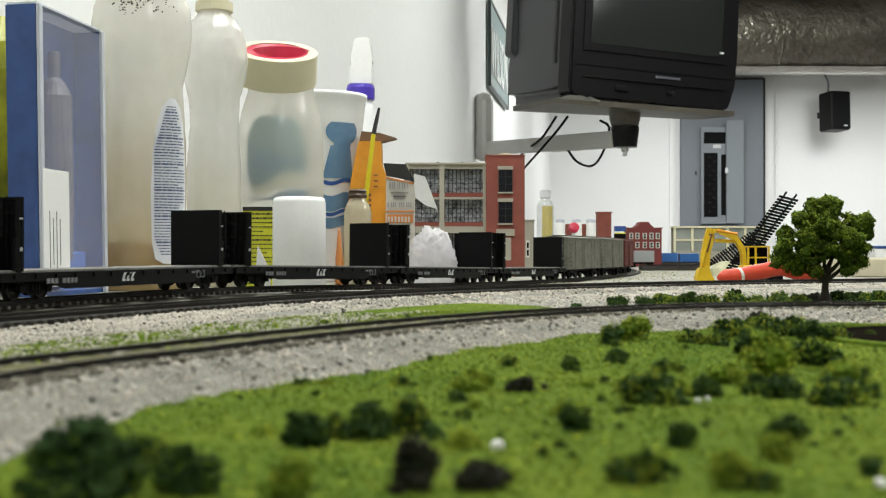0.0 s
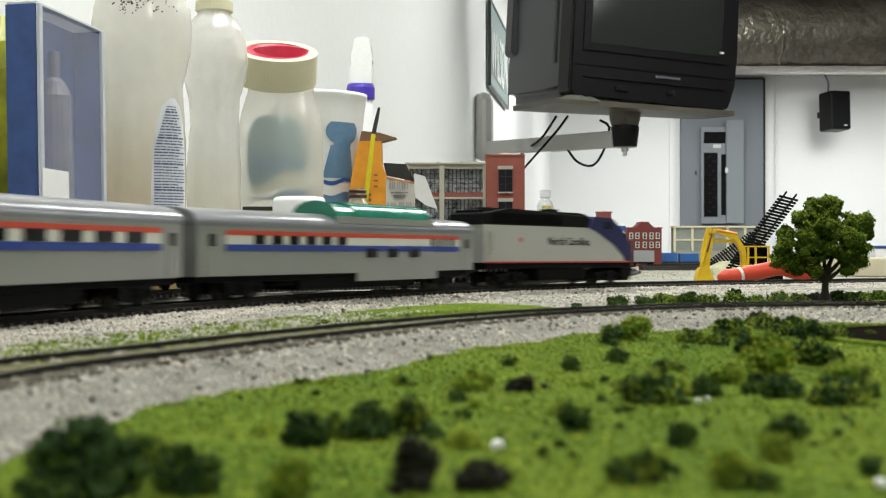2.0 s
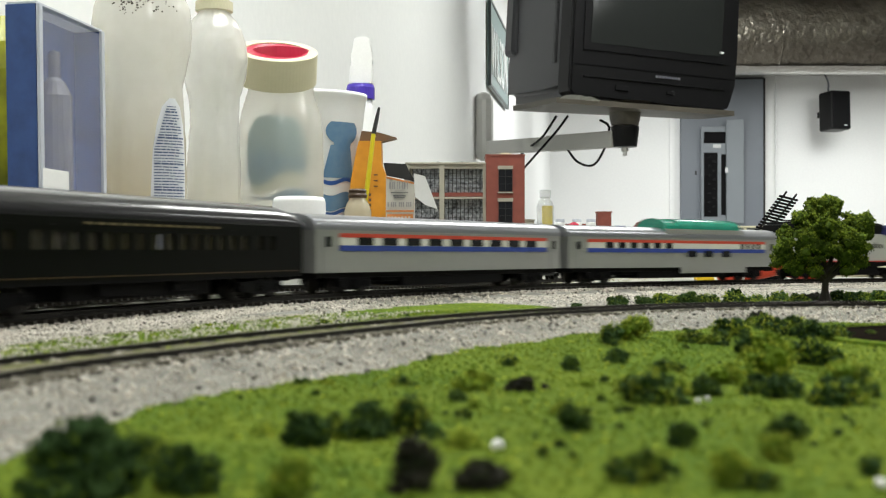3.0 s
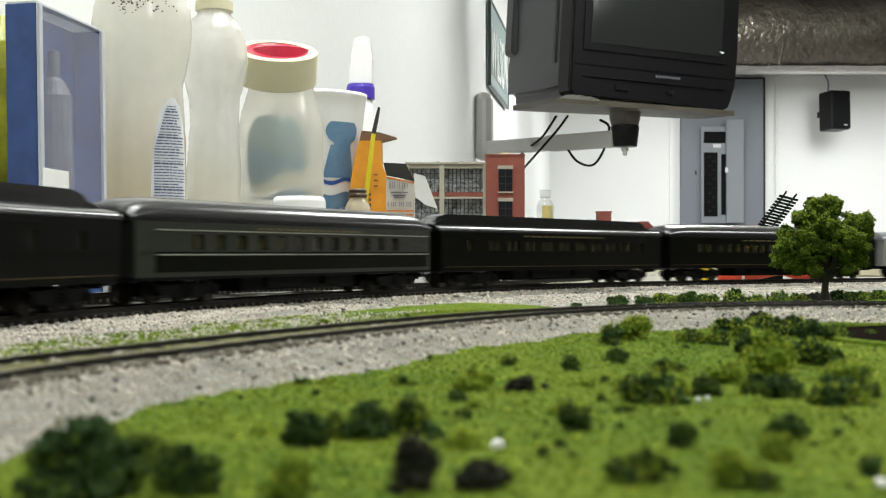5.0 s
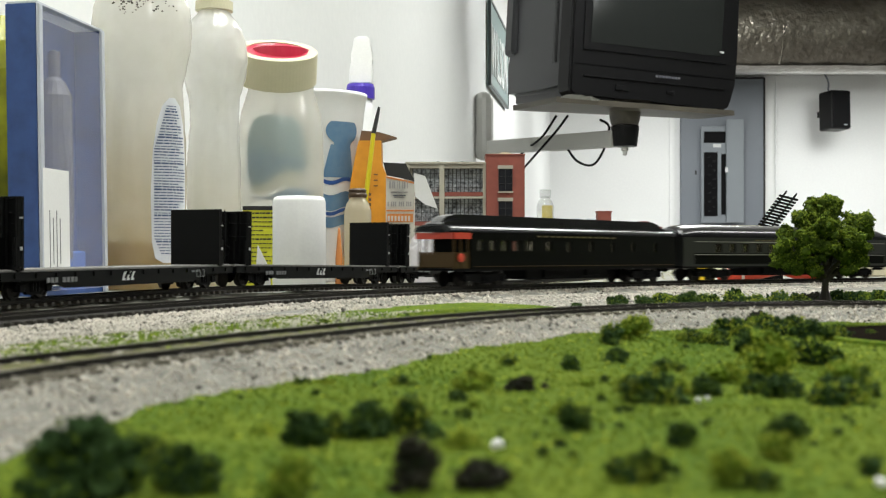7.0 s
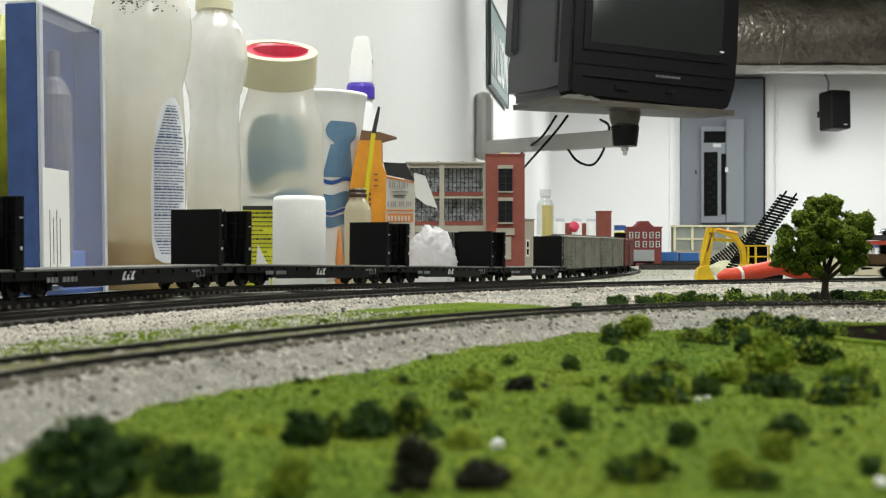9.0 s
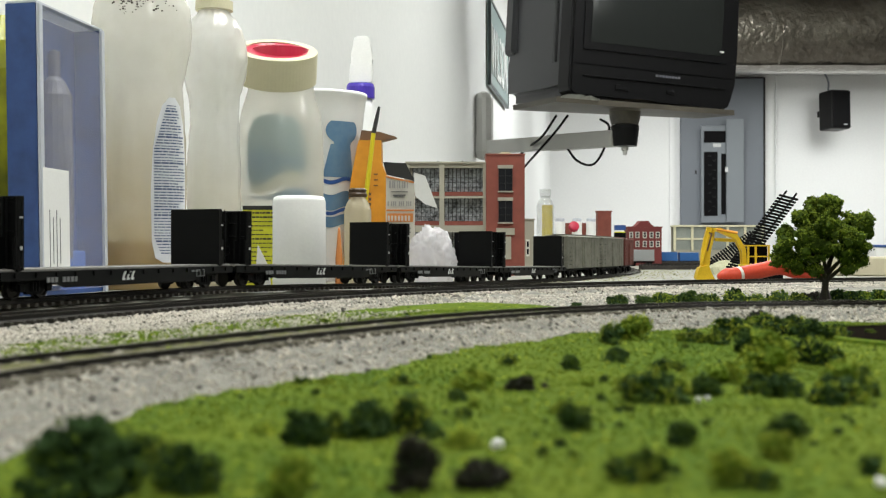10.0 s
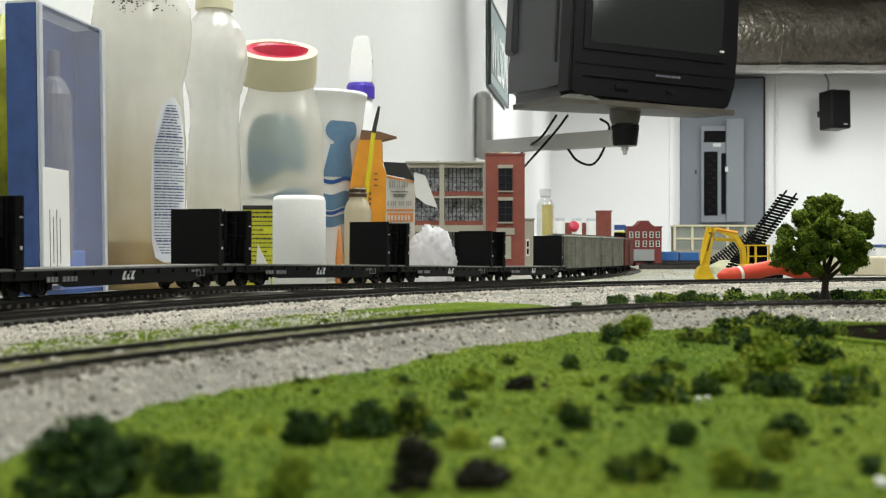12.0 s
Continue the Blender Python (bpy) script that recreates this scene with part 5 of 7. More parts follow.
part("box_body", boxes(((0, 0, zz(411) / 2), (18 * k, 0.014, zz(411))), bevel=0.0005), M_LEMON, nb)
part("lid", boxes(((0, 0, zz(404)), (19 * k, 0.015, 9 * k)), bevel=0.0005), M_BLUEPANEL, nb, "navy lid")
part("lower_case", boxes(((0, 0, zz(413) / 2), (19 * k, 0.015, zz(413))), bevel=0.0005), M_BLACK, nb)
# crumpled clear bag
bg = thing("clear_bag", pose(-0.01012, 1.22, LOW), "crumpled clear plastic bag lying on the board", "bag")
bm = bmesh.new()
bmesh.ops.create_icosphere(bm, subdivisions=5, radius=1.0)
for q in bm.verts:
    d = q.co.copy()
    f = 1 + 0.16 * noise.noise(d * 1.6) + 0.22 * abs(noise.noise(d * 3.5 + Vector((3, 1, 2)))) + 0.16 * abs(noise.noise(d * 8 + Vector((1, 7, 2)))) - 0.06
    q.co = Vector((d.x * 0.024 * f, d.y * 0.020 * f, 0.028 + d.z * 0.032 * f))
    q.co.x -= 0.003 * (q.co.z - 0.03) / 0.03
    q.co.z = max(q.co.z, 0.0002)
part("film", bm, M_BAG, bg, smooth=True)


# ---- model buildings ----
def model_window(parent, x, z, w, h, y, cols, rows, bars, glass):
    """A recessed pane with glazing bars and a sill, as parts of a building."""
    pane = part("window", boxes(((x, y + 0.0008, z), (w, 0.0008, h))), glass, parent)
    items = [((x - w / 2 + w * i / cols, y, z), (w * 0.016 + 0.0002, 0.0012, h)) for i in range(cols + 1)] + [((x, y, z - h / 2 + h * i / rows), (w, 0.0012, 0.0005)) for i in range(rows + 1)]
    part("glazing_grid", boxes(*items), bars, pane)
    return pane


def factory():
    d = 1.75
    k = d / 2050
    t = thing("factory_model", pose(0.06488, d, LOW), "model factory with a beige gridded wall and a red brick tower", "model building")
    zz = lambda y: 0.0243 - LOW + (446.8 - y) * k
    top = zz(290)
    items = []
    cols = [(-130, -83), (-73, -3)]
    for x in (-140, -78, -0.8):
        items.append(((x * k, 0.012, top / 2), (9 * k, 0.024, top)))
    for z0, z1 in ((zz(298), top), (zz(352), zz(348)), (zz(412), zz(400)), (zz(470), zz(455)), (0, zz(495))):
        items.append(((-70 * k, 0.0125, (z0 + z1) / 2), (140 * k, 0.021, z1 - z0)))
    part("wall", boxes(*items), M_FRAME, t, "beige concrete frame wall")
    part("back_wall", boxes(((-70 * k, 0.05, top / 2), (140 * k, 0.004, top))), M_FRAME, t)
    part("roof", boxes(((-70 * k, 0.026, top + 0.001), (146 * k, 0.054, 0.003)), bevel=0.0005), M_FRAME, t, "flat roof edge")
    for x in (-85, -42):
        part("roof_vent", lathe([(0, 0), (0.0018, 0), (0.0022, 0.001), (0, 0.0022)], 10, pose(x * k, 0.01, top + 0.0025)), M_INKK, t)
    for a, b in cols:
        for y0, y1 in ((298, 340), (352, 392), (412, 452)):
            model_window(t, (a + b) / 2 * k, (zz(y0) + zz(y1)) / 2, (b - a) * k, (y1 - y0) * k, 0.012, max(4, int((b - a) / 7)), 5, M_INKK, M_GLASSGLINT)
            part("brick_sill", boxes((((a + b) / 2 * k, 0.012, zz(y1 + 4)), ((b - a) * k, 0.02, 7 * k))), M_BRICK, t, "red brick panel below the window")
    # tower
    tw = part("tower", boxes(((34 * k, 0.020, zz(276) / 2), (68 * k, 0.056, zz(276))), bevel=0.0004), M_BRICK, t, "red brick stair tower")
    part("tower_cornice", boxes(((34 * k, 0.020, zz(275)), (70 * k, 0.058, 0.0022))), M_BRICK, tw)
    part("tower_cap", prism([(20 * k, zz(274)), (48 * k, zz(274)), (40 * k, zz(270)), (28 * k, zz(270))], 0.0, 0.04, "xz"), M_CREAM, tw)
    for y0, y1 in ((300, 339), (357, 394)):
        model_window(t, 34 * k, (zz(y0) + zz(y1)) / 2, 24 * k, (y1 - y0) * k, -0.0095, 2, 3, M_INKK, M_WIN)
        part("sill", boxes(((34 * k, -0.0092, zz(y1 + 2)), (27 * k, 0.003, 2.4 * k))), M_FRAME, t)
        part("lintel", boxes(((34 * k, -0.0090, zz(y0 - 3)), (27 * k, 0.0024, 6 * k))), M_FRAME, t)
    part("entrance", boxes(((34 * k, -0.009, zz(411)), (32 * k, 0.003, 12 * k)), ((34 * k, -0.0084, zz(460) / 2 + zz(420) / 2), (20 * k, 0.002, 40 * k))), M_FRAME, t, "beige doorway")


factory()


def small_building(name, x, d, w, ytop, material, label, depth=0.05, windows=(), gable=False):
    k = d / 2050
    t = thing(name, pose((x - 784) / 2050 * d, d, LOW), label, "model building")
    zz = lambda y: 0.0243 - LOW + (446.8 - y) * k
    h = zz(ytop)
    out = [(-w / 2 * k, 0), (w / 2 * k, 0), (w / 2 * k, h), (-w / 2 * k, h)]
    if gable:
        out = out[:3] + [(w * 0.28 * k, h), (w * 0.16 * k, h + 6 * k), (w * 0.12 * k, h + 10 * k), (-w * 0.12 * k, h + 10 * k), (-w * 0.16 * k, h + 6 * k), (-w * 0.28 * k, h)] + out[3:]
    part("wall", prism(out, 0, depth, "xz"), material, t)
    part("cornice", boxes(((0, depth / 2, h - 1.2 * k), ((w + 3) * k, depth + 0.003, 2.4 * k))), material, t)
    for wx, wy, ww, wh in windows:
        fr = part("window", boxes(((wx * k, -0.0006, zz(wy)), (ww * k, 0.0016, wh * k))), M_WHITE, t, "white framed window")
        part("pane", boxes(((wx * k, -0.0016, zz(wy) + wh * 0.22 * k), (ww * 0.6 * k, 0.0008, wh * 0.34 * k)), ((wx * k, -0.0016, zz(wy) - wh * 0.22 * k), (ww * 0.6 * k, 0.0008, wh * 0.34 * k))), M_WIN, fr)
    return t


small_building("brick_house_model", 1141, 3.0, 60, 402, mat("model_brick_maroon", (0.17, 0.03, 0.028), 0.7, scale=50, fine=1500, bump=0.3), "maroon brick model house with white windows and a stepped gable", 0.06,
               [(x, y, 7, 11) for y in (417, 433) for x in (-24, -13, 0, 12, 23)], True)
small_building("brick_block_model", 1070, 2.4, 24, 374, M_BRICK, "narrow red brick model block", 0.03, [])
small_building("grey_shed_model", 937, 1.95, 17, 388, M_FRAME, "narrow beige and grey model shed", 0.04, [(-3, 440, 6, 30)])


def glass_front():
    """A long low beige model front of two rows of framed panes."""
    d = 3.5
    k = d / 2050
    t = thing("glazed_shed_model", pose(0.83317, d, LOW), "beige model shed with two rows of framed panes", "model building")
    zz = lambda y: 0.0243 - LOW + (446.8 - y) * k
    W = 78
    part("roof", boxes(((0, 0.03, zz(401)), (2 * W * k, 0.07, 3 * k))), M_CREAM, t)
    part("back_wall", boxes(((0, 0.055, zz(402) / 2), (2 * W * k, 0.004, zz(402)))), M_FRAME, t)
    part("base_wall", boxes(((0, 0.0, zz(444) / 2), (2 * W * k, 0.006, zz(444)))), M_FRAME, t)
    for i in range(6):
        part("post", boxes((((-W + 2 * W * i / 5) * k, 0, zz(423)), (4 * k, 0.006, 44 * k))), M_CREAM, t)
    part("rail", boxes(((0, 0, zz(424)), (2 * W * k, 0.005, 3 * k))), M_CREAM, t)
    for i in range(5):
        for y0, y1 in ((403, 422), (426, 443)):
            part("pane", boxes((((-W + 2 * W * (i + 0.5) / 5) * k, 0.001, (zz(y0) + zz(y1)) / 2), (2 * W / 5 * k - 5 * k, 0.001, (y1 - y0) * k))), M_PANEG, t)


M_PANEG = mat("grey_green_pane", (0.30, 0.32, 0.29), 0.2, col2=(0.20, 0.22, 0.20), scale=30)
glass_front()

# jars and pots on the far shelf of the yard
k = 0.00102
zz = lambda y: 0.0243 - LOW + (446.8 - y) * k
ob = thing("oil_bottle", pose(0.18541, 2.1, LOW), "clear glass bottle half full of yellow oil", "bottle")
part("glass", lathe([(0, 0), (15 * k, 0), (15.5 * k, 0.003), (15.5 * k, zz(365)), (12 * k, zz(356)), (8.5 * k, zz(352)), (8.5 * k, zz(348))], 28), M_GLASSC, ob, smooth=True)
part("oil", lathe([(0, 0.004), (9.5 * k, 0.004), (9.5 * k, zz(364)), (0, zz(364))], 24, pose(3.5 * k, 0, 0)), M_OIL, ob, "yellow oil")
part("cap", lathe([(0, zz(350)), (10 * k, zz(350)), (10 * k, zz(336)), (0, zz(335))], 20), M_GLASSC, ob)
for x, lab in ((991, "white paint pot with a clear top"), (1021, "white paint pot with a clear top"), (1046, "white paint pot with a clear top")):
    pt = thing("paint_pot", pose((x - 784) / 2050 * 2.2, 2.2, LOW), lab, "pot", "paint pots behind the boxcars")
    part("pot", lathe([(0, 0), (0.0092, 0), (0.0095, 0.001), (0.0095, 0.092), (0.0088, 0.093), (0, 0.093)], 24), M_WHITEPL, pt)
    part("lid", lathe([(0, 0.0932), (0.0088, 0.0932), (0.0088, 0.0985), (0.008, 0.0995), (0, 0.0995)], 18), M_EDGE, pt)
for x in (1006, 1033):
    pt = thing("brown_box", pose((x - 784) / 2050 * 2.22, 2.22, LOW), "small dark brown box between the pots", "box", "brown boxes behind the boxcars")
    part("box_body", boxes(((0, 0, 0.0455), (0.0115, 0.012, 0.091)), bevel=0.0005), M_BRICK, pt)
bl = thing("red_cap", pose(0.2392, 2.12, LOW), "red round screw cap propped on a thin pale stand", "cap")
part("cap_shell", lathe([(0, 0.006), (0.0105, 0.006), (0.0125, 0.0045), (0.0128, -0.006), (0.0118, -0.006), (0.0115, 0.003), (0, 0.003)], 28, pose(0, -0.004, 0.082, 62, 18) @ Matrix.Scale(0.74, 4)), M_PINK, bl, smooth="edges")
part("stand", lathe([(0, 0), (0.006, 0), (0.002, 0.004), (0.002, 0.079), (0, 0.079)], 14), M_WHITEPL, bl)


def freight_box(name, x, d, w, y0, y1, material, label):
    k = d / 2050
    t = thing(name, pose((x - 784) / 2050 * d, d, LOW), label, "freight car", "cars in the far yard")
    zz = lambda y: 0.0243 - LOW + (446.8 - y) * k
    z1, z0 = zz(y0), zz(y1)
    part("body", boxes(((0, 0, (z0 + z1) / 2), (w * k, 0.032, z1 - z0)), bevel=0.0008), material, t)
    part("ribs", boxes(*[((-w / 2 * k + w * k * i / 8, -0.0163, (z0 + z1) / 2), (0.0012, 0.0008, (z1 - z0) * 0.9)) for i in range(1, 8)]), material, t)
    part("frame", boxes(((0, 0, z0 - 0.0025), (w * k, 0.026, 0.004))), M_BLACK, t)
    for s in (-1, 1):
        part("bogie", boxes(((s * w * 0.33 * k, 0, (z0 - 0.0045) / 2), (w * 0.2 * k, 0.024, z0 - 0.0045))), M_BLACK, t)


M_CONT = mat("blue_container", (0.035, 0.15, 0.42), 0.5, scale=40)
freight_box("container_car", 1179, 3.1, 36, 447, 464, M_CONT, "blue container car in the far yard")
freight_box("container_car", 1218, 3.1, 33, 448, 465, M_CONT, "blue container car in the far yard")
freight_box("grey_gondola", 1134, 2.9, 44, 443, 463, mat("pale_grey_car", (0.30, 0.31, 0.31), 0.6), "pale grey freight car in the far yard")
YARD = [Vector((x, 3.1 - 0.1 * (x - 0.3), LOW + 0.012)) for x in [-0.15 + 0.06 * i for i in range(36)]]
ya = track("yard_track", YARD, "straight far yard track with dark ties", M_TIE, lambda q: False)
YARD2 = [Vector((x, 2.35 - 0.05 * (x - 0.3), LOW + 0.012)) for x in [0.40 + 0.05 * i for i in range(30)]]
yb = track("yard_track", YARD2, "straight yard track with dark ties", M_TIE, lambda q: False)
M_CORK = mat("dark_cork_roadbed", (0.055, 0.048, 0.04), 0.9, col2=(0.03, 0.027, 0.024), scale=60, fine=700)
for trk, line in ((ya, YARD), (yb, YARD2)):
    bm = bmesh.new()
    for a, b in zip(line, line[1:]):
        c, dv2 = (a + b) / 2, b - a
        box(bm, (c.x, c.y, LOW + 0.004), (dv2.length * 1.002, 0.044, 0.008), 0, None)
    part("roadbed", bm, M_CORK, trk, "dark cork roadbed")

# ---- excavator, hose, leaning track panels, pale drum ----
M_EXC = mat("excavator_yellow", (0.70, 0.47, 0.015), 0.45, col2=(0.58, 0.38, 0.012), scale=120, fine=900)
M_HOSE = mat("orange_red_rubber", (0.56, 0.050, 0.014), 0.5, col2=(0.44, 0.036, 0.01), scale=60)


def excavator():
    d = 1.40
    k = d / 2050
    t = thing("toy_excavator", pose(0.35239, d, LOW), "yellow toy excavator with a bent arm and bucket", "excavator")
    q = lambda x, y: ((x - 1300) * k, 0.0243 - LOW + (446.8 - y) * k)
    for s, name in ((-1, "boom"), (1, "boom")):
        part(name, prism([q(1312, 472), q(1311, 446), q(1299, 424), q(1270, 411), q(1258, 412), q(1258, 405), q(1272, 404), q(1303, 416), q(1318, 442), q(1320, 472)], s * 0.0045 - 0.0015, s * 0.0045 + 0.0015, "xz"), M_EXC, t)
    part("boom_strut", prism([q(1305, 424), q(1265, 422), q(1265, 428), q(1308, 430)], -0.0015, 0.0015, "xz"), M_EXC, t)
    part("stick", prism([q(1251, 403), q(1265, 405), q(1263, 424), q(1257, 446), q(1255, 472), q(1239, 472), q(1241, 446), q(1246, 420)], -0.0028, 0.0028, "xz"), M_EXC, t)
    part("cylinder", tube([(*q(1254, 416)[:1], -0.004, q(1254, 416)[1]), (*q(1240, 470)[:1], -0.004, q(1240, 470)[1])], 0.0016, 8), M_EXC, t)
    part("bucket", prism([q(1236, 474), q(1252, 470), q(1256, 482), q(1264, 498), q(1240, 500), q(1230, 494), q(1233, 482)], -0.008, 0.008, "xz"), M_EXC, t, "yellow digging bucket")
    part("body", boxes(((45 * k, 0, 0.0243 - LOW + (446.8 - 478) * k), (66 * k, 0.030, 18 * k)), bevel=0.001), M_EXC, t)
    fr = []
    for x in (20, 33, 56):
        for y in (-0.011, 0.008):
            fr.append(((x * k, y, 0.0243 - LOW + (446.8 - 452) * k), (0.0022, 0.0022, 34 * k)))
    fr += [((38 * k, -0.0015, 0.0243 - LOW + (446.8 - 436) * k), (40 * k, 0.022, 0.0016)), ((38 * k, -0.0115, 0.0243 - LOW + (446.8 - 455) * k), (38 * k, 0.0014, 0.0016))]
    part("cab_frame", boxes(*fr), M_EXC, t, "open yellow cab frame")
    part("cab_rear_panel", boxes(((43 * k, 0.006, 0.0243 - LOW + (446.8 - 452) * k), (34 * k, 0.0012, 30 * k))), M_BLACK, t)
    part("stick_panel", prism([q(1254, 412), q(1260, 414), q(1252, 446), q(1246, 446)], -0.0034, 0.0034, "xz"), M_BROWN, t, "dark recess in the stick")
    part("ram", tube([(*q(1266, 407)[:1], -0.005, q(1266, 407)[1]), (*q(1303, 414)[:1], -0.005, q(1303, 414)[1])], 0.0019, 8), M_ORANGE, t, "orange hydraulic ram")
    part("cab_seat", boxes(((42 * k, 0, 0.0243 - LOW + (446.8 - 462) * k), (18 * k, 0.012, 14 * k)), bevel=0.001), M_BLACK, t)
    for s in (-1, 1):
        part("crawler", boxes(((45 * k, s * 0.013, 0.0062), (70 * k, 0.008, 0.0124)), bevel=0.003), M_BLACK, t)


excavator()
hs = thing("orange_tube", pose(0, 0, 0), "bent orange-red rubber tube with a rounded end on the board", "tube")
R0 = 0.0088
path = smooth_curve([(0.30232, 1.27, LOW + R0), (0.32219, 1.28, LOW + R0 + 0.001), (0.35302, 1.29, LOW + R0 + 0.006), (0.37922, 1.30, LOW + R0 + 0.010), (0.39698, 1.30, LOW + R0 + 0.005), (0.4192, 1.31, LOW + R0 + 0.001), (0.43581, 1.31, LOW + R0)], 40)
part("tube_wall", tube(path, [R0 * min(1, 0.35 + 0.25 * i) if i < 3 else (R0 if i < 24 else R0 * (1 - 0.012 * (i - 24))) for i in range(40)], 16), M_HOSE, hs, smooth=True)
part("white_ring", tube([path[7], path[8]], R0 * 1.03, 16), M_WHITE, hs, "thin white ring")


def panel_track(m, n, label):
    t = thing("loose_track_section", m, label, "track section", "loose track sections")
    for s in (-1, 1):
        part("rail", boxes(((n * 0.0026, s * 0.00825, 0.0013), (n * 0.0052 + 0.012, 0.0012, 0.0026))), M_BLACK, t)
    first = None
    for i in range(n):
        mm = pose(0.0026 + 0.0052 * i, 0, 0.003)
        if first is None:
            first = tie_mesh("tie", M_BLACK, 0.0029)
            first.parent, first.matrix_basis = t, mm
        else:
            share("tie", first, t, mm)
    return t


a0, a1 = Vector((0.4072, 1.64, -0.00866)), Vector((0.465, 1.55, 0.10051))
dv = (a1 - a0).normalized()
across = Vector((0.84, 0.45, -0.31))
across = (across - dv * across.dot(dv)).normalized()
rot = Matrix((dv, across, dv.cross(across))).transposed().to_4x4()
panel_track(Matrix.Translation(a0) @ rot, 29, "dark loose track section leaning upright behind the excavator")
a0 = Vector((0.44302, 1.9, -0.00091))
panel_track(Matrix.Translation(a0) @ pose(0, 0, 0, 60, -32, 15), 18, "dark loose track section lying askew on a heap")
hp = thing("rubble_heap", pose(0.45212, 1.85, LOW), "pale plaster heap under loose track", "heap")
bm = lathe([(0, 0.022), (0.012, 0.020), (0.03, 0.010), (0.045, 0.0), (0, 0)], 20)
for q in bm.verts:
    q.co *= 1 + 0.3 * noise.noise(q.co * 60)
    q.co.z = max(0, q.co.z)
part("heap", bm, M_RUBBLE, hp)

dr = thing("pale_drum", pose(0.70512, 1.80, LOW), "low cream round tin lying on the board", "tin")
part("wall", lathe([(0, 0), (0.128, 0), (0.13, 0.002), (0.13, 0.026), (0.128, 0.028), (0, 0.028)], 64), mat("cream_tin", (0.55, 0.50, 0.36), 0.5, scale=12), dr)
st = thing("blue_edged_tray", pose(0.91551, 2.3, LOW), "white tray with a navy rim", "tray")
part("tray", boxes(((0, 0, 0.022), (0.15, 0.1, 0.044)), bevel=0.002), M_WHITEPL, st)
part("rim", boxes(((0, 0, 0.047), (0.154, 0.104, 0.005)), bevel=0.001), M_BLUEPANEL, st, "navy rim")

# ---- television on its wall arm ----
M_TV = mat("tv_black_plastic", (0.008, 0.008, 0.0085), 0.34, scale=8, fine=300, bump=0.05, spec=0.16)
# Lighter than the front: light off the wall is put into the housing's colour.
M_TVLIT = mat("tv_side_lit", (0.034, 0.035, 0.039), 0.4, scale=8, fine=300, bump=0.05, spec=0.35)
M_SCREEN = mat("tv_screen_glass", (0.017, 0.019, 0.018), 0.16, spec=0.5)
M_ARM = mat("grey_arm_metal", (0.44, 0.44, 0.42), 0.45, metal=0.2, scale=10)
M_PLATE = mat("dusty_plate", (0.085, 0.075, 0.058), 0.45, col2=(0.045, 0.04, 0.032), scale=10)


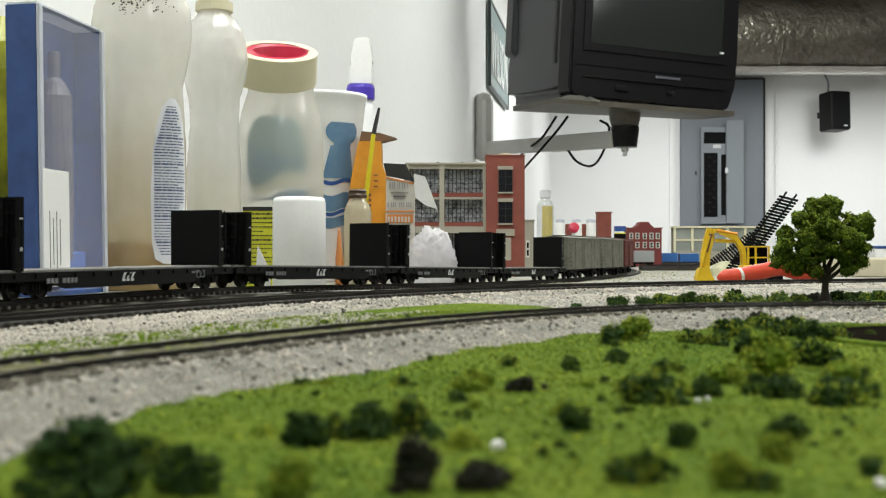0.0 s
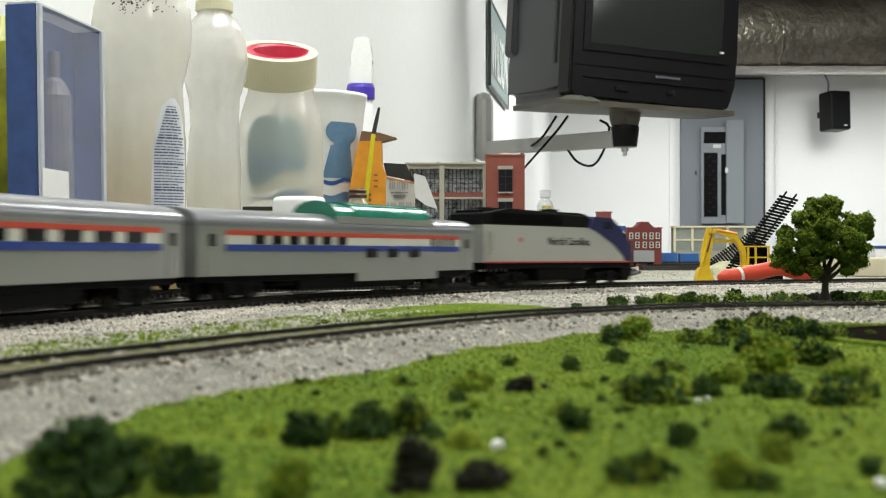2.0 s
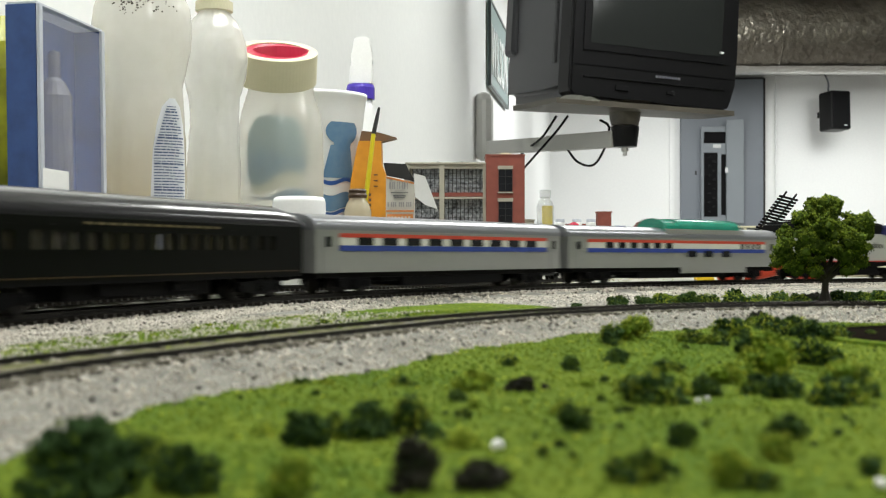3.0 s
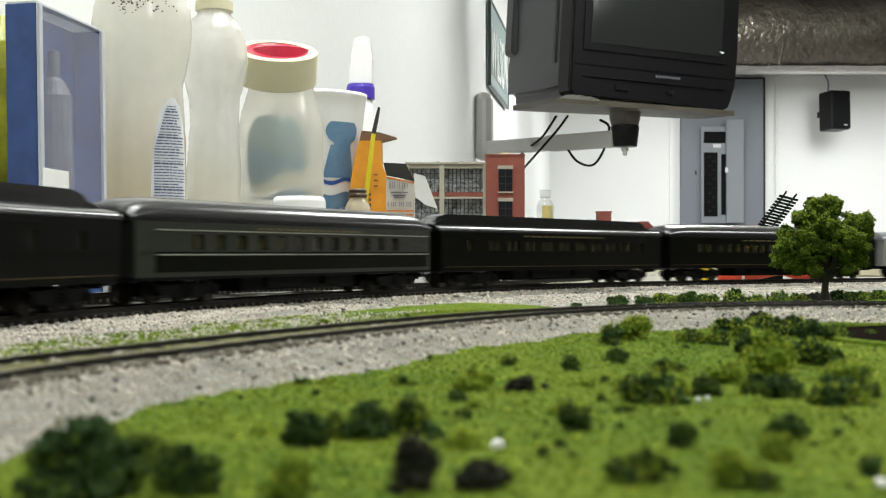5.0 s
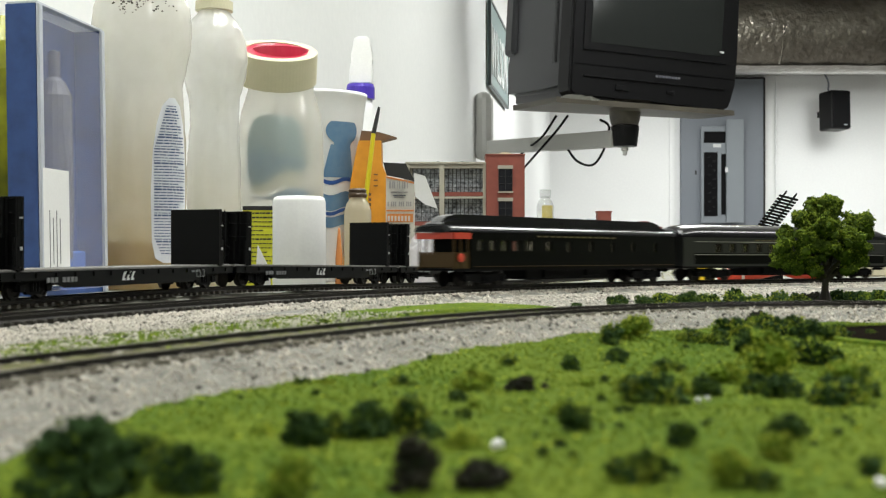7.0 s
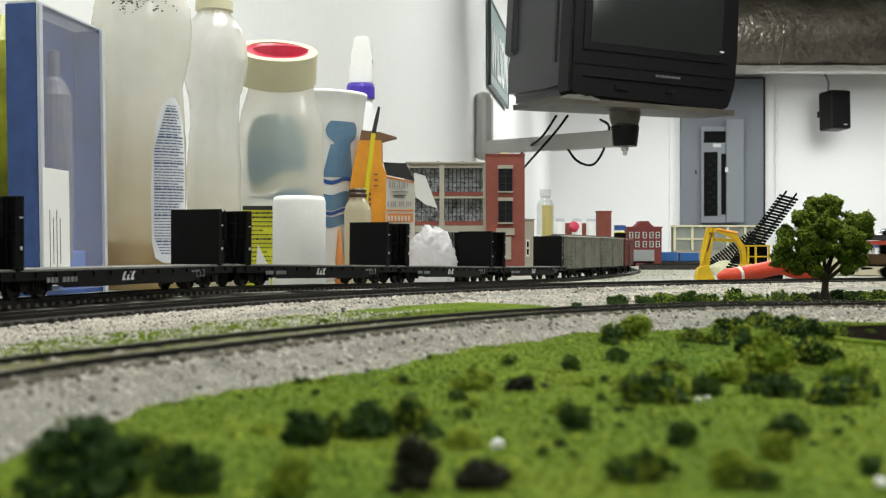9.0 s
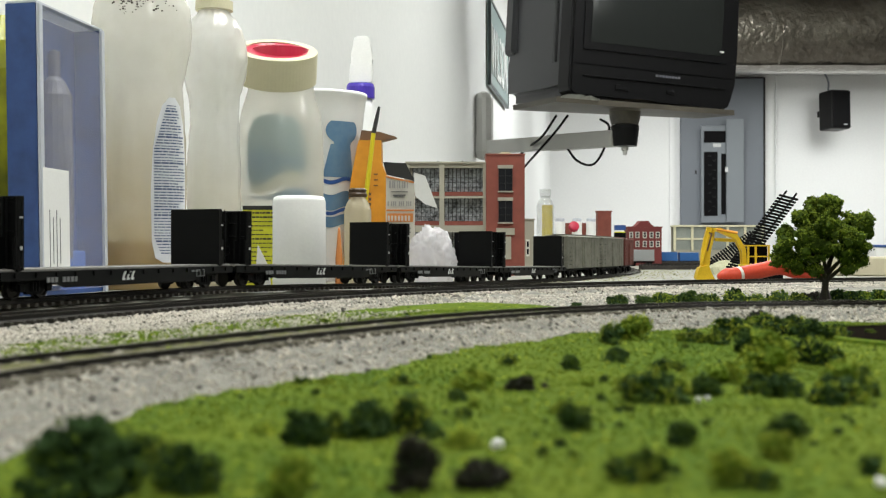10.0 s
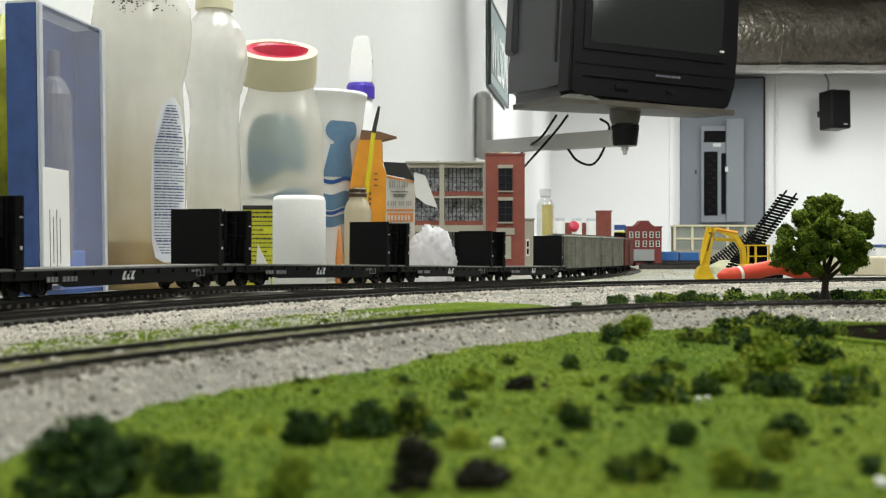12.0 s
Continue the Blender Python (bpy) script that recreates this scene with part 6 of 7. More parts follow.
def television():
    W, H, D = 0.655, 0.62, 0.62
    t = thing("television", Matrix.Translation((0.4275, 3.95, 0.5575)) @ pose(0, 0, 0, 2.0, 2.5, 19), "black tube television on a swivel wall bracket, switched off", "television")
    bm = prism([(0, 0.03), (0.008, 0.010), (0.03, 0), (W - 0.06, -0.006), (W - 0.03, 0.004), (W - 0.012, 0.03), (W - 0.004, 0.09), (W, 0.2), (W, H), (0, H)], 0, 0.10, "xz")
    bmesh.ops.bevel(bm, geom=list(bm.edges), offset=0.010, segments=3, affect="EDGES")
    part("front_bezel", bm, M_TV, t, smooth="edges")
    bm = prism([(0.045, 0.165), (W - 0.045, 0.165), (W - 0.045, H - 0.04), (0.045, H - 0.04)], -0.006, 0.004, "xz")
    part("screen_frame", bm, M_TV, t)
    bm = bmesh.new()
    g = [[bm.verts.new((0.07 + (W - 0.14) * i / 12, -0.006 - 0.016 * (1 - (i / 6 - 1) ** 2) * (1 - (j / 6 - 1) ** 2) - 0.002, 0.19 + (H - 0.255) * j / 12)) for j in range(13)] for i in range(13)]
    for i in range(12):
        for j in range(12):
            bm.faces.new((g[i][j], g[i + 1][j], g[i + 1][j + 1], g[i][j + 1]))
    part("screen", bm, M_SCREEN, t, "dark curved glass screen", smooth=True)
    bm = bmesh.new()
    front = [bm.verts.new(v) for v in ((0.004, 0.10, 0.012), (W - 0.004, 0.10, 0.012), (W - 0.004, 0.10, H - 0.004), (0.004, 0.10, H - 0.004))]
    mid = [bm.verts.new(v) for v in ((0.008, 0.24, 0.012), (W - 0.02, 0.24, 0.012), (W - 0.02, 0.24, H - 0.02), (0.008, 0.24, H - 0.02))]
    back = [bm.verts.new(v) for v in ((0.026, D, 0.03), (W - 0.10, D, 0.03), (W - 0.10, D, H - 0.08), (0.020, D, H - 0.08))]
    for a, b in ((front, mid), (mid, back)):
        for i in range(4):
            bm.faces.new((a[i], a[(i + 1) % 4], b[(i + 1) % 4], b[i]))
    bm.faces.new(back)
    bmesh.ops.bevel(bm, geom=[e for e in bm.edges if abs(e.verts[0].co.y - e.verts[1].co.y) > 0.01], offset=0.035, segments=5, affect="EDGES")
    part("housing", bm, M_TVLIT, t, "tapered rear housing, coloured lighter for light off the wall", smooth="edges")
    part("rear_shell", boxes(((W / 2 - 0.04, D - 0.03, H / 2 + 0.10), (W - 0.088, 0.10, H - 0.22)), bevel=0.02), M_TVLIT, t)
    # Small pale block near the screen's lower right corner.
    part("pale_block", boxes(((0.585, -0.009, 0.205), (0.016, 0.006, 0.006))), M_LETTER, t, "small pale block")
    part("groove", boxes(((W / 2, -0.0012, 0.115), (W - 0.02, 0.003, 0.003))), M_BLACK, t)
    part("side_vent", boxes(*[((0.006 + 0.0009 * i, 0.125 + 0.012 * i, 0.30), (0.006, 0.004, 0.34)) for i in range(9)]), M_TV, t)
    part("control_panel", boxes(((W / 2, -0.003, 0.075), (W - 0.1, 0.008, 0.004)), ((0.2, -0.004, 0.045), (0.05, 0.008, 0.016)), ((0.39, -0.004, 0.045), (0.03, 0.008, 0.008)), bevel=0.001), M_TV, t)
    tagged(part("maker_mark", boxes(*[((0.335 + 0.0125 * i, -0.0015, 0.098), (0.009, 0.003, 0.008)) for i in range(8)]), mat_dim, t), kind="stuff")
    for x, z in ((0.19, 0.045), (0.40, 0.045)):
        part("button", lathe([(0, 0), (0.007, 0), (0.007, 0.004), (0, 0.005)], 14, pose(x, -0.002, z, 90)), M_TVLIT, t)


television()
tb = thing("television_bracket", pose(0, 0, 0), "grey wall arm with a flat tray holding the television", "wall bracket")
A, B = Vector((0.18644, 4.55, 0.43447)), Vector((0.612, 4.1, 0.4259))
ar = bmesh.new()
for s0, s1, hh in ((0.0, 0.52, 0.030), (0.50, 1.0, 0.034)):
    q0, q1 = A.lerp(B, s0), A.lerp(B, s1)
    dd = q1 - q0
    box(ar, (0, 0, 0), (dd.length, 0.05, hh * 1.7), 0.004, Matrix.Translation((q0 + q1) / 2) @ dd.to_track_quat("X", "Z").to_matrix().to_4x4())
part("arm", ar, M_ARM, tb, "grey square-section swing arm")
part("wall_mount", boxes(((0.16156, 4.62, 0.52649), (0.075, 0.10, 0.27)), bevel=0.03), M_ARM, tb, "rounded grey wall mount")
part("pivot_cap", lathe([(0, -0.03), (0.042, -0.03), (0.05, 0.03), (0.05, 0.042), (0, 0.042)], 28, Matrix.Translation((0.644, 4.1, 0.4279))), M_TV, tb, "black pivot cap")
part("pivot_neck", lathe([(0, 0), (0.047, 0), (0.053, 0.02), (0.06, 0.07), (0.1, 0.078), (0, 0.078)], 28, Matrix.Translation((0.644, 4.1, 0.4739))), M_PLATE, tb)
part("bolt", lathe([(0, -0.03), (0.008, -0.028), (0.008, -0.014), (0.013, -0.012), (0.013, 0.0), (0, 0)], 12, Matrix.Translation((0.644, 4.1, 0.3959))), M_ARM, tb, "steel bolt end")
pl = bmesh.new()
q = [Vector((0.25102, 4.15, 0.53202)), Vector((0.37062, 3.78, 0.51441)), Vector((1.04459, 4.15, 0.5138)), Vector((0.99, 4.5, 0.54191))]
lo = [pl.verts.new(v) for v in q]
hi = [pl.verts.new(v + Vector((0, 0, 0.018))) for v in q]
pl.faces.new(lo)
pl.faces.new(hi)
for i in range(4):
    pl.faces.new((lo[i], lo[(i + 1) % 4], hi[(i + 1) % 4], hi[i]))
part("tray", pl, M_PLATE, tb, "dusty flat tray")
lip = bmesh.new()
e0, e1 = q[1] + Vector((0.012, 0.0, 0.014)), q[1].lerp(q[2], 0.22) + Vector((0, 0, 0.014))
up = [0.006, 0.016, 0.022, 0.020, 0.024, 0.016, 0.021, 0.012, 0.004]
edge = [(e0.lerp(e1, i / 8), e0.lerp(e1, i / 8) + Vector((0.004, -0.010 - 0.003 * (i % 2), h * 0.6))) for i, h in enumerate(up)]
low_v, top_v = [lip.verts.new(a) for a, b in edge], [lip.verts.new(b) for a, b in edge]
for i in range(8):
    lip.faces.new((low_v[i], low_v[i + 1], top_v[i + 1], top_v[i]))
bmesh.ops.solidify(lip, geom=list(lip.faces), thickness=0.003)
part("bent_lip", lip, M_ARM, tb, "bent pale metal lip of the tray")


def cable(points, r, label):
    c = thing("cable", pose(0, 0, 0), label, "cable", "television cables")
    part("cord", tube(smooth_curve(points, 30), r, 6), M_BLACK, c, smooth=True)


cable([(0.44739, 4.15, 0.5138), (0.4118, 4.2, 0.46438), (0.3482, 4.3, 0.39095), (0.30951, 4.5, 0.34654)], 0.0045, "black cable hanging behind the wall arm")
cable([(0.4118, 4.2, 0.5197), (0.36488, 4.25, 0.44889), (0.3241, 4.4, 0.42094), (0.29076, 4.55, 0.39451)], 0.0045, "black cable behind the wall arm")
cable([(0.556, 4.1, 0.4939), (0.59087, 4.12, 0.47006), (0.57898, 4.15, 0.39841), (0.53849, 4.15, 0.33768), (0.48761, 4.2, 0.35374), (0.45402, 4.25, 0.40742)], 0.0045, "black cable looping below the wall arm")

# sign on the long wall: only its lower part with pale letters
sg = thing("wall_sign", Matrix.Translation((LW(5.0) + 0.012, 5.0, 0)) @ Matrix.Rotation(math.atan2(1, 0.148), 4, "Z"), "dark green wall sign with pale letters and a pale frame", "sign")
M_SIGN = mat("sign_green", (0.22, 0.30, 0.295), 0.35)
M_SIGNWHITE = mat("sign_white_paint", (0.80, 0.81, 0.80), 0.4)
M_SIGNEDGE = mat("sign_edge_grey", (0.06, 0.075, 0.075), 0.4)
z0, z1 = 0.7462, 1.11842
part("board", boxes(((0.43, 0, (z0 + z1) / 2), (0.86, 0.012, z1 - z0))), M_SIGN, sg)
part("frame", boxes(((0.43, -0.004, z0 + 0.006), (0.86, 0.012, 0.012)), ((0.43, -0.004, z1), (0.86, 0.012, 0.012)), ((0.006, -0.004, (z0 + z1) / 2), (0.012, 0.012, z1 - z0)), ((0.854, -0.004, (z0 + z1) / 2), (0.012, 0.012, z1 - z0))), M_SIGNEDGE, sg)
cu = bpy.data.curves.new("sign_letters", "FONT")
cu.body, cu.size, cu.extrude = "WILSON", 0.31, 0.003
so = new("sign_letters", cu)
cu.materials.append(M_SIGNWHITE)
so.parent = sg
so.matrix_basis = pose(0.03, -0.008, z0 + 0.06, 90)
so.scale = (0.62, 1, 1)

# ---- end wall: grey board with the breaker cabinet, speaker, duct ----
M_GREYP = mat("grey_cabinet_paint", (0.155, 0.172, 0.195), 0.45, scale=4, fine=120, bump=0.05)
M_GREYL = mat("light_grey_steel", (0.20, 0.22, 0.24), 0.4, metal=0.1, scale=5)
eb = thing("electrical_cabinet", pose(2.39771, BACK, 0), "tall grey electrical cabinet with an open breaker door", "electrical cabinet")
k = 0.00485
zz = lambda y: 0.0243 + (446.8 - y) * k
hw = 73 * k
part("back_board", boxes(((0, -0.03, (zz(140) + FLOOR_Z) / 2), (2 * hw, 0.056, zz(140) - FLOOR_Z)), bevel=0.004), M_GREYP, eb, "tall grey steel cabinet front")
part("edge_trim", boxes(((hw + 0.008, -0.03, (zz(138) + FLOOR_Z) / 2), (0.014, 0.06, zz(138) - FLOOR_Z)), ((0, -0.03, zz(138)), (2 * hw, 0.06, 0.014))), M_INKK, eb)
x0, x1 = -39 * k, 6 * k
part("panel_box", boxes((((x0 + x1) / 2, -0.075, zz(310)), (x1 - x0, 0.03, 172 * k)), bevel=0.006), M_GREYL, eb, "light grey breaker panel")
part("breaker_recess", boxes(((-22 * k, -0.0915, zz(327)), (24 * k, 0.004, 113 * k)), ((0.5 * k, -0.0915, zz(327)), (8 * k, 0.004, 107 * k)), ((-15 * k, -0.0915, zz(244)), (38 * k, 0.004, 20 * k))), M_BLACK, eb, "dark breaker openings")
for i in range(13):
    part("breaker", boxes(((-24 * k + (i % 2) * 8 * k, -0.096, zz(278 + 8 * i)), (5 * k, 0.008, 3 * k)), bevel=0.001), M_TV, eb)
part("name_plate", boxes(((-11 * k, -0.095, zz(259)), (14 * k, 0.004, 6 * k))), M_LETTER, eb)
dm = part("open_door", boxes(((14 * k, 0, zz(304)), (30 * k, 0.015, 182 * k)), bevel=0.004), M_GREYL, eb, "breaker door standing open")
dm.matrix_basis = pose(x1, -0.10, 0, 0, 0, -8)
part("latch", boxes(((-1 * k, -0.018, zz(302)), (5 * k, 0.02, 9 * k)), bevel=0.002), M_LETTER, dm)
part("knockout", boxes(((-47 * k, -0.06, zz(306)), (3 * k, 0.004, 7 * k))), M_INKK, eb)
tagged(part("conduit", tube([(2.86941, BACK - 0.02, 1.60394), (2.86941, BACK - 0.02, FLOOR_Z)], 0.008, 8), M_WALL), "white painted conduit running down the wall", "conduit", kind="structure")
tagged(part("wall_trim", boxes(((1.96968, BACK - 0.006, 0.2), (0.03, 0.012, 2.6))), M_WALL), "white painted wall joint strip", "trim", kind="structure")

spk = thing("loudspeaker", Matrix.Translation((3.28583, 9.72, 1.20872)) @ pose(0, 0, 0, -2, 0, 14), "black bookshelf loudspeaker fixed high on the wall", "loudspeaker")
part("cabinet", boxes(((0, 0, 0), (0.18, 0.19, 0.325)), bevel=0.014), M_TV, spk)
part("grille", boxes(((0.0, -0.099, 0.0), (0.166, 0.016, 0.308)), bevel=0.006), M_BLACK, spk, "black cloth grille")
part("badge", boxes(((0.03, -0.114, -0.13), (0.03, 0.004, 0.010))), M_LETTER, spk)
part("wall_bracket", boxes(((0.0, 0.16, 0), (0.04, 0.14, 0.05))), M_TV, spk)
cb = thing("speaker_cable", pose(0, 0, 0), "thin grey cable running up from the loudspeaker", "cable")
part("cord", tube(smooth_curve([(3.26029, 9.8, 1.39534), (3.29356, 9.9, 1.48177), (3.27137, 9.95, 1.57165), (3.24224, 9.95, 1.62018)], 16), 0.008, 6), M_GREYL, cb)

M_FOIL = mat("foil_duct_wrap", (0.37, 0.345, 0.295), 0.3, metal=0.85, col2=(0.22, 0.20, 0.17), scale=5, fine=22, bump=0.9)
M_FOILPALE = mat("foil_pale", (0.74, 0.73, 0.70), 0.3, metal=0.6, col2=(0.60, 0.58, 0.54), scale=7, fine=40, bump=0.5)
du = thing("air_duct", pose(0, 0, 0), "foil-wrapped round air duct below the ceiling", "air duct")
R1 = 0.235
zc = 1.12996 + R1 - 0.015
bm = bmesh.new()
rings = []
for i in range(90):
    x = 1.15 + i * 0.064
    rr = R1 * (1 + 0.006 * math.sin(i * 2.1) + 0.004 * math.sin(i * 0.7))
    rings.append([bm.verts.new((x, 7.0 + rr * (1 + 0.02 * noise.noise(Vector((x * 4, a, 0)))) * math.cos(a), zc + rr * (1 + 0.02 * noise.noise(Vector((x * 5, a * 2, 4)))) * math.sin(a))) for a in [2 * math.pi * m / 36 for m in range(36)]])
for a, b in zip(rings, rings[1:]):
    for i in range(36):
        bm.faces.new((a[i], a[(i + 1) % 36], b[(i + 1) % 36], b[i]))
bm.faces.new(rings[0])
part("foil", bm, M_FOIL, du, smooth=True)
# Paler strip along the duct's underside, standing slightly proud of the foil.
bm = bmesh.new()
strip = []
for i in range(120):
    x = 1.2 + i * 0.046
    lo, hi = 242 + 2.5 * noise.noise(Vector((x * 5, 0, 9))), 276 + 3 * noise.noise(Vector((x * 6, 4, 9)))
    strip.append([bm.verts.new((x, 7.0 + (R1 + 0.009) * math.cos(radians(lo + (hi - lo) * m / 5)), zc + (R1 + 0.009 + 0.003 * noise.noise(Vector((x * 9, m, 1)))) * math.sin(radians(lo + (hi - lo) * m / 5)))) for m in range(6)])
for a, b in zip(strip, strip[1:]):
    for m in range(5):
        bm.faces.new((a[m], a[m + 1], b[m + 1], b[m]))
part("tape_seam", bm, M_FOILPALE, du, "pale foil strip along the underside", smooth=True)
for x in (1.99, 2.75, 3.6):
    part("seam", tube([(x + 0.002 * i, 7.0 + (R1 + 0.002) * math.cos(math.pi + math.pi * i / 16), zc + (R1 + 0.002) * math.sin(math.pi + math.pi * i / 16)) for i in range(17)], 0.006, 6), M_FOIL, du)
for x in (1.5, 3.2, 4.9):
    part("hanger", boxes(((x, 7.0 - R1 - 0.003, (zc + CEIL) / 2), (0.025, 0.002, CEIL - zc)), ((x, 7.0 + R1 + 0.003, (zc + CEIL) / 2), (0.025, 0.002, CEIL - zc))), M_ARM, du)


# ---- planting and scatter ----
BUSHES = {"dark": (M_BUSH_D, "dark green foam bush on the turf"), "mid": (M_BUSH_M, "mid green foam bush on the turf"), "light": (M_BUSH_L, "yellow-green foam bush on the turf"), "burnt": (M_BUSH_K, "blackish brown foam bush on the turf")}
rb = random.Random(11)


# Mid and light bushes take a darker core, painting shade into their gaps.
MIXES = {"dark": (M_BUSH_D, M_BUSH_D, M_BUSH_M, 0.34), "mid": (M_BUSH_D, M_BUSH_M, M_BUSH_L, 0.45), "light": (M_BUSH_M, M_BUSH_L, M_BUSH_M, 0.25), "burnt": (M_BUSH_K, M_BUSH_K, M_BUSH_D, 0.2)}


def bush(x, y, w, h, sort):
    """Torn foam: a few uneven lobes of small clumps, crumbs of two shades clinging to them."""
    material, label = BUSHES[sort]
    core, skin, fleck, share_of = MIXES[sort]
    t = thing("bush", pose(x, y, height(x, y) - 0.0004, 0, 0, rb.uniform(-20, 20)), label, "bush", "foam bushes on the layout")
    h, w = (h * 1.06, w * 1.14) if y < 0.6 else (h * 0.98, w * 1.05)
    bm = bmesh.new()
    big = w > 0.004
    lobes = []
    for i in range(rb.randint(4, 7) if big else 2):
        a, rr = rb.uniform(0, 6.283), rb.uniform(0.05, 0.36)
        r = rb.uniform(0.16, 0.27) if big else 0.3
        lobes.append((rr * w * math.cos(a), rr * w * 0.85 * math.sin(a), h * rb.uniform(0.25, 0.8) * (1 - rr * 0.9), r * w))
    lobes.append((rb.uniform(-0.12, 0.12) * w, 0.0, h * 0.62, 0.22 * w))
    lobes.append((0.0, 0.0, h * 0.2, 0.36 * w))
    spots, lights = [], []
    for lx, ly, lz, lr in lobes:
        flat = min(1.0, h / w + 0.3)
        for i in range(9 if big else 5):
            v = Vector((rb.gauss(0, 1), rb.gauss(0, 1), rb.gauss(0, 1))).normalized() * rb.uniform(0.3, 0.95)
            clump(bm, (lx + v.x * lr, ly + v.y * lr, max(0.0, lz + v.z * lr * flat)), lr * rb.uniform(0.26, 0.46), rb, 0.95, 2 if w > 0.006 else 1, 0.75)
        for i in range(95 if big else 40):
            v = Vector((rb.gauss(0, 1), rb.gauss(0, 1), rb.gauss(0, 1))).normalized() * rb.uniform(0.85, 1.28)
            q = (lx + v.x * lr, ly + v.y * lr, max(0.0, lz + v.z * lr * flat))
            (lights if rb.random() < share_of else spots).append(q)
    part("foam", bm, core, t)
    tagged(grains("crumb_layer", spots, w * 0.030, skin, t, rb, 1.0), kind="stuff")
    tagged(grains("crumb_layer", lights, w * 0.028, fleck, t, rb, 1.0), kind="stuff")


def bushes(rows):
    for x, y, w, h, sort in rows:
        bush(x, y, w, h, sort)


bushes([(-0.03743, 0.12101, 0.01122, 0.00826, "dark"), (-0.03984, 0.11769, 0.00632, 0.00344, "dark"), (-0.02616, 0.12216, 0.00775, 0.00507, "dark"), (-0.03194, 0.13255, 0.00517, 0.00453, "mid"), (-0.01588, 0.11878, 0.0055, 0.00435, "light"), (-0.01774, 0.15214, 0.00557, 0.00557, "dark"), (-0.01429, 0.1592, 0.00544, 0.00349, "mid"), (-0.01047, 0.1602, 0.00703, 0.00508, "dark"), (-0.00473, 0.16429, 0.00761, 0.00481, "mid")])
bushes([(-0.00352, 0.12216, 0.00536, 0.00566, "burnt"), (0.00419, 0.12101, 0.00561, 0.00325, "burnt"), (-0.00148, 0.1592, 0.00349, 0.00233, "dark"), (0.00262, 0.14906, 0.00436, 0.00291, "light"), (0.0075, 0.15214, 0.00208, 0.00297, "dark"), (0.00345, 0.17255, 0.00286, 0.00202, "mid"), (0.01805, 0.1602, 0.00453, 0.0043, "dark"), (0.01849, 0.17549, 0.00428, 0.00257, "light")])
bushes([(0.03027, 0.14568, 0.00426, 0.0037, "dark"), (0.02092, 0.12393, 0.00574, 0.00393, "mid"), (0.02987, 0.12101, 0.00472, 0.00413, "light"), (0.04469, 0.14993, 0.00512, 0.00329, "dark"), (0.03975, 0.13788, 0.00471, 0.00336, "light"), (0.03318, 0.12017, 0.00352, 0.00234, "mid"), (0.04833, 0.1302, 0.00349, 0.00318, "dark"), (0.05297, 0.15536, 0.00167, 0.00136, "dark"), (0.03676, 0.16171, 0.00142, 0.00126, "dark")])
bushes([(-0.00775, 0.22065, 0.0056, 0.00215, "mid"), (0.00475, 0.21157, 0.00743, 0.00372, "light"), (0.00265, 0.19402, 0.00416, 0.00208, "dark"), (0.01404, 0.21157, 0.00578, 0.00227, "burnt"), (0.01886, 0.21602, 0.00211, 0.00148, "burnt"), (0.03154, 0.22849, 0.00245, 0.00201, "dark"), (0.02723, 0.20006, 0.00215, 0.00156, "dark"), (0.01507, 0.26633, 0.00468, 0.0026, "mid"), (-0.02221, 0.20322, 0.00198, 0.00178, "dark")])
bushes([(0.02902, 0.26093, 0.00484, 0.00356, "dark"), (0.04497, 0.31147, 0.0076, 0.00638, "mid"), (0.0541, 0.32525, 0.00952, 0.0073, "light"), (0.04014, 0.27341, 0.00613, 0.0032, "dark"), (0.03464, 0.19402, 0.01041, 0.00473, "mid"), (0.03853, 0.20731, 0.01062, 0.00425, "light"), (0.04556, 0.20484, 0.00639, 0.004, "dark"), (0.0494, 0.25574, 0.00624, 0.00299, "mid"), (0.02752, 0.17854, 0.00314, 0.00174, "mid")])
bushes([(0.05685, 0.23262, 0.00794, 0.00386, "light"), (0.05738, 0.21157, 0.00826, 0.00413, "mid"), (0.05842, 0.19928, 0.00778, 0.00331, "dark"), (0.06781, 0.24135, 0.01295, 0.00824, "light"), (0.08652, 0.26633, 0.01039, 0.00624, "mid"), (0.07691, 0.28875, 0.00845, 0.00563, "dark"), (0.06485, 0.18697, 0.01003, 0.00365, "mid"), (0.06999, 0.20322, 0.00991, 0.00595, "light"), (0.07061, 0.19402, 0.00473, 0.00663, "mid")])
bushes([(0.08454, 0.33587, 0.01147, 0.00557, "mid"), (0.09784, 0.35437, 0.01383, 0.00622, "mid"), (0.10648, 0.35437, 0.0121, 0.00588, "mid"), (0.10748, 0.33587, 0.00983, 0.00623, "dark"), (0.07384, 0.31147, 0.0076, 0.00334, "mid"), (0.10355, 0.37504, 0.01098, 0.00659, "burnt"), (0.10772, 0.36441, 0.00889, 0.00462, "mid"), (0.067, 0.31147, 0.0076, 0.00304, "mid"), (0.11239, 0.33587, 0.00655, 0.00393, "light"), (0.11709, 0.34487, 0.00841, 0.0037, "mid")])
bushes([(0.10844, 0.7148, 0.01395, 0.00767, "dark"), (0.12343, 0.7148, 0.01186, 0.00837, "dark"), (0.13679, 0.72273, 0.01622, 0.00776, "mid"), (0.15547, 0.72273, 0.0141, 0.01058, "dark"), (0.16791, 0.73083, 0.01569, 0.00784, "mid"), (0.18574, 0.73083, 0.02139, 0.00856, "mid"), (0.20046, 0.73912, 0.01586, 0.00649, "mid"), (0.21662, 0.74759, 0.01823, 0.00875, "mid"), (0.07642, 0.66385, 0.00907, 0.00421, "dark")])
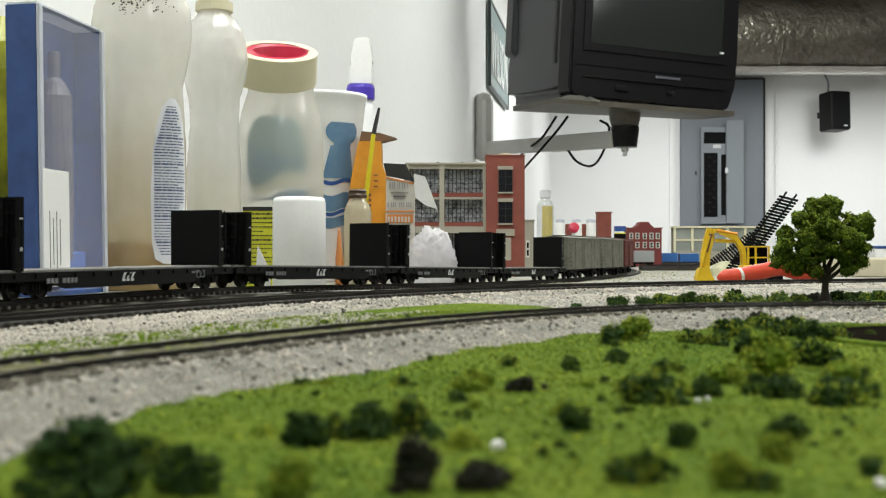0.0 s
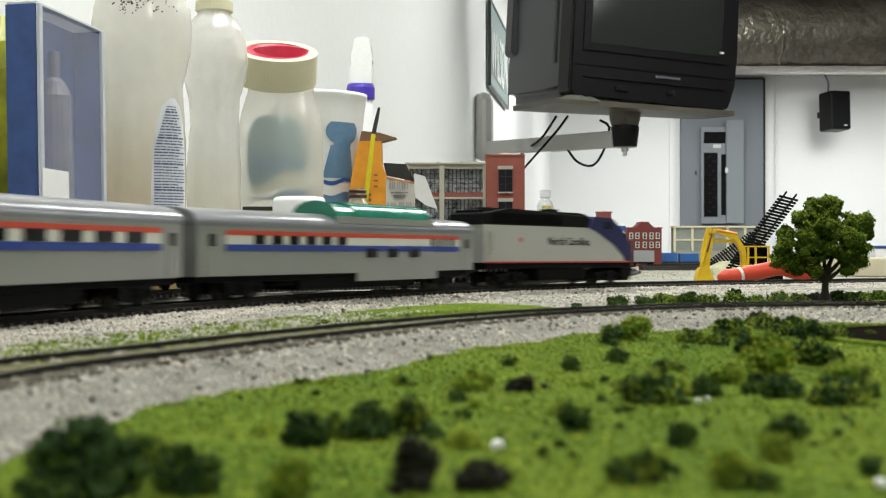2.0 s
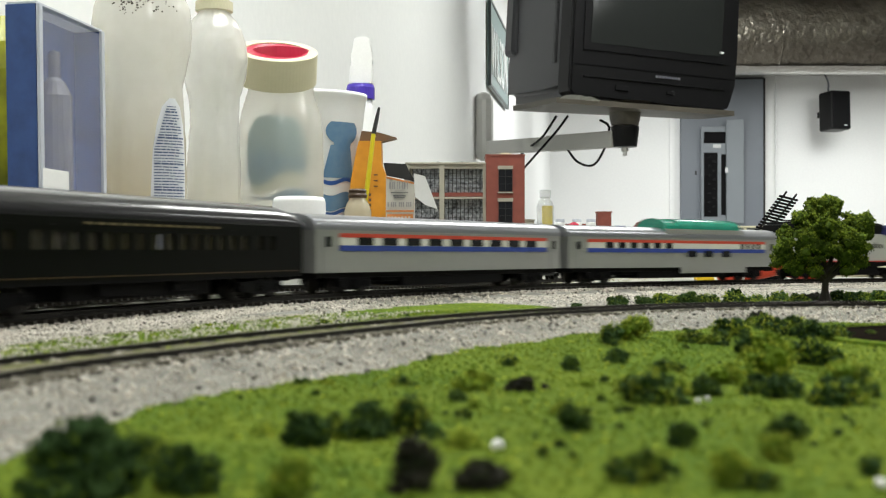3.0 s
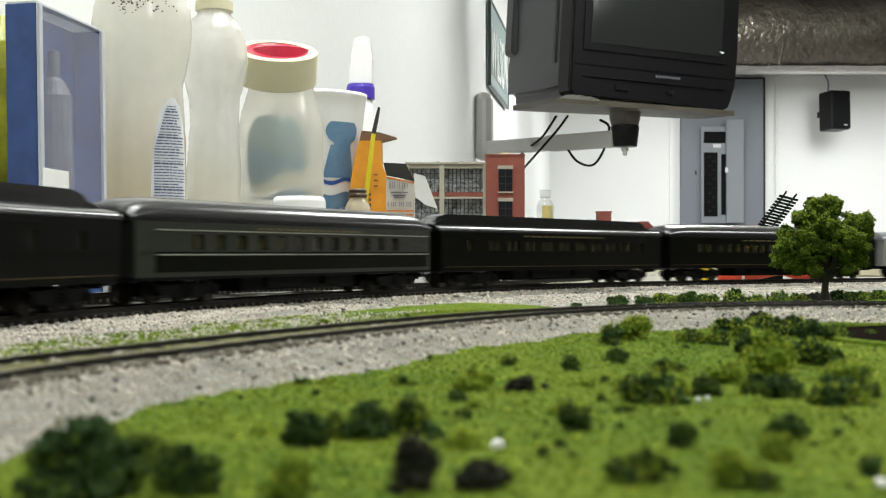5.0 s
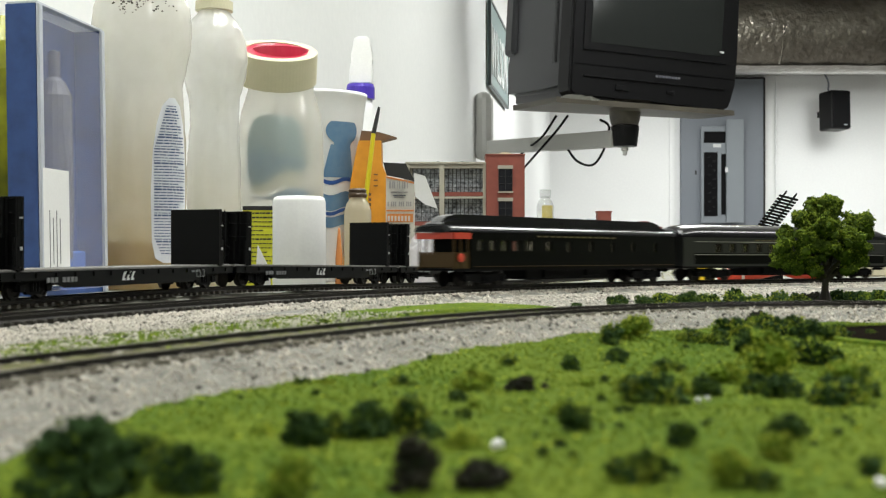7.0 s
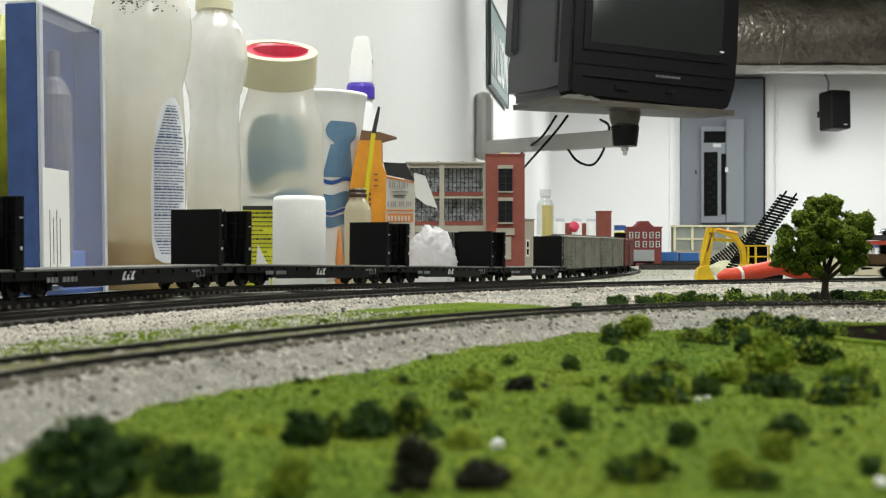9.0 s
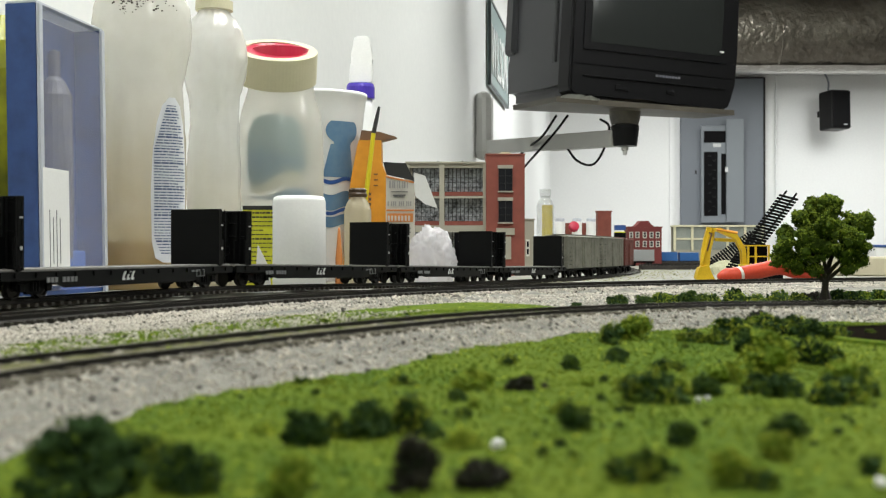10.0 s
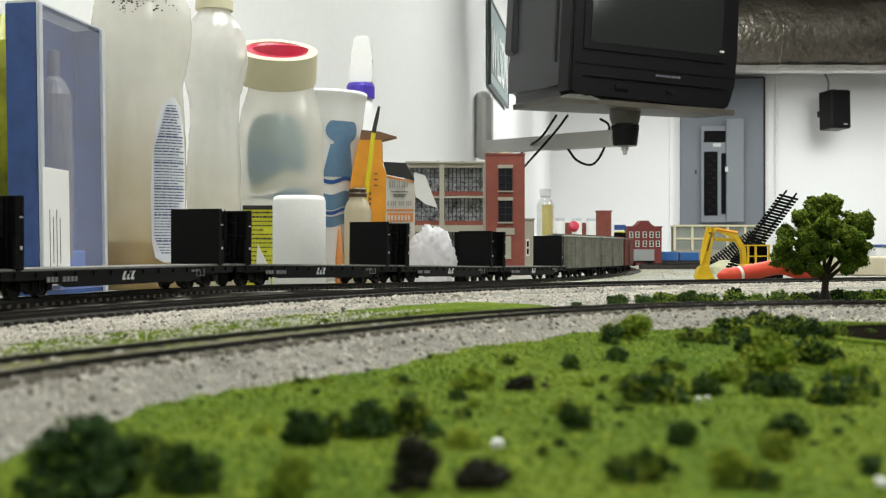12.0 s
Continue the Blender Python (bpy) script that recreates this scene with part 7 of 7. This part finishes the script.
bushes([(0.23551, 0.76514, 0.01493, 0.00597, "mid"), (0.24775, 0.77423, 0.01511, 0.00604, "burnt"), (0.26739, 0.77423, 0.02115, 0.00755, "dark"), (0.28666, 0.79307, 0.01702, 0.00542, "mid"), (0.30233, 0.80283, 0.01723, 0.00627, "mid"), (0.1483, 0.73083, 0.01426, 0.00642, "mid")])
for i in range(70):
    x, y = rb.uniform(-0.04, 0.16), rb.uniform(0.09, 0.40)
    if kind_at(x, y) == "grass" and abs(x) < 0.42 * y:
        bush(x, y, rb.uniform(0.0015, 0.004), rb.uniform(0.001, 0.0025), rb.choice(("dark", "mid", "light", "mid", "light", "mid")))


def model_tree():
    t = thing("model_tree", pose(0.25259, 0.766, -0.008), "model tree with a ragged bright green foam crown and dark trunk", "tree")
    k = 0.00037
    q = lambda x, y, dy=0.0: Vector(((x - 1460) * k, dy, 0.0323 + (446.8 - y) * k))
    part("trunk", tube([q(1460, 533), q(1460, 515), q(1461, 497), q(1463, 475)], [12 * k, 6.5 * k, 5.5 * k, 5 * k], 10), M_BARK, t)
    limbs = [((1461, 500), (1440, 482), (1410, 466), 0.004), ((1462, 498), (1485, 480), (1512, 455), 0.002), ((1462, 485), (1455, 455), (1440, 420), -0.004), ((1463, 480), (1478, 450), (1485, 410), 0.006), ((1461, 492), (1445, 470), (1425, 440), -0.008), ((1462, 488), (1480, 465), (1500, 430), -0.008)]
    for a, b, c, dy in limbs:
        part("limb", tube([q(*a), q(*b, dy * 0.6), q(*c, dy)], [5 * k, 3.2 * k, 2 * k], 8), M_BARK, t)
    rt = random.Random(5)
    lobes = [(1402, 438, 0, 32), (1385, 455, 0.004, 20), (1432, 398, -0.004, 34), (1462, 372, 0, 24), (1495, 405, 0.0, 36), (1524, 398, 0.002, 20), (1515, 440, -0.002, 26), (1470, 430, -0.010, 36), (1428, 444, -0.008, 30), (1468, 425, 0.012, 40), (1408, 468, 0.0, 20), (1492, 450, -0.004, 20), (1440, 365, 0.002, 16)]
    lobes += [(1380, 436, -0.004, 12), (1392, 414, 0.003, 14), (1415, 384, 0.0, 14), (1462, 356, 0.0, 12), (1480, 362, 0.004, 14), (1532, 388, 0.0, 11), (1534, 412, 0.003, 12), (1526, 462, 0.0, 11), (1440, 478, -0.004, 12), (1505, 476, 0.002, 12), (1450, 400, -0.014, 20), (1500, 424, -0.012, 18), (1416, 422, -0.012, 18)]
    crown = part("crown", bmesh.new(), M_LEAFSHADE, t, "ragged green foam foliage")
    bm = bmesh.new()
    flecks, shade = [], []
    for lx, ly, dy, lr in lobes:
        c = q(lx, ly, dy)
        for i in range(int(10 + lr * 1.5)):
            v = Vector((rt.gauss(0, 1), rt.gauss(0, 1), rt.gauss(0, 1))).normalized() * rt.uniform(0.45, 1.0)
            s = c + Vector((v.x, v.y * 0.9, v.z * 0.85)) * lr * k
            cr = k * rt.uniform(3.0, 7.5)
            clump(bm, s, cr, rt, 0.9, 1, 0.9)
            # Upward crumbs get the light tone, the rest the dark: top light painted in.
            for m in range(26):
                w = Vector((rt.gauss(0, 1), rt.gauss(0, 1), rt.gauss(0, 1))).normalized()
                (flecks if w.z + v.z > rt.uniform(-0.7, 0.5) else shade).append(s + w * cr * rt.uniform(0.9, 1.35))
    bm.to_mesh(crown.data)
    bm.free()
    tagged(grains("leaf_layer", flecks, 0.00062, M_LEAFLIT, t, rt, 1.0), kind="stuff")
    tagged(grains("leaf_layer", shade, 0.00062, M_LEAFSHADE, t, rt, 1.0), kind="stuff")


model_tree()

# a round black dish let into the turf
pit = thing("black_round_dish", pose(*DISH, -0.0040), "round black dish sunk level with the turf", "dish")
part("bowl", lathe([(0, 0.0034), (0.049, 0.0034), (0.0505, 0.0040), (0.052, 0.0040), (0.052, 0.001), (0, 0.001)], 64), M_DISH, pit)
part("rim", lathe([(0.0521, 0.0), (0.0540, 0.001), (0.0532, 0.0038), (0.0521, 0.0042), (0.0521, 0.0)], 64), M_TURF, pit, "turf edge")
for px, py, pr in ((0.00696, 0.14863, 0.0009), (0.04269, 0.19402, 0.0006), (0.04497, 0.19699, 0.0005), (0.04691, 0.12393, 0.0007)):
    pb = thing("white_pebble", pose(px, py, height(px, py) + pr * 0.6), "small white pebble on the turf", "pebble", "pebbles on the turf")
    bm = bmesh.new()
    clump(bm, (0, 0, 0), pr, rb, 0.9, 2, 0.2)
    part("stone", bm, M_WHITEPL, pb, smooth=True)

rs = random.Random(3)
near, far, turf = [], [], []
for i in range(80000):
    x, y = rs.uniform(-0.14, 0.30), rs.uniform(0.10, 0.49)
    if abs(x) > 0.42 * y + 0.02:
        continue
    kd = kind_at(x, y)
    d2, kk = dist_to(FR_S, x, y)
    if kd == "stone" and (d2 > 0.0115 ** 2 or rs.random() < 0.3):
        near.append((x, y, height(x, y) + 0.0001))
    elif kd == "grass":
        strip_side = math.hypot(x - RC[0], y - RC[1]) - RR > -0.15 and x < 0.06
        (near if strip_side and rs.random() < 0.3 else turf).append((x, y, height(x, y) + 0.0001))
for i in range(30000):
    x, y = rs.uniform(-0.06, 0.50), rs.uniform(0.42, 0.98)
    if kind_at(x, y) == "grass" and y > 0.49 and abs(x) < 0.42 * y:
        turf.append((x, y, height(x, y)))
    if kind_at(x, y) == "stone" and math.hypot(x - RC[0], y - RC[1]) - RR < -0.055 and abs(x) < 0.42 * y + 0.02 and dist_to(FR_S, x, y)[0] > 0.0003:
        far.append((x, y, height(x, y) + 0.0001))
for i in range(46000):
    s, dm = rs.uniform(0.2, 1.5), rs.uniform(-0.062, 0.03)
    c = main_at(s)
    u = Vector((c.x - RC[0], c.y - RC[1])).normalized()
    x, y = c.x + u.x * dm, c.y + u.y * dm
    if kind_at(x, y) == "stone" and (abs(dm) > 0.0155 or rs.random() < 0.15):
        far.append((x, y, height(x, y) + 0.0001))
    elif kind_at(x, y) == "grass":
        turf.append((x, y, height(x, y)))
rs.shuffle(near)
rs.shuffle(far)
cut_n, cut_f = len(near) // 14, len(far) // 18
tagged(grains("ballast", near[3 * cut_n:], 0.00052, M_STONE, GROUND, rs), kind="stuff")
tagged(grains("ballast", near[cut_n:3 * cut_n], 0.0009, M_STONE, GROUND, rs), kind="stuff")
tagged(grains("dark_ballast", near[:cut_n], 0.0007, M_STONE_D, GROUND, rs), kind="stuff")
tagged(grains("ballast", far[3 * cut_f:], 0.0009, M_STONE, GROUND, rs), kind="stuff")
tagged(grains("ballast", far[cut_f:3 * cut_f], 0.0014, M_STONE, GROUND, rs), kind="stuff")
tagged(grains("dark_ballast", far[:cut_f], 0.0011, M_STONE_D, GROUND, rs), kind="stuff")
rs.shuffle(turf)
cut = len(turf) // 8
tagged(grains("turf", turf[2 * cut:], 0.00045, M_TURF, GROUND, rs, 0.5), kind="stuff")
tagged(grains("turf_tuft", turf[cut + cut // 2:2 * cut], 0.0005, M_BUSH_L, GROUND, rs, 0.6), kind="stuff")
tagged(grains("turf_crumb", turf[:cut], 0.0005, M_BUSH_M, GROUND, rs, 0.6), kind="stuff")
tagged(grains("dark_crumb", turf[:cut // 10], 0.0006, M_BUSH_D, GROUND, rs, 0.8), kind="stuff")

crumbs = []
for i in range(420):
    q = on_line(SIDING, rs.uniform(1.0, 2.2))
    u = rs.gauss(0.05, 0.035)
    crumbs.append((q.x + abs(u) + 0.016, q.y + rs.uniform(-0.03, 0.03), LOW + 0.0006))
tagged(grains("plaster_crumb", crumbs, 0.0016, M_RUBBLE, GROUND, rs, 0.6), kind="stuff")


# ---- motion ----
RUN = [(0, 0.147), (0.7, 0.436), (1.0, 0.560), (1.5, 0.766), (1.8, 0.896), (2.4, 1.148), (2.5, 1.188), (3.1, 1.434), (4.9, 2.104), (5.5, 2.300), (6.1, 2.490), (6.7, 2.673), (7.2, 2.820), (8.0, 3.064), (8.8, 3.300), (9.0, 3.357), (10, 3.65), (12, 4.22)]


def run_at(t):
    """How far the train's nose has run at t seconds, along a smooth curve."""
    n = len(RUN)
    slope = []
    for i in range(n):
        a, b = RUN[max(0, i - 1)], RUN[min(n - 1, i + 1)]
        slope.append((b[1] - a[1]) / (b[0] - a[0]))
    for i in range(n - 1):
        (t0, s0), (t1, s1) = RUN[i], RUN[i + 1]
        if t <= t1 or i == n - 2:
            h = t1 - t0
            u = (t - t0) / h
            return (2 * u ** 3 - 3 * u * u + 1) * s0 + (u ** 3 - 2 * u * u + u) * h * slope[i] + (3 * u * u - 2 * u ** 3) * s1 + (u ** 3 - u * u) * h * slope[i + 1]


def motions():
    for car, back, base in TRAIN:
        rows = []
        for i in range(91):
            t = i * 4 / FPS
            s = run_at(t) - 0.018 - back
            rows.append((t, between(main_at(s - base / 2), main_at(s + base / 2))))
        walk(car, rows)


motions()
